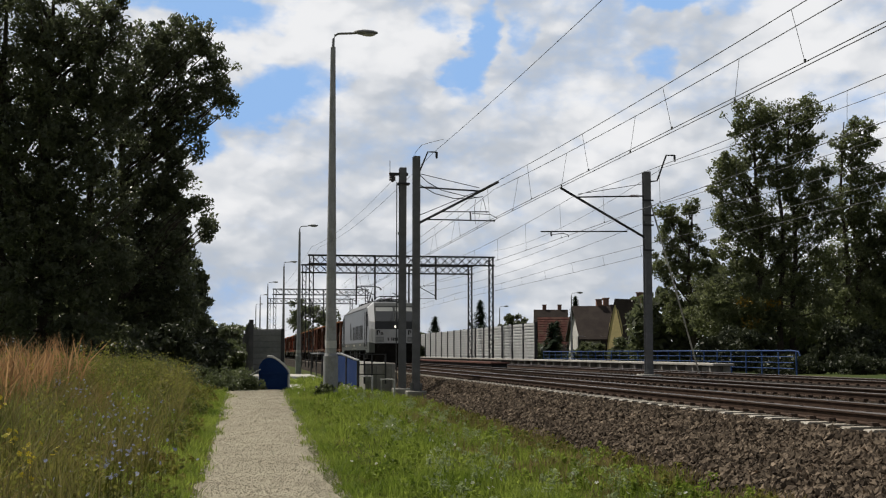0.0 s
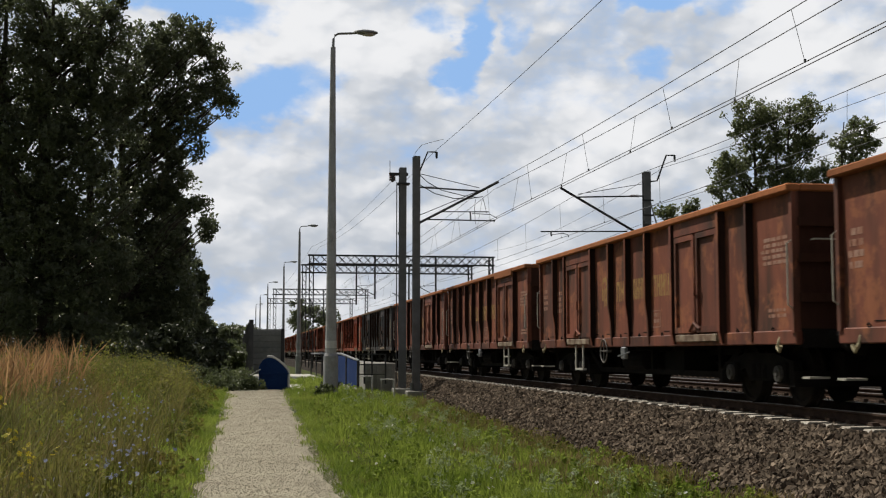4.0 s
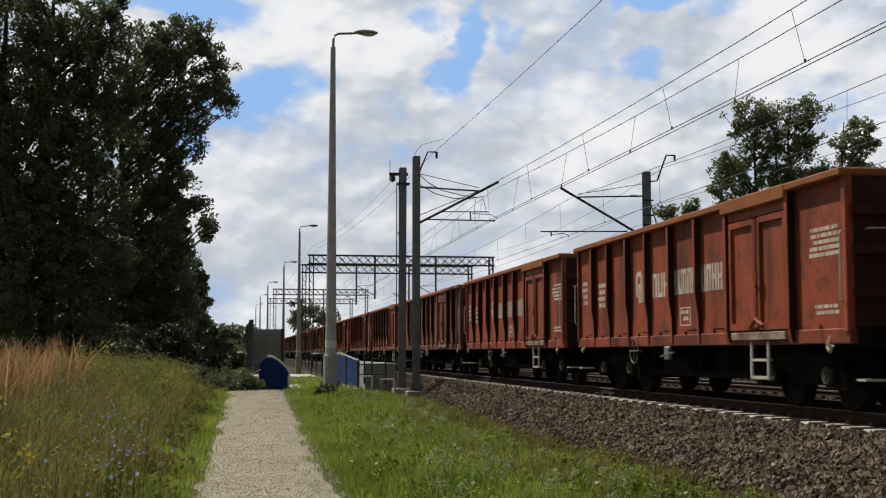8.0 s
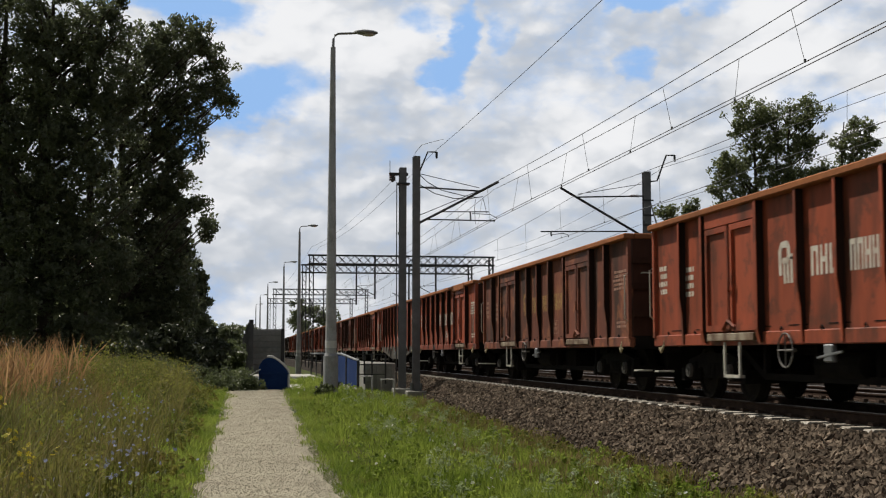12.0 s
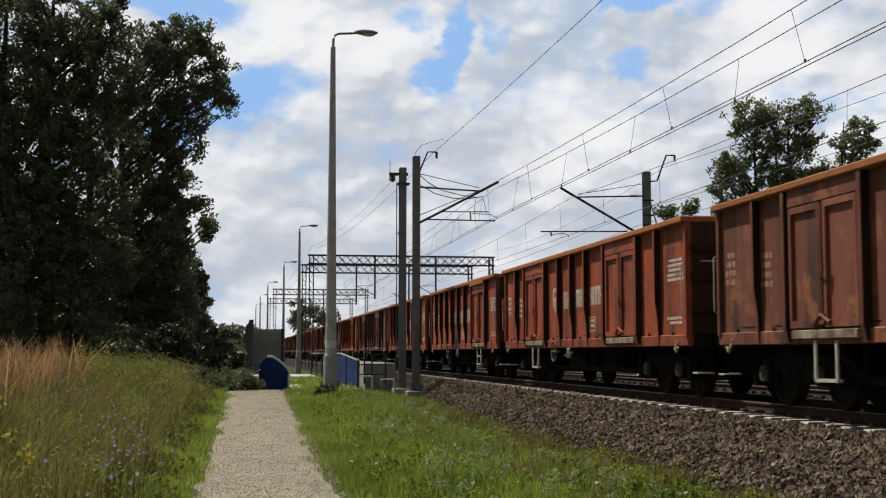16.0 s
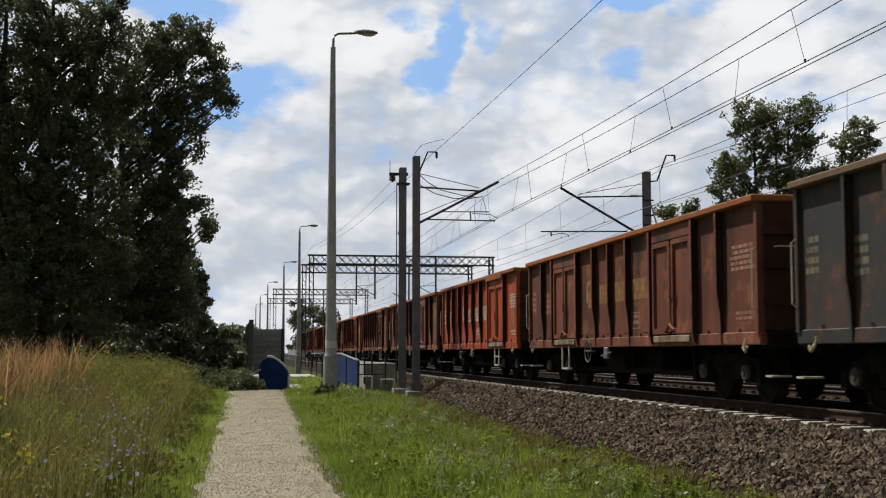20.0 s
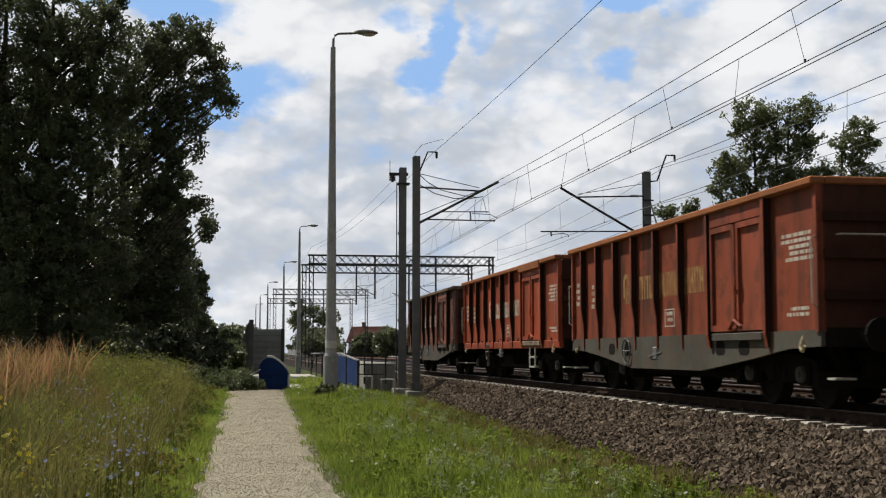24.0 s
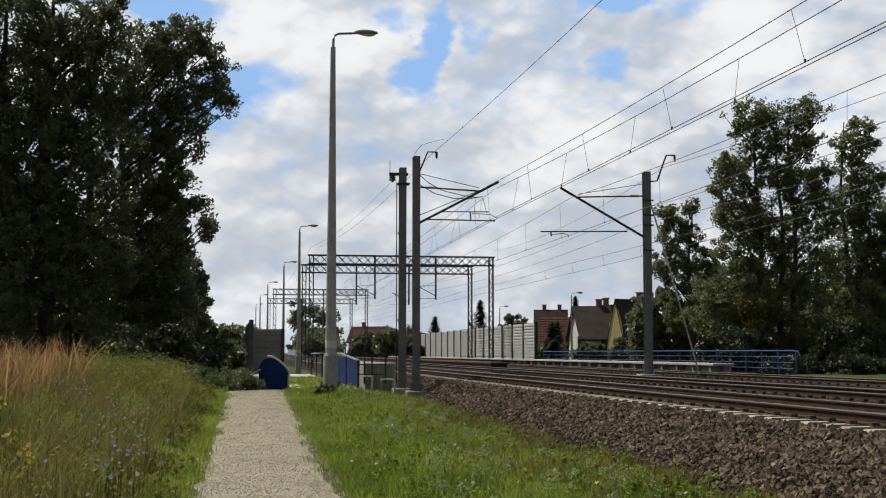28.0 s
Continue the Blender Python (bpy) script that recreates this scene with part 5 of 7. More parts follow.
def meadow():
    rng = np.random.default_rng(21)

    def zone(n, x0, x1, y0, y1, near=1.6):
        return x0 + (x1 - x0) * rng.random(n), y0 + (y1 - y0) * rng.random(n) ** near

    def patchy(x, y, sc, cut, off=0.0):
        return np.array([noise.noise((a * sc, b * sc, off)) > cut for a, b in zip(x, y)])
    # turf strip between path and ballast
    x, y = zone(118000, 0.7, 6.4, 8.0, 47.0)
    green = np.array([toe(b) - 0.55 for b in y])
    edge = 1.02 + 0.012 * y + np.array([0.22 * noise.noise((1.5, b * 0.55, 4)) + 0.12 * noise.noise((a * 2.0, b * 1.6, 8)) for a, b in zip(x, y)])
    k = (x > edge + 0.16 * rng.random(len(x))) & (x < green + 0.9 * rng.random(len(x)) ** 2)
    x, y, green = x[k], y[k], green[k]
    thin = (x < green - 1.3 + 1.2 * rng.random(len(x))) | (patchy(x, y, 1.1, 0.0, 31) & (rng.random(len(x)) < 0.75))
    x, y = x[thin], y[thin]
    tall = np.array([0.07 + 0.34 * max(0, noise.noise((a * 0.9, b * 0.6, 2))) for a, b in zip(x, y)])
    h = (tall + 0.10 * rng.random(len(x))) * np.clip((x - 1.0) / 1.2, 0.35, 1)
    blades("grass_verge", "fresh green grass beside the gravel path", rng, x, y, h, rng.uniform(0.010, 0.026, len(x)), "grass", 0.6)
    x, y = zone(36000, 3.2, 6.5, 8.0, 44.0)
    k = patchy(x, y, 0.8, -0.08, 5) & (x < np.array([toe(b) + 0.35 for b in y]))
    x, y = x[k], y[k]
    blades("dry_grass", "sparse dry grass along the ballast toe", rng, x, y, 0.08 + 0.2 * rng.random(len(x)), rng.uniform(0.006, 0.014, len(x)), "grass_dry", 0.6)
    x, y = zone(34000, -1.1, 1.9, 8.0, 42.0)
    ragged = np.array([0.30 * noise.noise((a * 0.6, b * 0.75, 21)) + 0.16 * noise.noise((a * 2.2, b * 2.4, 22)) for a, b in zip(x, y)])
    k = (x < -0.70 + 0.0095 * y + ragged) | (x > 1.10 + 0.009 * y + ragged)
    x, y = x[k], y[k]
    blades("path_edge_grass", "short trodden grass along the path edge", rng, x, y, 0.03 + 0.08 * rng.random(len(x)), rng.uniform(0.008, 0.016, len(x)), "weed", 0.8)
    x, y = zone(14000, -1.9, -0.3, 8.0, 40.0)
    k = x < -0.80 + 0.0095 * y
    x, y = x[k], y[k]
    blades("bank_foot_grass", "short fresh grass at the foot of the bank", rng, x, y, 0.05 + 0.11 * rng.random(len(x)), rng.uniform(0.01, 0.022, len(x)), "grass", 0.7)
    # tufts growing into the path from both sides
    cy = 8.2 + 30 * rng.random(520) ** 1.5
    side = rng.random(520) < 0.5
    cx = np.where(side, -0.80 + 0.0095 * cy, 1.24 + 0.008 * cy) + rng.normal(0, 0.12, 520)
    x = np.repeat(cx, 55) + rng.normal(0, 0.07, 520 * 55)
    y = np.repeat(cy, 55) + rng.normal(0, 0.14, 520 * 55)
    blades("edge_tufts", "tufts of grass growing over the path edge", rng, x, y, 0.05 + 0.11 * rng.random(len(x)), rng.uniform(0.008, 0.018, len(x)), "grass", 1.1)
    # overgrown bank
    x, y = zone(70000, -10.0, -0.6, 8.0, 46.0)
    k = x < -0.75 - 0.5 * rng.random(len(x)) + 0.012 * y
    x, y = x[k], y[k]
    h = (0.22 + 0.35 * rng.random(len(x))) * np.clip((-0.5 - x) / 1.4, 0.3, 1.0)
    fresh = patchy(x, y, 0.45, 0.12, 41)
    straw = patchy(x, y, 0.5, 0.14, 47) & ~fresh
    for name, label, pick, mat in (("weed_bank", "tall unmown grass and weeds on the bank", ~(fresh | straw), "weed"), ("fresh_grass", "patches of fresh yellow-green grass on the bank", fresh, "grass"), ("straw_grass", "patches of browned grass on the bank", straw, "grass_straw")):
        blades(name, label, rng, x[pick], y[pick], h[pick], rng.uniform(0.010, 0.028, pick.sum()), mat, 1.2)
    x, y = zone(15000, -10.0, -1.4, 8.5, 40.0)
    k = patchy(x, y, 0.5, -0.02, 9)
    x, y = x[k], y[k]
    blades("dry_stalks", "dry straw-coloured grass stalks on the bank", rng, x, y, 0.35 + 0.4 * rng.random(len(x)), rng.uniform(0.006, 0.012, len(x)), "grass_dry", 0.9)
    # reddish plumes
    x, y = zone(4200, -8.8, -3.1, 17.0, 28.0, 1.0)
    k = patchy(x, y, 0.6, -0.12, 12)
    x, y = x[k], y[k]
    blades("plume_grass", "reddish feathery grass plumes above the bank", rng, x, y, 0.6 + 0.75 * rng.random(len(x)), rng.uniform(0.016, 0.04, len(x)), "plume", 0.8)
    # tall rank growth in clumps
    x, y = zone(22000, -5.6, -1.0, 8.3, 34.0, 1.7)
    k = patchy(x, y, 0.7, 0.05, 15) & (x < -1.0 - 0.5 * rng.random(len(x)) + 0.006 * y)
    x, y = x[k], y[k]
    blades("tall_grass", "tall rank grass leaning over the bank", rng, x, y, 0.45 + 0.45 * rng.random(len(x)), rng.uniform(0.008, 0.018, len(x)), "grass_rank", 0.9)


meadow()


def flowers(name, label, mat, spots, count, spread, h, size, seed, per=1):
    """Flower heads of five petals on thin stalks."""
    rng = np.random.default_rng(seed)
    bm = B()
    st = B()
    for sx, sy in spots:
        for _ in range(count):
            x, y = sx + rng.normal(0, spread), sy + rng.normal(0, spread * 1.6)
            z0 = ground_z(x, y)
            z = z0 + h * rng.uniform(0.7, 1.15)
            tube(st, [(x, y, z0), (x + 0.02, y, z)], 0.0028, 0.002, 3, cap=False)
            for q in range(per):
                c = Vector((x + rng.normal(0, 0.03) * (per > 1), y + rng.normal(0, 0.03) * (per > 1), z - 0.03 * q))
                tilt = Euler((rng.uniform(0.3, 1.5), rng.uniform(-0.5, 0.5), rng.uniform(0, 6.28))).to_matrix()
                for k in range(5):
                    a, b = k * 1.2566, k * 1.2566 + 0.9
                    bm.faces.new([bm.verts.new(c + tilt @ Vector(p)) for p in ((0, 0, 0), (size * math.cos(a), size * math.sin(a), 0.2 * size), (size * 1.1 * math.cos((a + b) / 2), size * 1.1 * math.sin((a + b) / 2), 0.25 * size), (size * math.cos(b), size * math.sin(b), 0.2 * size))])
    t = thing(name, label, "flowers", kind="stuff")
    part("bloom", bm, M[mat], t)
    part("stalk", st, M["weed"], t)


def weed_clumps(name, label, spots, mat, seed, leaf):
    """Broad-leaved weeds: stacks of small leaves round upright stems."""
    rng = np.random.default_rng(seed)
    cs, rs, ns = [], [], []
    for x, y, h in spots:
        z = ground_z(x, y)
        for k in range(4):
            cs.append((x + rng.normal(0, 0.05), y + rng.normal(0, 0.05), z + h * (0.15 + 0.27 * k)))
            rs.append(h * (0.42 - 0.07 * k))
            ns.append(int(30 - 4 * k))
    v, f = leaves(rng, np.array(cs), np.array(rs), np.array(ns), leaf, 0.8)
    tagged(new(name, from_arrays(name, v, f, M[mat])), label, "weeds", kind="stuff")


def weeds():
    r = random.Random(17)
    left = [(r.uniform(-8.5, -1.0), 8.5 + 34 * r.random() ** 1.4, r.uniform(0.25, 0.75)) for _ in range(560)]
    weed_clumps("broadleaf_weeds", "leafy green weeds crowding the bank", left, "weed", 3, 0.024)
    crest = [(r.uniform(-3.4, -1.2), r.uniform(24, 33), r.uniform(0.5, 0.95)) for _ in range(90)]
    weed_clumps("crest_weeds", "tall green weeds along the top of the bank", crest, "weed", 9, 0.03)
    edge = [(r.uniform(-1.45, -0.8) + 0.01 * y, y, r.uniform(0.08, 0.22)) for y in (9 + 30 * r.random() for _ in range(200))]
    weed_clumps("low_weeds", "low trodden weeds along the path", edge, "weed", 4, 0.025)
    right = [(r.uniform(1.5, 5.2), 8.5 + 34 * r.random() ** 1.4, r.uniform(0.1, 0.3)) for _ in range(330)]
    weed_clumps("turf_weeds", "low leafy weeds among the turf", right, "grass", 5, 0.028)
    herbs = [(r.uniform(1.6, 3.9) + 0.03 * y, y, r.uniform(0.12, 0.34)) for y in (9 + 26 * r.random() ** 1.2 for _ in range(150))]
    weed_clumps("pale_herbs", "pale silvery green herbs among the grass", herbs, "herb", 8, 0.022)
    far = [(r.uniform(-2.6, 0.9), r.uniform(35.5, 42), r.uniform(0.3, 0.65)) for _ in range(70)]
    by_panel = [(r.uniform(-0.6, 0.75), r.uniform(35.6, 36.5), r.uniform(0.15, 0.4)) for _ in range(26)] + [(r.uniform(2.0, 2.9), r.uniform(32.2, 33.2), r.uniform(0.15, 0.35)) for _ in range(12)]
    weed_clumps("path_end_weeds", "tall weeds where the path ends", [p for p in far if not 0.35 < p[0] < 1.7] + by_panel, "leaf_thicket", 6, 0.05)
    foot = [(toe(y) + r.uniform(-1.0, 0.5), y, r.uniform(0.06, 0.2)) for y in (8.5 + 30 * r.random() ** 1.3 for _ in range(300))]
    weed_clumps("ballast_weeds", "sparse yellowish weeds at the ballast toe", foot, "weed", 7, 0.028)


weeds()


def pebbles():
    rng = np.random.default_rng(8)
    n = 34000
    y = 7.5 + 30 * rng.random(n) ** 1.8
    x = -0.6 + 0.0095 * y + (1.72 - 0.002 * y) * rng.random(n)
    z = np.array([ground_z(a, b) for a, b in zip(x, y)]) + 0.032
    base = np.array([(1, 0, 0), (0, 1, 0), (-1, 0, 0), (0, -1, 0), (0, 0, 1)], float)
    s = rng.uniform(0.004, 0.012, n) * (1 + y / 110)
    v = base[None] * rng.uniform(0.6, 1.3, (n, 5, 1)) * s[:, None, None]
    v[..., 2] *= 0.7
    v = (v + np.stack([x, y, z], 1)[:, None]).reshape(-1, 3)
    tri = np.array([(0, 1, 4), (1, 2, 4), (2, 3, 4), (3, 0, 4)])
    f = (tri[None] + 5 * np.arange(n)[:, None, None]).reshape(-1, 3)
    tagged(new("path_pebbles", from_arrays("path_pebbles", v, f, M["pebble"])), "fine loose pebbles on the gravel path", "gravel", kind="stuff")


pebbles()
flowers("chicory_flowers", "pale blue chicory flowers on the weedy bank", "petal_blue", [(-3.0, 22.5), (-2.5, 21.0), (-2.0, 19.0), (-1.7, 20.0), (-1.5, 21.0), (-1.25, 16.4), (-1.15, 14.0), (-1.2, 13.0), (-1.15, 11.8), (-1.1, 10.2), (-1.6, 16.0), (-1.4, 15.0)], 17, 0.25, 0.55, 0.017, 5)
flowers("goldenrod_flowers", "yellow goldenrod on the weedy bank", "petal_yellow", [(-4.2, 27), (-3.4, 28), (-2.9, 12.0), (-3.7, 22), (-1.6, 9.6), (-4.6, 30)], 6, 0.22, 0.75, 0.02, 6, per=4)
flowers("daisy_flowers", "small white daisies scattered in the turf", "petal_white", [(1.9, 16), (2.5, 13), (3.2, 14), (3.6, 11.5), (2.2, 22), (2.6, 28), (1.9, 32), (4.3, 12.5), (4.6, 10.8), (2.9, 18)], 4, 0.35, 0.2, 0.02, 7)


# ---- train ----
SPEED = 23.35
WHEEL_R = 0.46


def wheelset_mesh(r=WHEEL_R):
    bm = B()
    half = [(0.08, 0.08), (0.66, 0.09), (0.661, r + 0.03), (0.70, r + 0.03), (0.71, r), (0.83, r), (0.831, r * 0.86), (0.80, r * 0.8), (0.80, 0.16), (0.86, 0.15), (0.87, 0.10), (1.05, 0.10)]
    rings = [[bm.verts.new((x, q * math.cos(a), q * math.sin(a))) for a in (2 * math.pi * k / 20 for k in range(20))] for x, q in [(-x, q) for x, q in half[::-1]] + half]
    for a, b in zip(rings, rings[1:]):
        for k in range(20):
            bm.faces.new((a[k], a[(k + 1) % 20], b[(k + 1) % 20], b[k]))
    bm.faces.new(rings[0][::-1])
    bm.faces.new(rings[-1])
    return mesh_of(bm, "wheelset", M["wheel"])


def bogie_mesh():
    bm = B()
    for s in (-1, 1):
        slab(bm, [(-1.2, 0.42), (-1.2, 0.66), (-0.55, 0.78), (0.55, 0.78), (1.2, 0.66), (1.2, 0.42), (1.05, 0.42), (0.55, 0.55), (0.4, 0.36), (-0.4, 0.36), (-0.55, 0.55), (-1.05, 0.42)], s * 0.95, s * 1.08, "x")
        for y in (-0.9, 0.9):
            box(bm, s * 1.0, s * 1.16, y - 0.15, y + 0.15, 0.32, 0.64, 0.03)
        for y in (-0.2, 0.0, 0.2):
            tube(bm, [(s * 1.05, y, 0.4), (s * 1.05, y, 0.62)], 0.07, 0.07, 8)
    box(bm, -1.0, 1.0, -0.25, 0.25, 0.45, 0.75)
    return mesh_of(bm, "bogie", M["frame_black"])


WHEELSET, BOGIE = wheelset_mesh(), bogie_mesh()


def axle_cap_mesh():
    bm = B()
    tube(bm, [(0.0, 0, 0), (-0.05, 0, 0)], 0.125, 0.115, 14)
    tube(bm, [(-0.05, 0, 0), (-0.07, 0, 0)], 0.05, 0.05, 8)
    return mesh_of(bm, "axle_cap", M["axle_cap"])


AXLE_CAP = axle_cap_mesh()


def brake_meshes():
    bm = B()
    box(bm, -1.15, 1.15, -0.08, 0.08, 0.30, 0.52)
    box(bm, -0.5, 0.5, -0.3, 0.3, 0.45, 0.8)
    beam = mesh_of(bm, "brake_beam", M["frame_black"])
    bm = B()
    tube(bm, [(0, 0, 0), (0, 1.1, 0)], 0.22, 0.22, 12)
    return beam, mesh_of(bm, "air_reservoir", M["frame_black"])


BRAKE_BEAM, RESERVOIR = brake_meshes()


def tie_ring_mesh():
    bm = B()
    tube(bm, [(-0.01, -0.03, -0.05), (-0.025, 0.0, 0.01), (-0.025, 0.035, 0.035), (-0.025, 0.06, 0.0), (-0.025, 0.03, -0.03), (-0.015, -0.01, -0.01)], 0.012, 0.012, 4)
    return mesh_of(bm, "tie_ring", M["frame_black"])


TIE_RING = tie_ring_mesh()


def buffer_mesh():
    bm = B()
    tube(bm, [(0, 0, 0), (0, -0.35, 0)], 0.09, 0.08, 10)
    tube(bm, [(0, -0.3, 0), (0, -0.55, 0)], 0.06, 0.06, 10)
    tube(bm, [(0, -0.55, 0), (0, -0.6, 0)], 0.23, 0.22, 14)
    return mesh_of(bm, "buffer", M["frame_black"])


BUFFER = buffer_mesh()


def ring(bm, c, r, t, sides=16):
    """A thin ring standing in the plane of y and z."""
    tube(bm, [(c[0], c[1] + r * math.cos(a), c[2] + r * math.sin(a)) for a in (2 * math.pi * k / sides for k in range(sides + 1))], t, t, 5, cap=False)


def glyph_bars(bm, y0, y1, z0, z1, n, x, style=0, seed=0):
    """A word as plain upright bars on the plane x, from y0 to y1."""
    r = random.Random(seed)
    w = (y1 - y0) / n
    for k in range(n):
        a = y0 + w * k + w * 0.09
        b = a + w * 0.8
        if style:
            box(bm, x - 0.003, x, a, b, z0, z1)
            continue
        u = (b - a) * 0.32
        box(bm, x - 0.003, x, a, a + u, z0, z1)
        box(bm, x - 0.003, x, b - u, b, z0, z1)
        m = r.choice((0, 0.42, 0.82))
        box(bm, x - 0.003, x, a + u, b - u, z0 + (z1 - z0) * m, z0 + (z1 - z0) * (m + 0.18))


def text_rows(bm, y0, y1, z, rows, h, x, seed):
    """Unreadable small print as rows of short bars."""
    r = random.Random(seed)
    for k in range(rows):
        y = y0 + r.uniform(0, 0.1) * (y1 - y0)
        end = y1 - r.uniform(0, 0.25) * (y1 - y0)
        while y < end:
            w = r.uniform(0.05, 0.17)
            box(bm, x - 0.003, x, y, min(end, y + w), z - h * k - h * 0.62, z - h * k)
            y += w + r.uniform(0.02, 0.05)


def emblem(bm, y, z, s, x):
    """A plain rounded loop over a few upright strokes, read from the left side of the train."""
    w = 0.19 * s
    loop = [(0.02, 0.12), (0.0, 0.5), (0.0, 0.82), (0.12, 0.98), (0.45, 1.0), (0.56, 0.9), (0.58, 0.66), (0.5, 0.52), (0.22, 0.52)]
    lines = [loop, [(0.26, 0.5), (0.3, -0.12)], [(0.5, 0.5), (0.52, -0.12)], [(0.74, 0.62), (0.74, -0.12)], [(0.66, 0.62), (0.82, 0.62)]]
    for path in lines:
        for (a, b), (c, d) in zip(path, path[1:]):
            e = 0.0 * w / max(0.001, math.hypot(c - a, d - b) * s)
            p = (x - 0.0015, y + (0.8 - a + e * (c - a)) * s, z + (b - e * (d - b)) * s)
            q = (x - 0.0015, y + (0.8 - c - e * (c - a)) * s, z + (d + e * (d - b)) * s)
            wd = w * (1.0 if path is loop else 0.8)
            bar(bm, p, q, 0.004, wd)
            if path is loop:
                disc(bm, x - 0.0038, x + 0.0002, q[1], q[2], wd / 2, 12)


def wagon(paint, rim, layout, marks, fish=False, step=True, seed=0, graffiti=False, label=""):
    """An open high-sided bogie wagon. Its front faces -y; z is 0 on the rail."""
    long_ = layout == "two"
    L = 14.76 if long_ else 12.4 if fish else 12.7
    h = L / 2
    t = thing("open_wagon", label, "freight wagon", "wagons of the freight train")
    X, ZB, ZT = 1.385, 1.06, 3.03
    bm = B()
    o, i_ = [], []
    for a, b in ((-1, -1), (1, -1), (1, 1), (-1, 1)):
        o.append([bm.verts.new((a * X, b * (h - 0.01), z)) for z in (ZB, ZT)])
        i_.append([bm.verts.new((a * (X - 0.05), b * (h - 0.06), z)) for z in (ZB + 0.06, ZT)])
    for k in range(4):
        m = (k + 1) % 4
        bm.faces.new((o[k][0], o[m][0], o[m][1], o[k][1]))
        bm.faces.new((i_[m][0], i_[k][0], i_[k][1], i_[m][1]))
        bm.faces.new((o[k][1], o[m][1], i_[m][1], i_[k][1]))
    bm.faces.new([q[0] for q in o][::-1])
    bm.faces.new([q[0] for q in i_])
    body = part("body", bm, M[paint], t)
    bm = B()
    for s in (-1, 1):
        box(bm, s * (X - 0.06), s * 1.53, -h - 0.02, h + 0.02, ZT, 3.14, 0.02)
        box(bm, -X + 0.06, X - 0.06, s * (h - 0.1), s * (h + 0.03), ZT, 3.14, 0.02)
        if not long_ and not fish:
            box(bm, s * (X + 0.01), s * 1.545, -h + 1.6, -h + 3.94, 2.93, 3.142, 0.02)
    part("top_rim", bm, M[rim], t, "rusty worn top rim")
    # doors and ribs, as distances from the front
    if long_:
        doors, ribs = [(2.72, 4.72), (10.05, 12.05)], [0.06, 1.5, 2.62, 4.82, 6.25, 7.45, 8.6, 9.95, 12.15, 13.2, 14.7]
        wide = [2.62, 4.82, 9.95, 12.15]
    else:
        doors, ribs = [(1.7, 3.78)], [0.06, 1.62, 3.86, 5.2, 6.5, 7.8, 9.0, 10.25, 11.4, L - 0.06]
        wide = [1.62, 3.86]
    zl = 0.94 if not fish else 0.86
    # webs take the shade-dark tone, only the flanges keep the body paint
    bm = B()
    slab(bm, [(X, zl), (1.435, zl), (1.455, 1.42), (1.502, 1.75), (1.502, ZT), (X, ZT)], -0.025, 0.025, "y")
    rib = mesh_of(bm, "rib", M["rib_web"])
    bm = B()
    slab(bm, [(1.433, zl), (1.445, zl), (1.465, 1.42), (1.512, 1.75), (1.512, ZT), (1.502, ZT), (1.502, 1.75), (1.455, 1.42)], -0.035, 0.035, "y")
    edge = mesh_of(bm, "rib_flange", M[paint])
    bm = B()
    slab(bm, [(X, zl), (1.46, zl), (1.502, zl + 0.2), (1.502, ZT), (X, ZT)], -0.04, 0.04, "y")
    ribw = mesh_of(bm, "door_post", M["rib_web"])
    bm = B()
    slab(bm, [(1.458, zl), (1.47, zl), (1.512, zl + 0.2), (1.512, ZT), (1.502, ZT), (1.502, zl + 0.2)], -0.048, 0.048, "y")
    edgew = mesh_of(bm, "post_flange", M[paint])
    flip = Matrix.Rotation(math.pi, 4, "Z")
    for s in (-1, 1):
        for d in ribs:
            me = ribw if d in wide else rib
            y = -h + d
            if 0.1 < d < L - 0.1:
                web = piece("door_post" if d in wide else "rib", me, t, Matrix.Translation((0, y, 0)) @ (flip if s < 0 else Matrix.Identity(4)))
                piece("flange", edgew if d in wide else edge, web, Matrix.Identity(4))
    bm = B()
    slab(bm, [(X, ZB), (1.45, ZB), (1.45, ZT), (X, ZT)], -0.05, 0.05, "y")
    post = mesh_of(bm, "corner_post", M[paint])
    for s in (-1, 1):
        for y in (-h + 0.06, h - 0.06):
            piece("corner_post", post, t, Matrix.Translation((0, y, 0)) @ (flip if s < 0 else Matrix.Identity(4)))
    # door leaves
    for s in (-1, 1):
        for a, b in doors:
            bm = B()
            box(bm, s * X, s * 1.47, -h + a, -h + b, 2.80, ZT)
            part("lintel", bm, M[paint], t)
            mid = (a + b) / 2
            for p, q in ((a + 0.03, mid - 0.06), (mid + 0.06, b - 0.03)):
                bm = B()
                y0, y1 = -h + p, -h + q
                for c0, c1, d0, d1 in ((y0, y1, 2.69, 2.78), (y0, y1, 1.12, 1.22), (y0, y0 + 0.07, 1.22, 2.69), (y1 - 0.07, y1, 1.22, 2.69)):
                    box(bm, s * X, s * 1.478, c0, c1, d0, d1)
                box(bm, s * X, s * 1.43, y0 + 0.07, y1 - 0.07, 1.22, 2.69)
                part("door_leaf", bm, M[paint], t)
            bm = B()
            tube(bm, [(s * 1.47, -h + mid, 1.14), (s * 1.47, -h + mid, 2.76)], 0.025, 0.025, 6)
            tube(bm, [(s * 1.49, -h + mid - 0.25, 1.18), (s * 1.5, -h + mid, 1.28), (s * 1.49, -h + mid + 0.22, 1.15)], 0.028, 0.028, 6)
            tube(bm, [(s * 1.49, -h + mid - 0.03, 1.75), (s * 1.52, -h + mid - 0.1, 1.78), (s * 1.52, -h + mid - 0.12, 1.95)], 0.02, 0.02, 6)
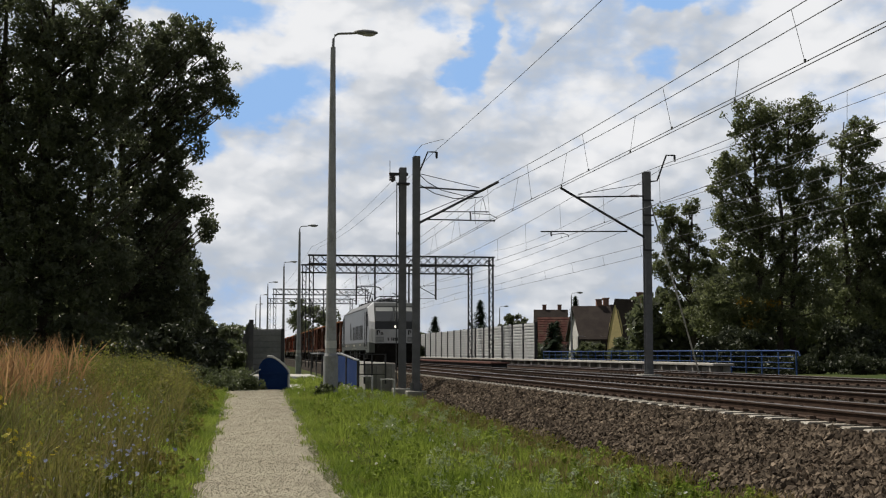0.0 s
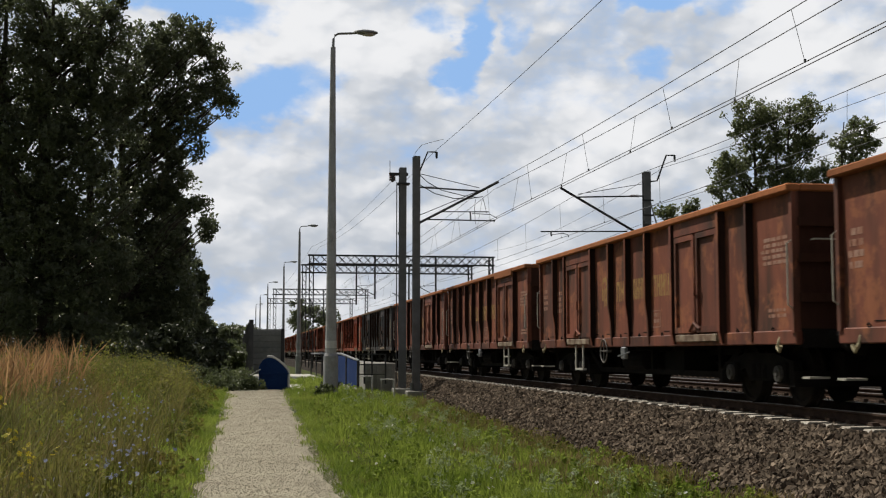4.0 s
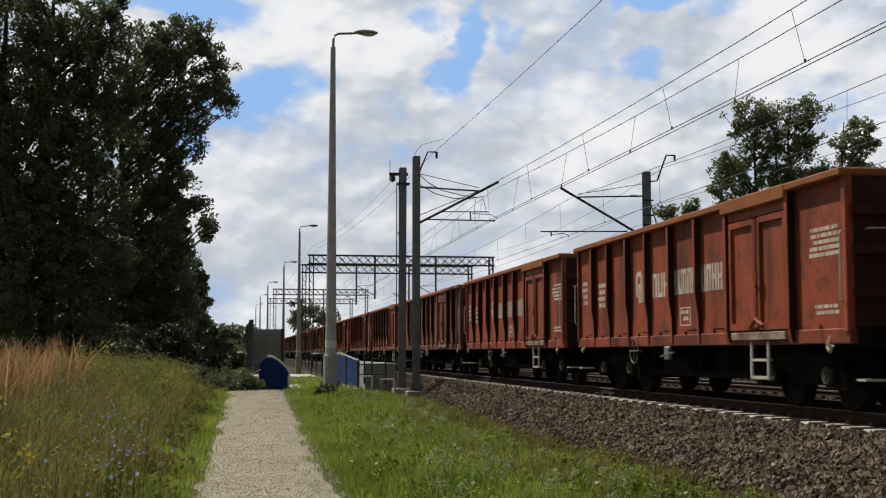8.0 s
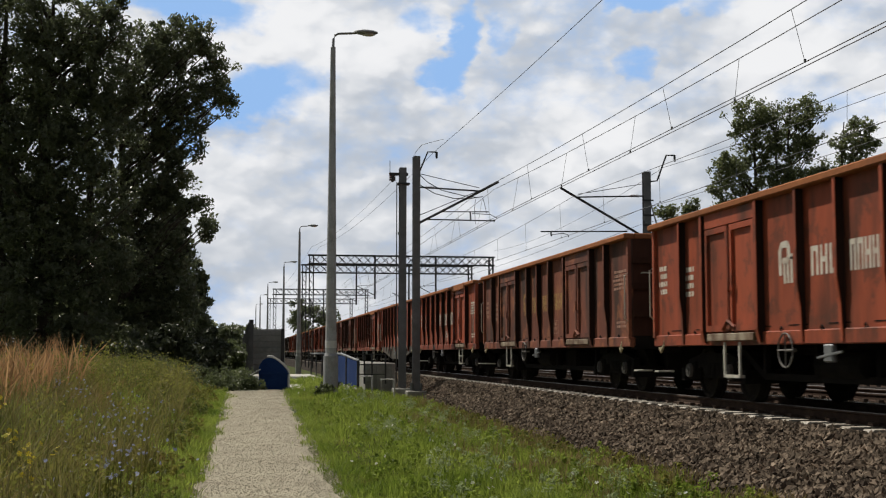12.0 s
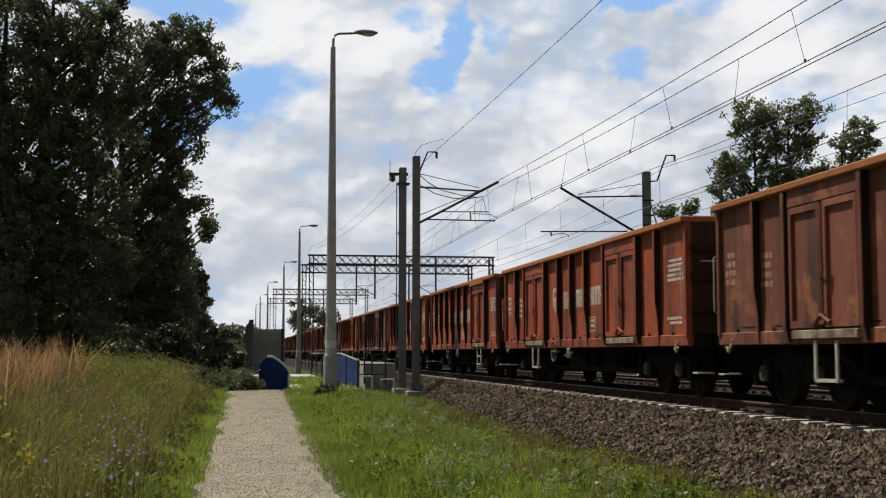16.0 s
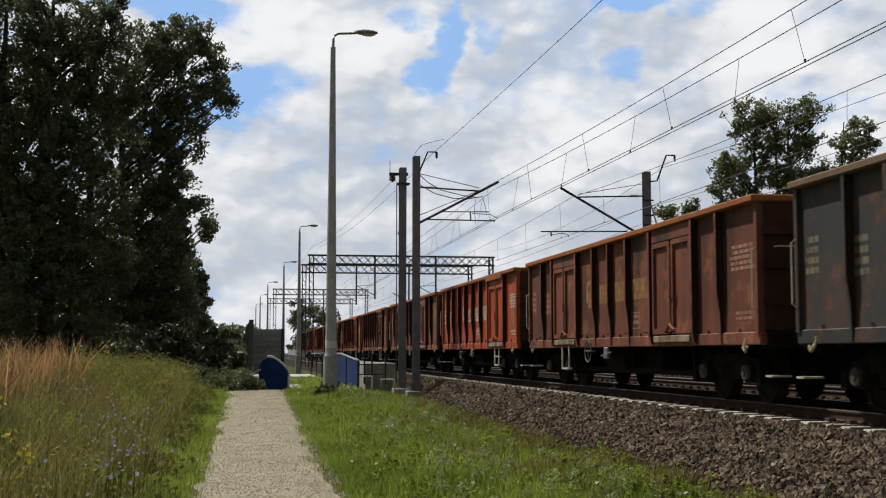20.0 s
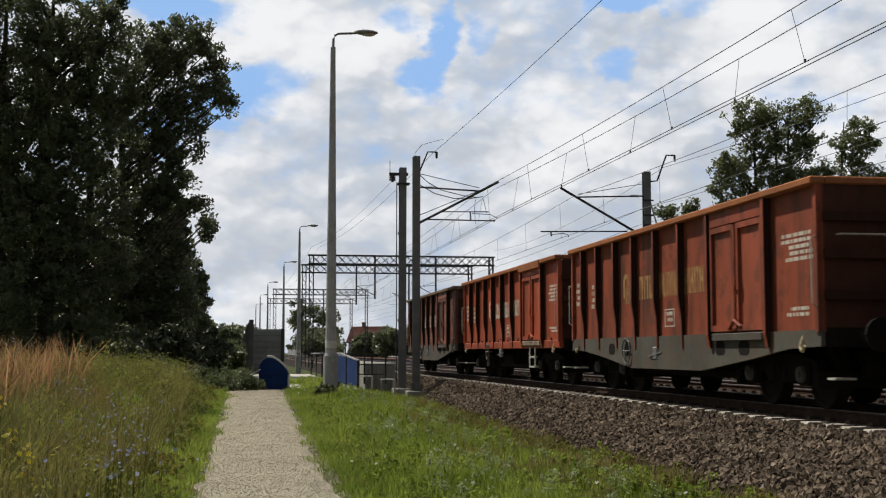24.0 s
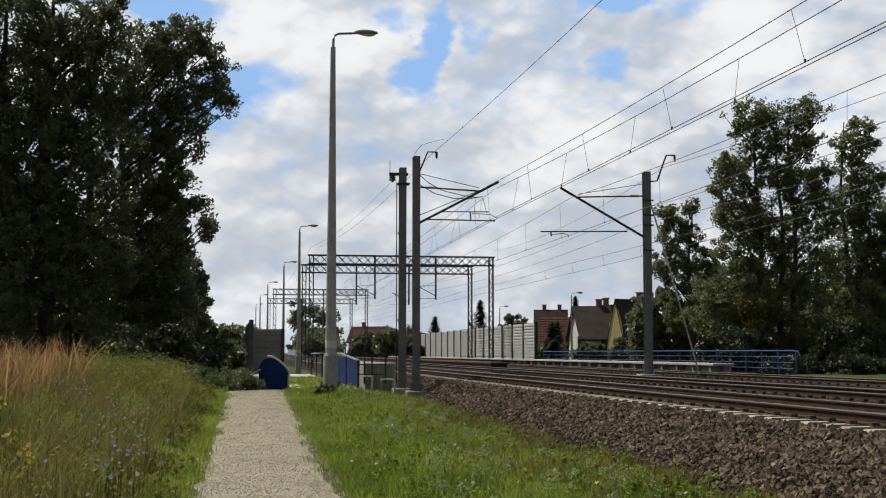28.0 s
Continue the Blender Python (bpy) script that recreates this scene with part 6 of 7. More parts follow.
            box(bm, s * 1.44, s * 1.50, -h + mid - 0.09, -h + mid + 0.09, 1.16, 1.3)
            part("lock_bar", bm, M["frame_black"] if paint == "wag_dark" else M[paint], t)
            bm = B()
            box(bm, s * 1.34, s * 1.485, -h + a + 0.07, -h + b - 0.07, 0.97, 1.09, 0.01)
            part("door_sill", bm, M["sill_grey"] if fish else M["door_plate"], t, "scuffed worn door sill")
    # side sills
    for s in (-1, 1):
        bm = B()
        if fish:
            slab(bm, [(-h, 0.87), (-h + 1.0, 0.84), (-h + 2.2, 0.70), (-h + 4.35, 0.49), (-h + 8.1, 0.49), (-h + 10.0, 0.70), (h - 1.0, 0.82), (h, 0.84), (h, 1.09), (-h, 1.09)], s * 1.36, s * 1.425, "x")
            part("side_sill", bm, M["sill_grey"], t, "grey fishbelly side sill")
            for y in (-h + 2.55, -h + 3.5, -h + 8.3, -h + 9.35):
                bm = B()
                slab(bm, [(y - 0.2, 0.80), (y - 0.13, 0.75), (y + 0.13, 0.75), (y + 0.2, 0.80), (y + 0.2, 0.92), (y + 0.13, 0.97), (y - 0.13, 0.97), (y - 0.2, 0.92)], s * 1.42, s * 1.429, "x")
                part("sill_opening", bm, M["frame_black"], t, "dark hand hole")
        else:
            box(bm, s * 1.30, s * 1.425, -h, h, 0.90, 1.10, 0.015)
            part("side_sill", bm, M[paint], t)
    bm = B()
    box(bm, -0.35, 0.35, -h + 0.1, h - 0.1, 0.75, 1.05)
    for y in (-h + 0.12, h - 0.12):
        box(bm, -1.34, 1.34, y - 0.12, y + 0.12, 0.86, 1.12)
    for k in range(7):
        y = -h + 1 + (L - 2) * k / 6
        box(bm, -1.3, 1.3, y - 0.06, y + 0.06, 0.85, 1.0)
    box(bm, -0.8, -0.2, -1.4, -0.2, 0.45, 0.85, 0.04)
    box(bm, 0.3, 0.9, 0.3, 1.5, 0.5, 0.85, 0.04)
    tube(bm, [(-0.9, 0.3, 0.62), (-0.9, 1.6, 0.62)], 0.2, 0.2, 12)
    tube(bm, [(-0.2, -3, 0.6), (-0.2, 3, 0.6)], 0.03, 0.03, 6)
    part("underframe", bm, M["frame_black"], t)
    # truss rods, brake beams and rigging under the floor
    for x in (-0.95, 0.95):
        bm = B()
        pts = [(x, -h + 3.0, 0.85), (x, -h + 3.9, 0.42), (x, h - 3.9, 0.42), (x, h - 3.0, 0.85)]
        for p, q in zip(pts, pts[1:]):
            bar(bm, p, q, 0.07, 0.1)
        for k in range(5):
            y = -h + 3.9 + (L - 7.8) * k / 4
            box(bm, x - 0.04, x + 0.04, y - 0.05, y + 0.05, 0.42, 0.9)
        part("truss_rod", bm, M["frame_black"], t)
    for y in (-h + 3.45, -h + 0.75, h - 3.45, h - 0.75):
        piece("brake_beam", BRAKE_BEAM, t, Matrix.Translation((0, y, 0)))
    for y in (-2.2, 2.4):
        piece("air_reservoir", RESERVOIR, t, Matrix.Translation((0.4, y, 0.58)))
    bm = B()
    box(bm, -0.6, 0.6, -0.9, 0.9, 0.38, 0.8, 0.03)
    part("brake_box", bm, M["frame_black"], t)
    # end walls: dirt streaks, and the shade between wagons put into the colour
    grime_shade = "wag_end_dark" if paint == "wag_dark" else "wag_end"
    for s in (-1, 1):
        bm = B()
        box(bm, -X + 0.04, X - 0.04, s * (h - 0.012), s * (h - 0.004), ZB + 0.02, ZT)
        part("end_wall", bm, M[grime_shade], t, "grimy end wall with shade in its colour")
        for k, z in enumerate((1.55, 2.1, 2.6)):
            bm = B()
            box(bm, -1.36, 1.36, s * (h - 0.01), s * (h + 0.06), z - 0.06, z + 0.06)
            part("end_rib", bm, M[grime_shade], t)
        bm = B()
        tube(bm, [(-1.2, s * (h + 0.06), 2.35), (-1.2, s * (h + 0.16), 2.35), (-0.5, s * (h + 0.16), 2.35), (-0.5, s * (h + 0.06), 2.35)], 0.014, 0.014, 5)
        tube(bm, [(-1.44, s * (h - 0.05), 1.4), (-1.51, s * (h - 0.05), 1.45), (-1.51, s * (h - 0.05), 2.3), (-1.44, s * (h - 0.05), 2.35)], 0.013, 0.013, 5)
        part("handrail", bm, M["step_pale"], t, "thin pale handrail")
        bm = B()
        tube(bm, [(0, s * (h + 0.05), 1.0), (0, s * (h + 0.5), 0.96), (0, s * (h + 0.6), 0.85)], 0.05, 0.04, 8)
        part("coupling_hook", bm, M["frame_black"], t)
        bm = B()
        tube(bm, [(-1.4, s * (h - 0.55), 1.02), (-1.46, s * (h - 0.55), 0.86), (-1.46, s * (h - 0.48), 0.8), (-1.46, s * (h - 0.42), 0.88)], 0.025, 0.025, 6)
        part("rope_hook", bm, M["hook_yellow"], t, "small yellow-white rope hook")
        for x in (-0.875, 0.875):
            m = Matrix.Translation((x, s * h, 1.02)) @ (flip if s > 0 else Matrix.Identity(4))
            piece("buffer", BUFFER, t, m)
        bm = B()
        box(bm, -1.35, -1.05, s * (h + 0.0), s * (h + 0.22), 0.43, 0.46)
        part("shunter_step", bm, M["step_pale"], t, "pale end step")
    for y in (-h + 2.05, h - 2.05):
        bg = piece("bogie", BOGIE, t, Matrix.Translation((0, y, 0)))
        for dy in (-0.9, 0.9):
            piece("wheelset", WHEELSET, bg, Matrix.Translation((0, dy, WHEEL_R)))
            piece("axle_cap", AXLE_CAP, bg, Matrix.Translation((-1.16, dy, WHEEL_R + 0.02)))
    # step under a door, hand wheel, brake gear
    for s in (-1, 1):
        d = doors[0] if not long_ else doors[1]
        y = -h + (d[0] + d[1]) / 2
        if step:
            bm = B()
            for dy in (-0.3, 0.3):
                box(bm, s * 1.42, s * 1.45, y + dy - 0.025, y + dy + 0.025, 0.40, 0.95)
            box(bm, s * 1.36, s * 1.45, y - 0.3, y + 0.3, 0.40, 0.445)
            if not long_:
                box(bm, s * 1.38, s * 1.45, y - 0.3, y + 0.3, 0.66, 0.70)
            part("ladder", bm, M["step_pale"], t, "pale painted step ladder")
        bm = B()
        wy = h - 4.1 if not long_ else 1.7
        ring(bm, (s * 1.46, wy, 0.82), 0.24, 0.014)
        tube(bm, [(s * 1.46, wy - 0.24, 0.82), (s * 1.46, wy + 0.24, 0.82)], 0.012, 0.012, 4)
        tube(bm, [(s * 1.46, wy, 0.58), (s * 1.46, wy, 1.06)], 0.012, 0.012, 4)
        tube(bm, [(s * 1.3, wy, 0.82), (s * 1.47, wy, 0.82)], 0.03, 0.03, 6)
        part("hand_wheel", bm, M["wheel_grey"], t, "grey spoked brake hand wheel")
        bm = B()
        box(bm, s * 1.36, s * 1.44, 0.35, 0.6, 0.66, 0.9, 0.02)
        tube(bm, [(s * 1.42, 0.1, 0.8), (s * 1.44, 0.75, 0.72)], 0.02, 0.02, 5)
        part("brake_lever", bm, M["galv"], t, "small grey brake changeover lever")
    # writing on the sides
    for s in (-1, 1):
        x = -(X + 0.0005) if s < 0 else X + 0.0035
        if marks != "none":
            def word(*a):
                b_ = B()
                glyph_bars(b_, *a)
                part("lettering", b_, M[marks], t, "large painted lettering as plain bars")
            big = B()
            if long_:
                word(-h + 4.95, -h + 6.15, 1.82, 2.22, 5, x, 0, seed)
                word(-h + 6.35, -h + 7.3, 1.82, 2.22, 5, x, 0, seed + 1)
                word(-h + 7.6, -h + 8.4, 1.82, 2.22, 3, x, 0, seed + 2)
                emblem(big, -h + 8.95, 1.82, 0.5, x)
            else:
                word(-h + 4.0, -h + 5.2, 1.80, 2.24, 5, x, 0, seed)
                word(-h + 5.42, -h + 6.5, 1.80, 2.24, 5, x, 0, seed + 1)
                word(-h + 6.78, -h + 7.7, 1.80, 2.24, 3, x, 0, seed + 2)
                emblem(big, -h + 8.2, 1.80, 0.5, x)
            part("emblem", big, M[marks], t, "painted emblem of plain shapes")
        data = M["mark_white"] if paint in ("wag_bright", "wag_red") else M["mark_grey"] if paint == "wag_dark" else M["mark_dim"]
        for row in ((-h + 0.25, -h + 1.25, 2.45, 5, 0.085), (-h + 0.35, -h + 1.15, 1.42, 2, 0.08), (h - 0.65, h - 0.2, 2.35, 4, 0.14), (h - 2.0, h - 1.4, 2.25, 4, 0.14)):
            bm = B()
            text_rows(bm, *row, x, seed + int(row[2] * 10))
            part("data_marking", bm, data, t, "small stencilled data as plain bars")
        bm = B()
        for a, b, c, d in ((5.7, 6.2, 1.55, 1.57), (5.7, 6.2, 1.25, 1.27), (5.7, 5.73, 1.25, 1.57), (6.17, 6.2, 1.25, 1.57)):
            box(bm, x - 0.003, x, -h + a, -h + b, c, d)
        text_rows(bm, -h + 5.78, -h + 6.14, 1.52, 2, 0.11, x, seed + 8)
        part("data_marking", bm, data, t, "small stencilled data as plain bars")
        if graffiti:
            for y0, y1, top, lean in ((4.95, 6.1, 1.45, 0.1), (6.35, 7.3, 2.2, 0.0), (7.6, 8.4, 1.75, -0.1), (8.8, 9.75, 2.05, 0.12)):
                mid, hw = -h + (y0 + y1) / 2, (y1 - y0) * 0.42
                leaf = [(mid + hw * math.sin(a) * (1 - 0.25 * math.cos(a)) + lean * math.cos(a), (top + 1.12) / 2 - (top - 1.12) / 2 * math.cos(a)) for a in (2 * math.pi * q / 14 for q in range(14))]
                bm = B()
                slab(bm, [(p, max(1.12, q)) for p, q in leaf], x - 0.005, x - 0.002, "x")
                part("graffiti", bm, M["graffiti"], t, "faded green sprayed shape")
                bm = B()
                for (p, q), (u, v) in zip(leaf[4:12], leaf[5:13]):
                    bar(bm, (x - 0.006, p, q + 0.03), (x - 0.006, u, v + 0.03), 0.004, 0.05)
                bar(bm, (x - 0.007, mid, 1.2), (x - 0.007, mid + lean + 0.1, top - 0.25), 0.004, 0.06)
                part("graffiti_outline", bm, M["graffiti_white"], t, "faded white sprayed line")
            bm = B()
            for k in range(5):
                bar(bm, (x - 0.008, -h + 5.1 + 0.2 * k, 1.72 + 0.06 * k), (x - 0.008, -h + 5.3 + 0.2 * k, 1.78 + 0.09 * k), 0.004, 0.2 - 0.03 * k)
            part("graffiti_swoosh", bm, M["frame_black"], t, "black sprayed swoosh")
        if paint != "wag_dark" and not fish:
            bm = B()
            for k in range(8):
                yk = -h + (4.4 if not long_ else 5.2) + 1.2 * k
                if yk < h - 0.5:
                    box(bm, x - 0.006, x, yk - 0.3, yk + 0.3, 1.165, 1.18)
            part("seam", bm, M["frame_black"], t, "thin dark lower seam")
        if s < 0 and not fish:
            stops = [-h] + [-h + d for d in ribs[1:-1]] + [h]
            for a, b in zip(stops, stops[1:]):
                piece("tie_ring", TIE_RING, t, Matrix.Translation((x, (a + b) / 2, 1.12)))
    return t


LABELS = {"wag_brown": "faded brown open freight wagon with rusty ribbed sides", "wag_red": "red-brown open freight wagon with ribbed steel sides", "wag_bright": "bright orange-red open freight wagon with ribbed steel sides", "wag_dark": "dark grey open freight wagon with two side doors"}


def proto(paint, layout, marks, rim="rim_orange", **kw):
    lab = LABELS[paint] if not kw.get("fish") else ("faded brown" if paint == "wag_brown" else "red-brown") + " open wagon with a grey fishbelly sill"
    if kw.get("graffiti"):
        lab = "brown open freight wagon with green graffiti on its side"
    return wagon(paint, rim, layout, marks, label=lab, **kw)


# the train from front to rear: kind, and the place of each body's rear end along the line at the start
TRAIN = [("b2", 108.4), ("b2", 124.4), ("b1", 138.4), ("b2", 154.0), ("d2", 170.2), ("o1", 184.25), ("b2", 200.2), ("r1", 214.2), ("s1", 228.2), ("b2", 244.05), ("s1", 258.05), ("s1", 272.1), ("f1", 286.1), ("s2", 302.4),
         ("b2", 318.6), ("r1", 332.6), ("f1", 346.6), ("s1", 360.5), ("g2", 376.5), ("b2", 392.65), ("s2", 408.8), ("r1", 422.7), ("s1", 436.95), ("b2", 453.0), ("o1", 467.0), ("d2", 483.2), ("b2", 499.2), ("o1", 513.35), ("b2", 529.4),
         ("b1", 543.9), ("s1", 558.0), ("b2", 573.9), ("f1", 588.3), ("o1", 602.2), ("h1", 616.25)]
PROTO = {"b2": proto("wag_brown", "two", "mark_faded", seed=10), "b1": proto("wag_brown", "one", "mark_faded", seed=20), "d2": proto("wag_dark", "two", "mark_grey", "rim_grey", seed=30), "o1": proto("wag_bright", "one", "mark_white", seed=40),
         "r1": proto("wag_red", "one", "mark_white", seed=50), "s1": proto("wag_red", "one", "mark_white", seed=60), "f1": proto("wag_red", "one", "mark_faded", fish=True, step=False, seed=70), "h1": proto("wag_brown", "one", "mark_white", "rim_grey", fish=True, step=False, seed=75), "s2": proto("wag_red", "two", "mark_white", seed=80), "g2": proto("wag_brown", "two", "none", seed=90, graffiti=True)}
MOVING = []
used = set()
for kind, rear in TRAIN:
    half = 7.38 if kind[1] == "2" else 6.2 if kind in ("f1", "h1") else 6.35
    y = rear - half
    if kind in used:
        ob = copy_thing(PROTO[kind], pose(TRACKS[0], y, 0))
    else:
        ob = PROTO[kind]
        ob.matrix_basis = pose(TRACKS[0], y, 0)
        used.add(kind)
    MOVING.append((ob, y))


def locomotive():
    """A modern box-shaped electric locomotive; its front faces -y, y is 0 at the front."""
    L = 19.9
    t = thing("electric_locomotive", "silver grey electric freight locomotive with black lettering", "locomotive")

    def mirrored(y):
        return L - y

    def faces(name, polys, mat, label="", thick=0.0):
        bm = B()
        for p in polys:
            bm.faces.new([bm.verts.new(q) for q in p])
        bmesh.ops.remove_doubles(bm, verts=bm.verts, dist=0.0005)
        bmesh.ops.recalc_face_normals(bm, faces=bm.faces)
        if thick:
            bmesh.ops.solidify(bm, geom=bm.faces[:], thickness=thick)
        return part(name, bm, M[mat], t, label)
    # sides
    zs, zr = 3.42, 3.84
    for s in (-1, 1):
        W = s * 1.49
        faces("side_wall", [[(W, 2.15, 1.40), (W, L - 2.15, 1.40), (W, L - 2.15, zs), (W, 2.15, zs)]], "loco_silver", thick=-0.03)
        faces("lower_band", [[(W, 0.42, 0.80), (W, 2.0, 0.80), (W, 2.4, 0.95), (W, L - 2.4, 0.95), (W, L - 2.0, 0.80), (W, L - 0.42, 0.80), (W, L - 0.42, 1.40), (W, 0.42, 1.40)]], "loco_green", "grey-green lower body band", thick=-0.03)
        faces("roof_slope", [[(W * 0.985, 2.75, zs), (W * 0.985, L - 2.75, zs), (s * 1.05, L - 3.3, zr), (s * 1.05, 3.3, zr)]], "loco_roof", thick=-0.02)
        bm = B()
        for k in range(38):
            y = 3.0 + 0.36 * k
            box(bm, s * 1.455, s * 1.47, y, y + 0.26, zs + 0.035, zs + 0.06)
        part("roof_louvre", bm, M["black"], t)
        bm = B()
        box(bm, s * 1.48, s * 1.5, 2.15, L - 2.15, zs - 0.02, zs + 0.012)
        part("gutter", bm, M["dark_steel"], t)
        for e in (0, 1):
            Y = (lambda y: y) if e == 0 else mirrored
            S0, S1, S2, S3 = (W, Y(0.42), 1.40), (W, Y(0.48), 2.14), (W * 0.998, Y(0.66), 2.62), (W * 0.985, Y(1.52), zs)
            F0, F1, F2, F3 = (s * 1.2, Y(0.0), 1.34), (s * 1.2, Y(0.02), 2.14), (s * 1.2, Y(0.10), 2.57), (s * 1.14, Y(1.22), 3.70)
            faces("cab_side", [[S0, (W, Y(2.15), 1.40), (W, Y(2.15), zs - 0.01), (W * 0.986, Y(1.52), zs - 0.01), S2, S1]], "loco_silver")
            faces("cab_chamfer", [[F0, S0, S1, F1], [F1, S1, S2, F2], [F2, S2, S3, F3], [F3, S3, (W * 0.985, Y(2.75), zs), (s * 1.05, Y(2.95), zr - 0.02)]], "loco_white", "white chamfered cab corner")
            faces("roof_fairing", [[(W * 0.985, Y(2.75), zs), (s * 1.05, Y(2.95), zr - 0.02), (s * 1.05, Y(3.3), zr)]], "loco_roof")
            bm = B()
            bar(bm, (W * 0.99, Y(2.75), zs + 0.005), (s * 1.06, Y(2.95), zr - 0.01), 0.02)
            part("fairing_seam", bm, M["black"], t)
            faces("skirt", [[(s * 1.2, Y(0.05), 0.80), (W, Y(0.42), 0.80), S0, F0]], "loco_green", "grey-green lower corner")
            bm = B()
            slab(bm, [(Y(1.14), 2.40), (Y(1.22), 2.33), (Y(1.57), 2.33), (Y(1.62), 2.40), (Y(1.62), 3.02), (Y(1.55), 3.09), (Y(1.40), 3.07), (Y(1.14), 2.72)], s * 1.478, s * 1.5, "x")
            part("cab_side_window", bm, M["cab_glass"], t, "dark cab side window")
            bm = B()
            y0, y1 = sorted((Y(1.78), Y(2.55)))
            box(bm, s * 1.488, s * 1.505, y0, y1, 1.30, 3.30)
            d = part("cab_door", bm, M["loco_silver"], t)
            bm = B()
            for y in (y0 - 0.03, y1 + 0.03):
                tube(bm, [(s * 1.53, y, 1.15), (s * 1.53, y, 3.2)], 0.022, 0.022, 6)
            box(bm, s * 1.505, s * 1.53, y0 + 0.1, y0 + 0.16, 2.0, 2.2)
            part("grab_rail", bm, M["black"], d, "black door grab rail")
            bm = B()
            for z in (0.42, 0.72, 1.02):
                box(bm, s * 1.30, s * 1.50, y0 + 0.08, y1 - 0.08, z, z + 0.035)
            for y in (y0 + 0.08, y1 - 0.08):
                box(bm, s * 1.42, s * 1.46, y - 0.02, y + 0.02, 0.42, 1.1)
            part("step", bm, M["dark_steel"], t, "dark cab access step")
            bm = B()
            tube(bm, [(s * 1.30, Y(0.12), 1.45), (s * 1.36, Y(0.06), 1.55), (s * 1.36, Y(0.08), 2.35), (s * 1.28, Y(0.12), 2.45)], 0.018, 0.018, 6)
            part("front_grab_rail", bm, M["galv"], t)
    bm = B()
    slab(bm, [(-1.05, zr), (1.05, zr), (0.7, zr + 0.06), (-0.7, zr + 0.06)], 3.3, L - 3.3, "y")
    part("roof", bm, M["loco_roof"], t)
    for e in (0, 1):
        Y = (lambda y: y) if e == 0 else mirrored
        def fr(name, pts, mat, label=""):
            return faces(name, [pts], mat, label)
        fr("front_panel", [(-1.2, Y(0.0), 1.34), (1.2, Y(0.0), 1.34), (1.2, Y(0.02), 2.14), (-1.2, Y(0.02), 2.14)], "loco_white", "white lower front panel")
        fr("front_mask", [(-1.2, Y(0.02), 2.14), (1.2, Y(0.02), 2.14), (1.2, Y(0.10), 2.57), (-1.2, Y(0.10), 2.57)], "mask_grey", "dark grey band under the windscreen")
        fr("windscreen_surround", [(-1.2, Y(0.10), 2.57), (1.2, Y(0.10), 2.57), (1.14, Y(1.22), 3.70), (-1.14, Y(1.22), 3.70)], "black")
        fr("cab_roof", [(-1.14, Y(1.22), 3.70), (1.14, Y(1.22), 3.70), (1.05, Y(2.95), zr - 0.02), (-1.05, Y(2.95), zr - 0.02)], "loco_roof")
        fr("roof_fairing", [(-1.05, Y(2.95), zr - 0.02), (1.05, Y(2.95), zr - 0.02), (1.05, Y(3.3), zr), (-1.05, Y(3.3), zr)], "loco_roof")
        sg = -1 if e == 0 else 1
        for s in (-1, 1):
            def on(f, u):
                """A point of the sloping screen: f across the half width, u up the slope."""
                return (s * f * (1.2 - 0.06 * u), Y(0.10 + 1.12 * u) + 0.012 * sg, 2.57 + 1.13 * u)

            def lift(p, d):
                return (p[0], p[1] + d * sg, p[2])
            faces("windscreen_pane", [[on(0.04, 0.03), on(0.95, 0.03), on(0.95, 0.79), on(0.04, 0.79)]], "screen_dark", "reflecting windscreen pane")
            faces("sun_blind", [[lift(p, 0.01) for p in (on(0.07, 0.56), on(0.92, 0.56), on(0.92, 0.77), on(0.07, 0.77))]], "blind", "pale half-drawn blind")
            if s > 0:
                fr("header", [on(-0.99, 0.83), on(0.99, 0.83), on(0.99, 0.99), on(-0.99, 0.99)], "loco_green", "grey header above the windscreen")
            bm = B()
            for f0, f1 in ((0.035, 0.05), (0.945, 0.96)):
                bar(bm, on(f0, 0.03), on(f0, 0.79), 0.03, 0.02)
            part("screen_trim", bm, M["loco_green"], t)
            bm = B()
            y0, y1 = sorted((Y(0.0), Y(-0.03)))
            box(bm, s * 0.68, s * 1.14, y0, y1, 1.42, 1.70, 0.01)
            hl = part("headlight_housing", bm, M["galv"], t)
            for k, (c, mm) in enumerate(((0.74, "lamp_glass"), (0.93, "lamp_glass"))):
                bm = B()
                y2 = Y(-0.045)
                tube(bm, [(s * (1.74 - c), y1 if sg > 0 else y0, 1.56), (s * (1.74 - c), y2, 1.56)], 0.08, 0.08, 14)
                part("headlight", bm, M[mm], hl, "round headlight")
            bm = B()
            z0 = 1.82
            for a, b, c, d in ((0, 0.08, 0.0, 0.26), (0.08, 0.2, 0.2, 0.26), (0.14, 0.2, 0.1, 0.2), (0.24, 0.29, -0.02, 0.14), (0.33, 0.38, -0.02, 0.14), (0.24, 0.38, 0.1, 0.14)):
                xx0, xx1 = (-1.1 + a, -1.1 + b) if s < 0 else (0.72 + a, 0.72 + b)
                ya, yb = sorted((Y(0.012), Y(-0.004)))
                box(bm, xx0, xx1, ya, yb, z0 + c, z0 + d)
            part("front_emblem", bm, M["black"], t, "black emblem of plain shapes")
        bm = B()
        ya, yb = sorted((Y(0.0), Y(-0.006)))
        for k in range(9):
            if k not in (1, 8):
                box(bm, -0.46 + 0.105 * k, -0.39 + 0.105 * k, ya, yb, 1.48, 1.66)
        part("number_marking", bm, M["black"], t, "black running number as plain bars")
        bm = B()
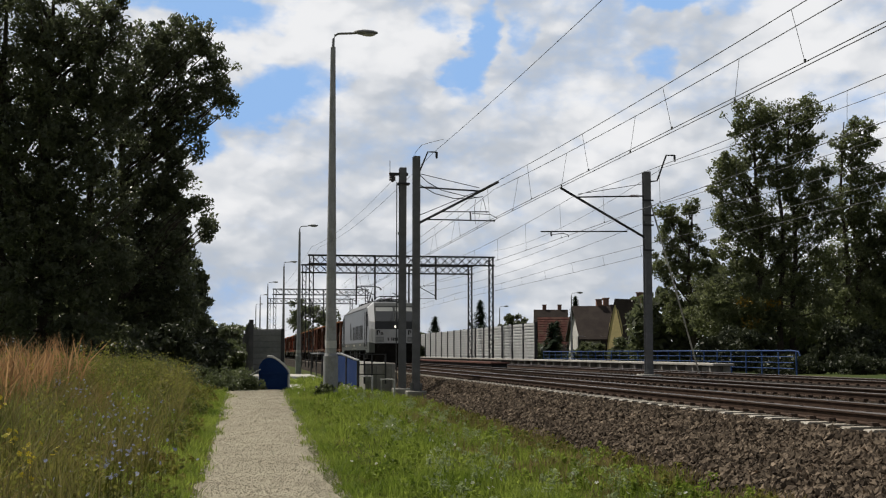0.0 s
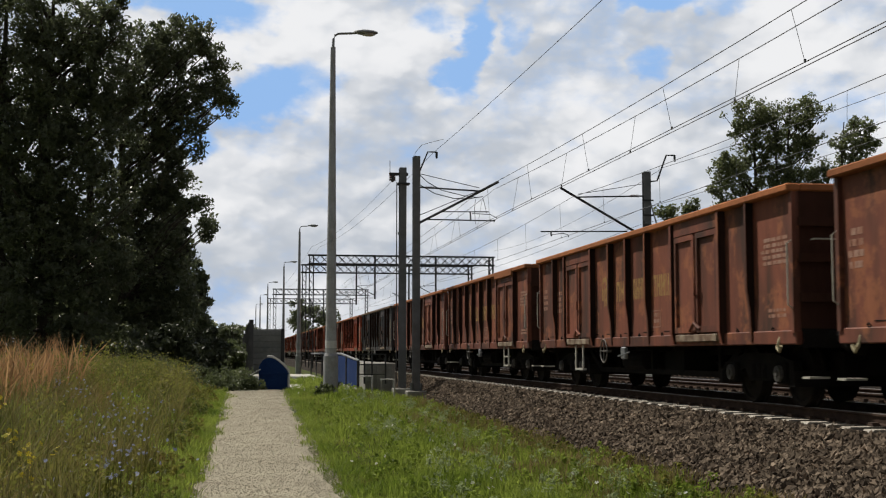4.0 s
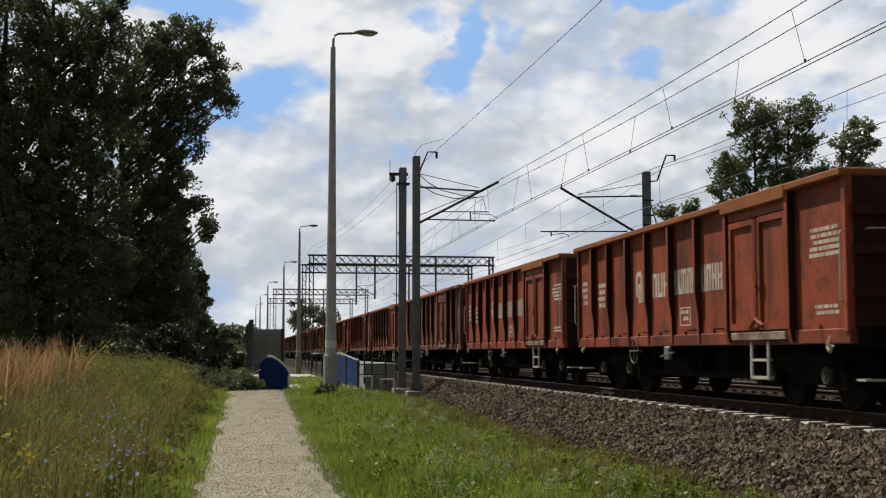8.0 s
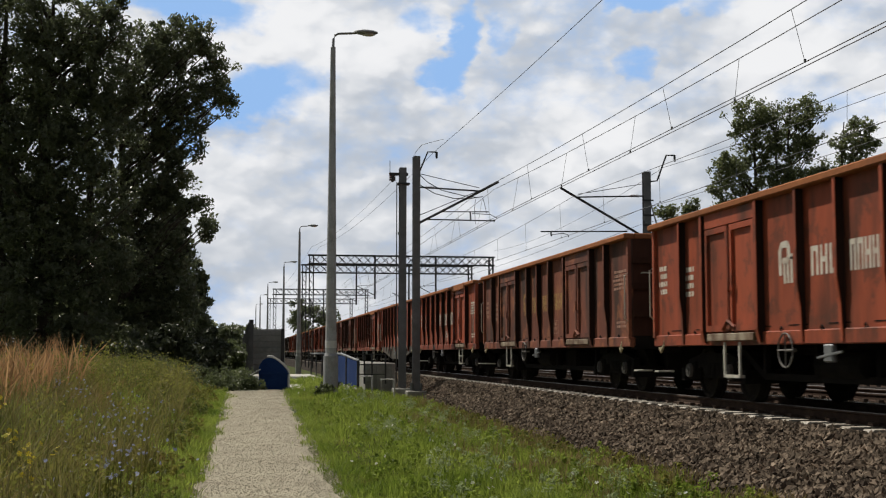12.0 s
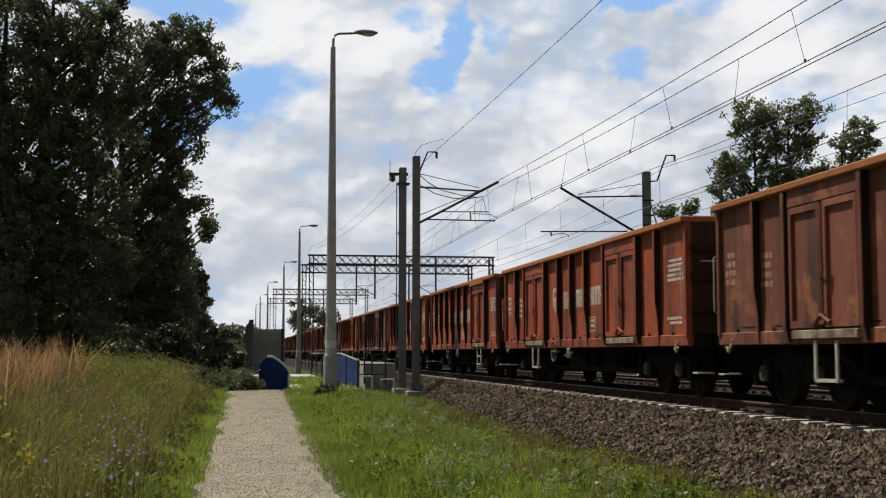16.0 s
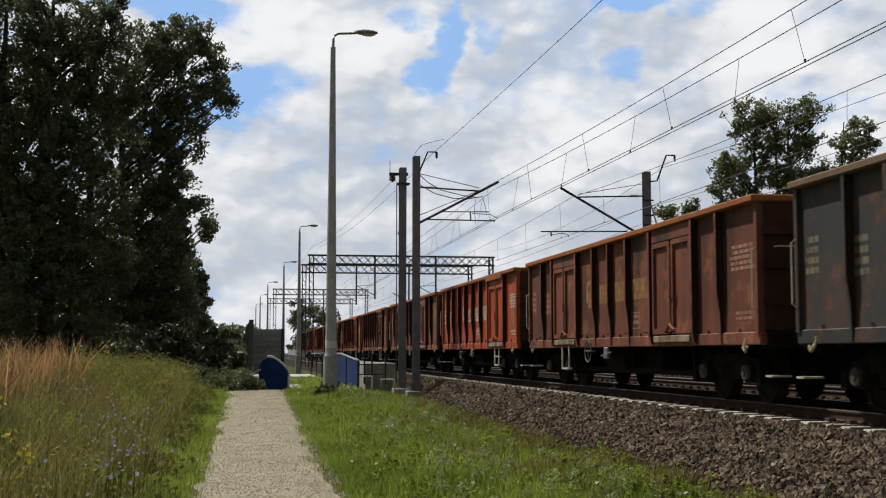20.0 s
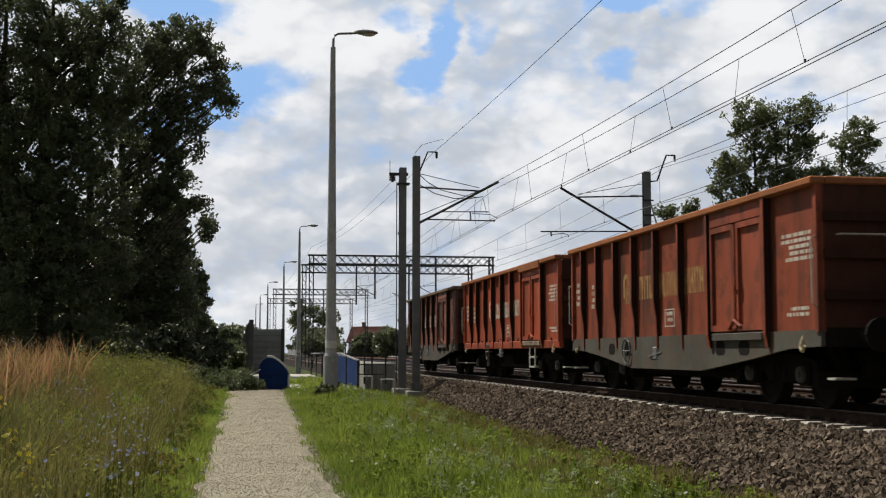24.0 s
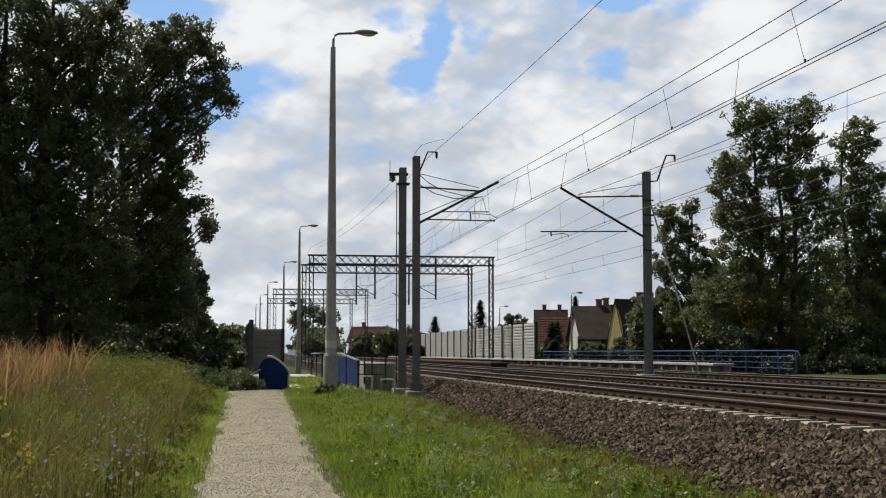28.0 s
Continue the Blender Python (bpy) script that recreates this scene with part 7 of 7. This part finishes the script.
        tube(bm, [(0, Y(0.06), 2.30), (0, Y(-0.01), 2.30)], 0.07, 0.07, 16)
        part("headlight", bm, M["lamp_glow"] if e == 0 else M["lamp_glass"], t, "lit round top headlight")
        for s in (-1, 1):
            bm = B()
            tube(bm, [(s * 0.3, Y(0.08), 2.60), (s * 0.2, Y(0.42), 2.95)], 0.012, 0.012, 4)
            tube(bm, [(s * 0.24, Y(0.25), 2.78), (s * 0.14, Y(0.62), 3.15)], 0.014, 0.014, 4)
            part("wiper", bm, M["black"], t)
        bm = B()
        y0, y1 = sorted((Y(0.06), Y(0.5)))
        box(bm, -1.2, 1.2, y0, y1, 0.80, 1.34)
        ya, yb = sorted((Y(0.02), Y(0.12)))
        slab(bm, [(-1.2, 0.8), (1.2, 0.8), (1.1, 0.2), (-1.1, 0.2)], ya, yb, "y")
        part("buffer_beam", bm, M["frame_black"], t)
        for x in (-0.875, 0.875):
            piece("buffer", BUFFER, t, Matrix.Translation((x, Y(0.1), 1.04)) @ (Matrix.Rotation(math.pi, 4, "Z") if e else Matrix.Identity(4)))
        bm = B()
        y0 = Y(0.0)
        tube(bm, [(0, y0, 1.0), (0, Y(-0.4), 0.95), (0, Y(-0.5), 0.8)], 0.05, 0.04, 8)
        part("coupling_hook", bm, M["frame_black"], t)
        bm = B()
        tube(bm, [(0.35, Y(1.6), 3.68), (0.35, Y(1.6), 3.86)], 0.07, 0.05, 10)
        part("horn", bm, M["black"], t)
    # large side lettering as plain bars
    for s in (-1, 1):
        x = -1.4935 if s < 0 else 1.4965
        bm = B()
        y = 4.15
        for n, w in ((5, 0.46), (1, 0.0), (5, 0.46), (1, 0.22), (3, 0.46)):
            if n == 5 or n == 3:
                glyph_bars(bm, y, y + n * w, 1.58, 2.46, n, x, 0, n + int(y * 10))
                y += n * w + 0.12
            elif w:
                box(bm, x - 0.003, x, y, y + 0.2, 1.98, 2.08)
                y += 0.3
            else:
                y += 0.18
        part("lettering", bm, M["black"], t, "large black lettering as plain bars")
        bm = B()
        emblem(bm, 11.9, 1.72, 0.95, x)
        part("emblem", bm, M["black"], t, "black emblem of plain shapes")
        bm = B()
        text_rows(bm, 9.3, 10.9, 1.28, 1, 0.16, x, 3)
        text_rows(bm, 5.3, 6.4, 1.32, 2, 0.06, x, 4)
        text_rows(bm, 16.2, 16.9, 1.33, 3, 0.05, x, 14)
        text_rows(bm, 13.7, 14.5, 1.33, 2, 0.07, x, 15)
        text_rows(bm, 15.2, 16.2, 1.3, 2, 0.07, x, 5)
        for k in range(10):
            box(bm, x - 0.003, x, 8.0 + 0.33 * k, 8.05 + 0.33 * k, 1.0, 1.09)
        part("data_marking", bm, M["mark_white"], t, "small white data markings as plain bars")
        for y in (3.2, 5.0, 8.4, 10.9, 13.6, 16.6, 18.6):
            bm = B()
            box(bm, x - 0.004, x, y, y + 0.22, 1.12, 1.32)
            part("vent_hatch", bm, M["black"], t, "small black hatch")
    bm = B()
    box(bm, -1.4, 1.4, 0.6, L - 0.6, 0.85, 1.1)
    box(bm, -1.25, 1.25, 7.4, 12.5, 0.35, 0.86, 0.05)
    for y in (7.0, 8.2, 11.6, 12.9):
        box(bm, -1.4, -1.1, y, y + 0.5, 0.45, 0.9, 0.03)
        box(bm, 1.1, 1.4, y, y + 0.5, 0.45, 0.9, 0.03)
    part("equipment_box", bm, M["frame_black"], t)
    for s in (-1, 1):
        for a, b in ((6.8, 7.15), (9.0, 9.5), (10.4, 10.7), (13.0, 13.5)):
            bm = B()
            box(bm, s * 1.36, s * 1.42, a, b, 0.5, 0.86, 0.02)
            part("junction_box", bm, M["dark_steel"], t, "grey underfloor junction box")
    bigw = wheelset_mesh(0.62)
    for y in (4.3, L - 4.3):
        bg = piece("bogie", BOGIE, t, Matrix.Translation((0, y, 0.08)) @ Matrix.Diagonal((1.12, 1.45, 1.1, 1)))
        for dy in (-0.9, 0.9):
            piece("wheelset", bigw, bg, Matrix.Translation((0, dy, 0.49)) @ Matrix.Diagonal((0.9, 0.69, 0.909, 1)))
    # pantographs: the rear one raised
    def panto(y0, up, sgn):
        f = B()
        zr = 3.84 if up else 3.72
        for x in (-0.55, 0.55):
            bar(f, (x, y0 - 0.9, zr + 0.28), (x, y0 + 0.9, zr + 0.28), 0.06)
            for y in (y0 - 0.8, y0 + 0.8):
                tube(f, [(x, y, zr), (x, y, zr + 0.26)], 0.06, 0.05, 8)
        for y in (y0 - 0.9, y0 + 0.9):
            bar(f, (-0.55, y, zr + 0.28), (0.55, y, zr + 0.28), 0.06)
        pf = part("pantograph_frame", f, M["black"], t)
        a = B()
        zk, zh = (zr + 0.85, 5.40) if up else (zr + 0.36, zr + 0.46)
        yk = y0 + sgn * (1.35 if up else 1.1)
        yh = y0 + sgn * (0.0 if up else -0.7)
        tube(a, [(0, y0 - sgn * 0.4, zr + 0.3), (0, yk, zk)], 0.06, 0.05, 8)
        for x in (-0.3, 0.3):
            tube(a, [(0, yk, zk), (x, yh, zh - 0.06)], 0.03, 0.022, 6)
        tube(a, [(0.12, y0 + sgn * 0.1, zr + 0.3), (0.1, yk + sgn * 0.2, zk - 0.06)], 0.02, 0.02, 6)
        part("pantograph_arm", a, M["black"], pf)
        h = B()
        for dy in (-0.22, 0.22):
            tube(h, [(-0.9, yh + dy, zh - 0.24), (-0.78, yh + dy, zh - 0.07), (-0.55, yh + dy, zh), (0.55, yh + dy, zh), (0.78, yh + dy, zh - 0.07), (0.9, yh + dy, zh - 0.24)], 0.022, 0.022, 6)
        for x in (-0.5, 0.5):
            bar(h, (x, yh - 0.24, zh - 0.04), (x, yh + 0.24, zh - 0.04), 0.04)
        part("collector_head", h, M["black"], pf)
    panto(15.3, True, -1)
    panto(3.9, False, 1)
    bm = B()
    for y, dx in ((6.2, 0.5), (8.0, -0.5), (9.4, 0.4), (11.0, -0.4), (16.4, 0.5)):
        box(bm, dx - 0.3, dx + 0.3, y - 0.4, y + 0.4, zr + 0.02, zr + 0.22, 0.03)
        tube(bm, [(dx, y, zr + 0.2), (dx, y, zr + 0.42)], 0.05, 0.04, 8)
    tube(bm, [(0, 5, zr + 0.4), (0, 13.5, zr + 0.4)], 0.02, 0.02, 6)
    part("roof_equipment", bm, M["black"], t)
    return t


loco = locomotive()
loco.matrix_basis = pose(TRACKS[0], 71.9, 0)
MOVING.append((loco, 71.9))


# ---- many small pieces ----
def sleepers():
    for i, t in enumerate(TRACK_THINGS):
        near = (8, 98) if i == 0 else (14, 104) if i == 1 else (20, 60)
        bm = B()
        y = near[0]
        while y < near[1]:
            piece("sleeper", SLEEPER, t, Matrix.Translation((0, y, -0.04 if i else 0)))
            y += 0.6
        far = B()
        y = -60.0
        while y < 420:
            if not near[0] - 0.3 < y < near[1]:
                box(far, -1.3, 1.3, y - 0.12, y + 0.12, -0.36, -0.208 if i else -0.168)
            y += 0.6
        tagged(part("far_sleeper_row", far, M["sleeper"], t), kind="stuff")
        clips = B()
        y = near[0]
        while y < near[1] and y < 60:
            for s in (-0.753, 0.753):
                for d in (-0.12, 0.12):
                    box(clips, s + d - 0.05, s + d + 0.05, y - 0.06, y + 0.06, -0.165, -0.115)
            y += 0.6
        tagged(part("rail_fastening", clips, M["clip"], t), kind="stuff")
        bm.free()


sleepers()


def lineside_cabinet():
    t = thing("lineside_cabinet", "small white lineside cabinet between tracks", "cabinet", at=(15.6, 26.0, -0.3))
    bm = B()
    box(bm, -0.3, 0.3, -0.35, 0.35, 0.0, 0.42, 0.02)
    part("body", bm, M["white_wall"], t)
    bm = B()
    box(bm, -0.33, 0.33, -0.38, 0.38, 0.42, 0.46, 0.01)
    part("lid", bm, M["pale_concrete"], t)


lineside_cabinet()


def motions():
    """The train rolls past towards -y at a steady speed; the clouds drift."""
    for ob, y in MOVING:
        walk(ob, [(k * 4.0, pose(TRACKS[0], y - SPEED * k * 4.0, 0)) for k in range(8)])
    walk(clouds, [(k * 7.0, pose(0, 0, EYE.z, 0, 0, 2.2 * k / 4)) for k in range(5)])


motions()
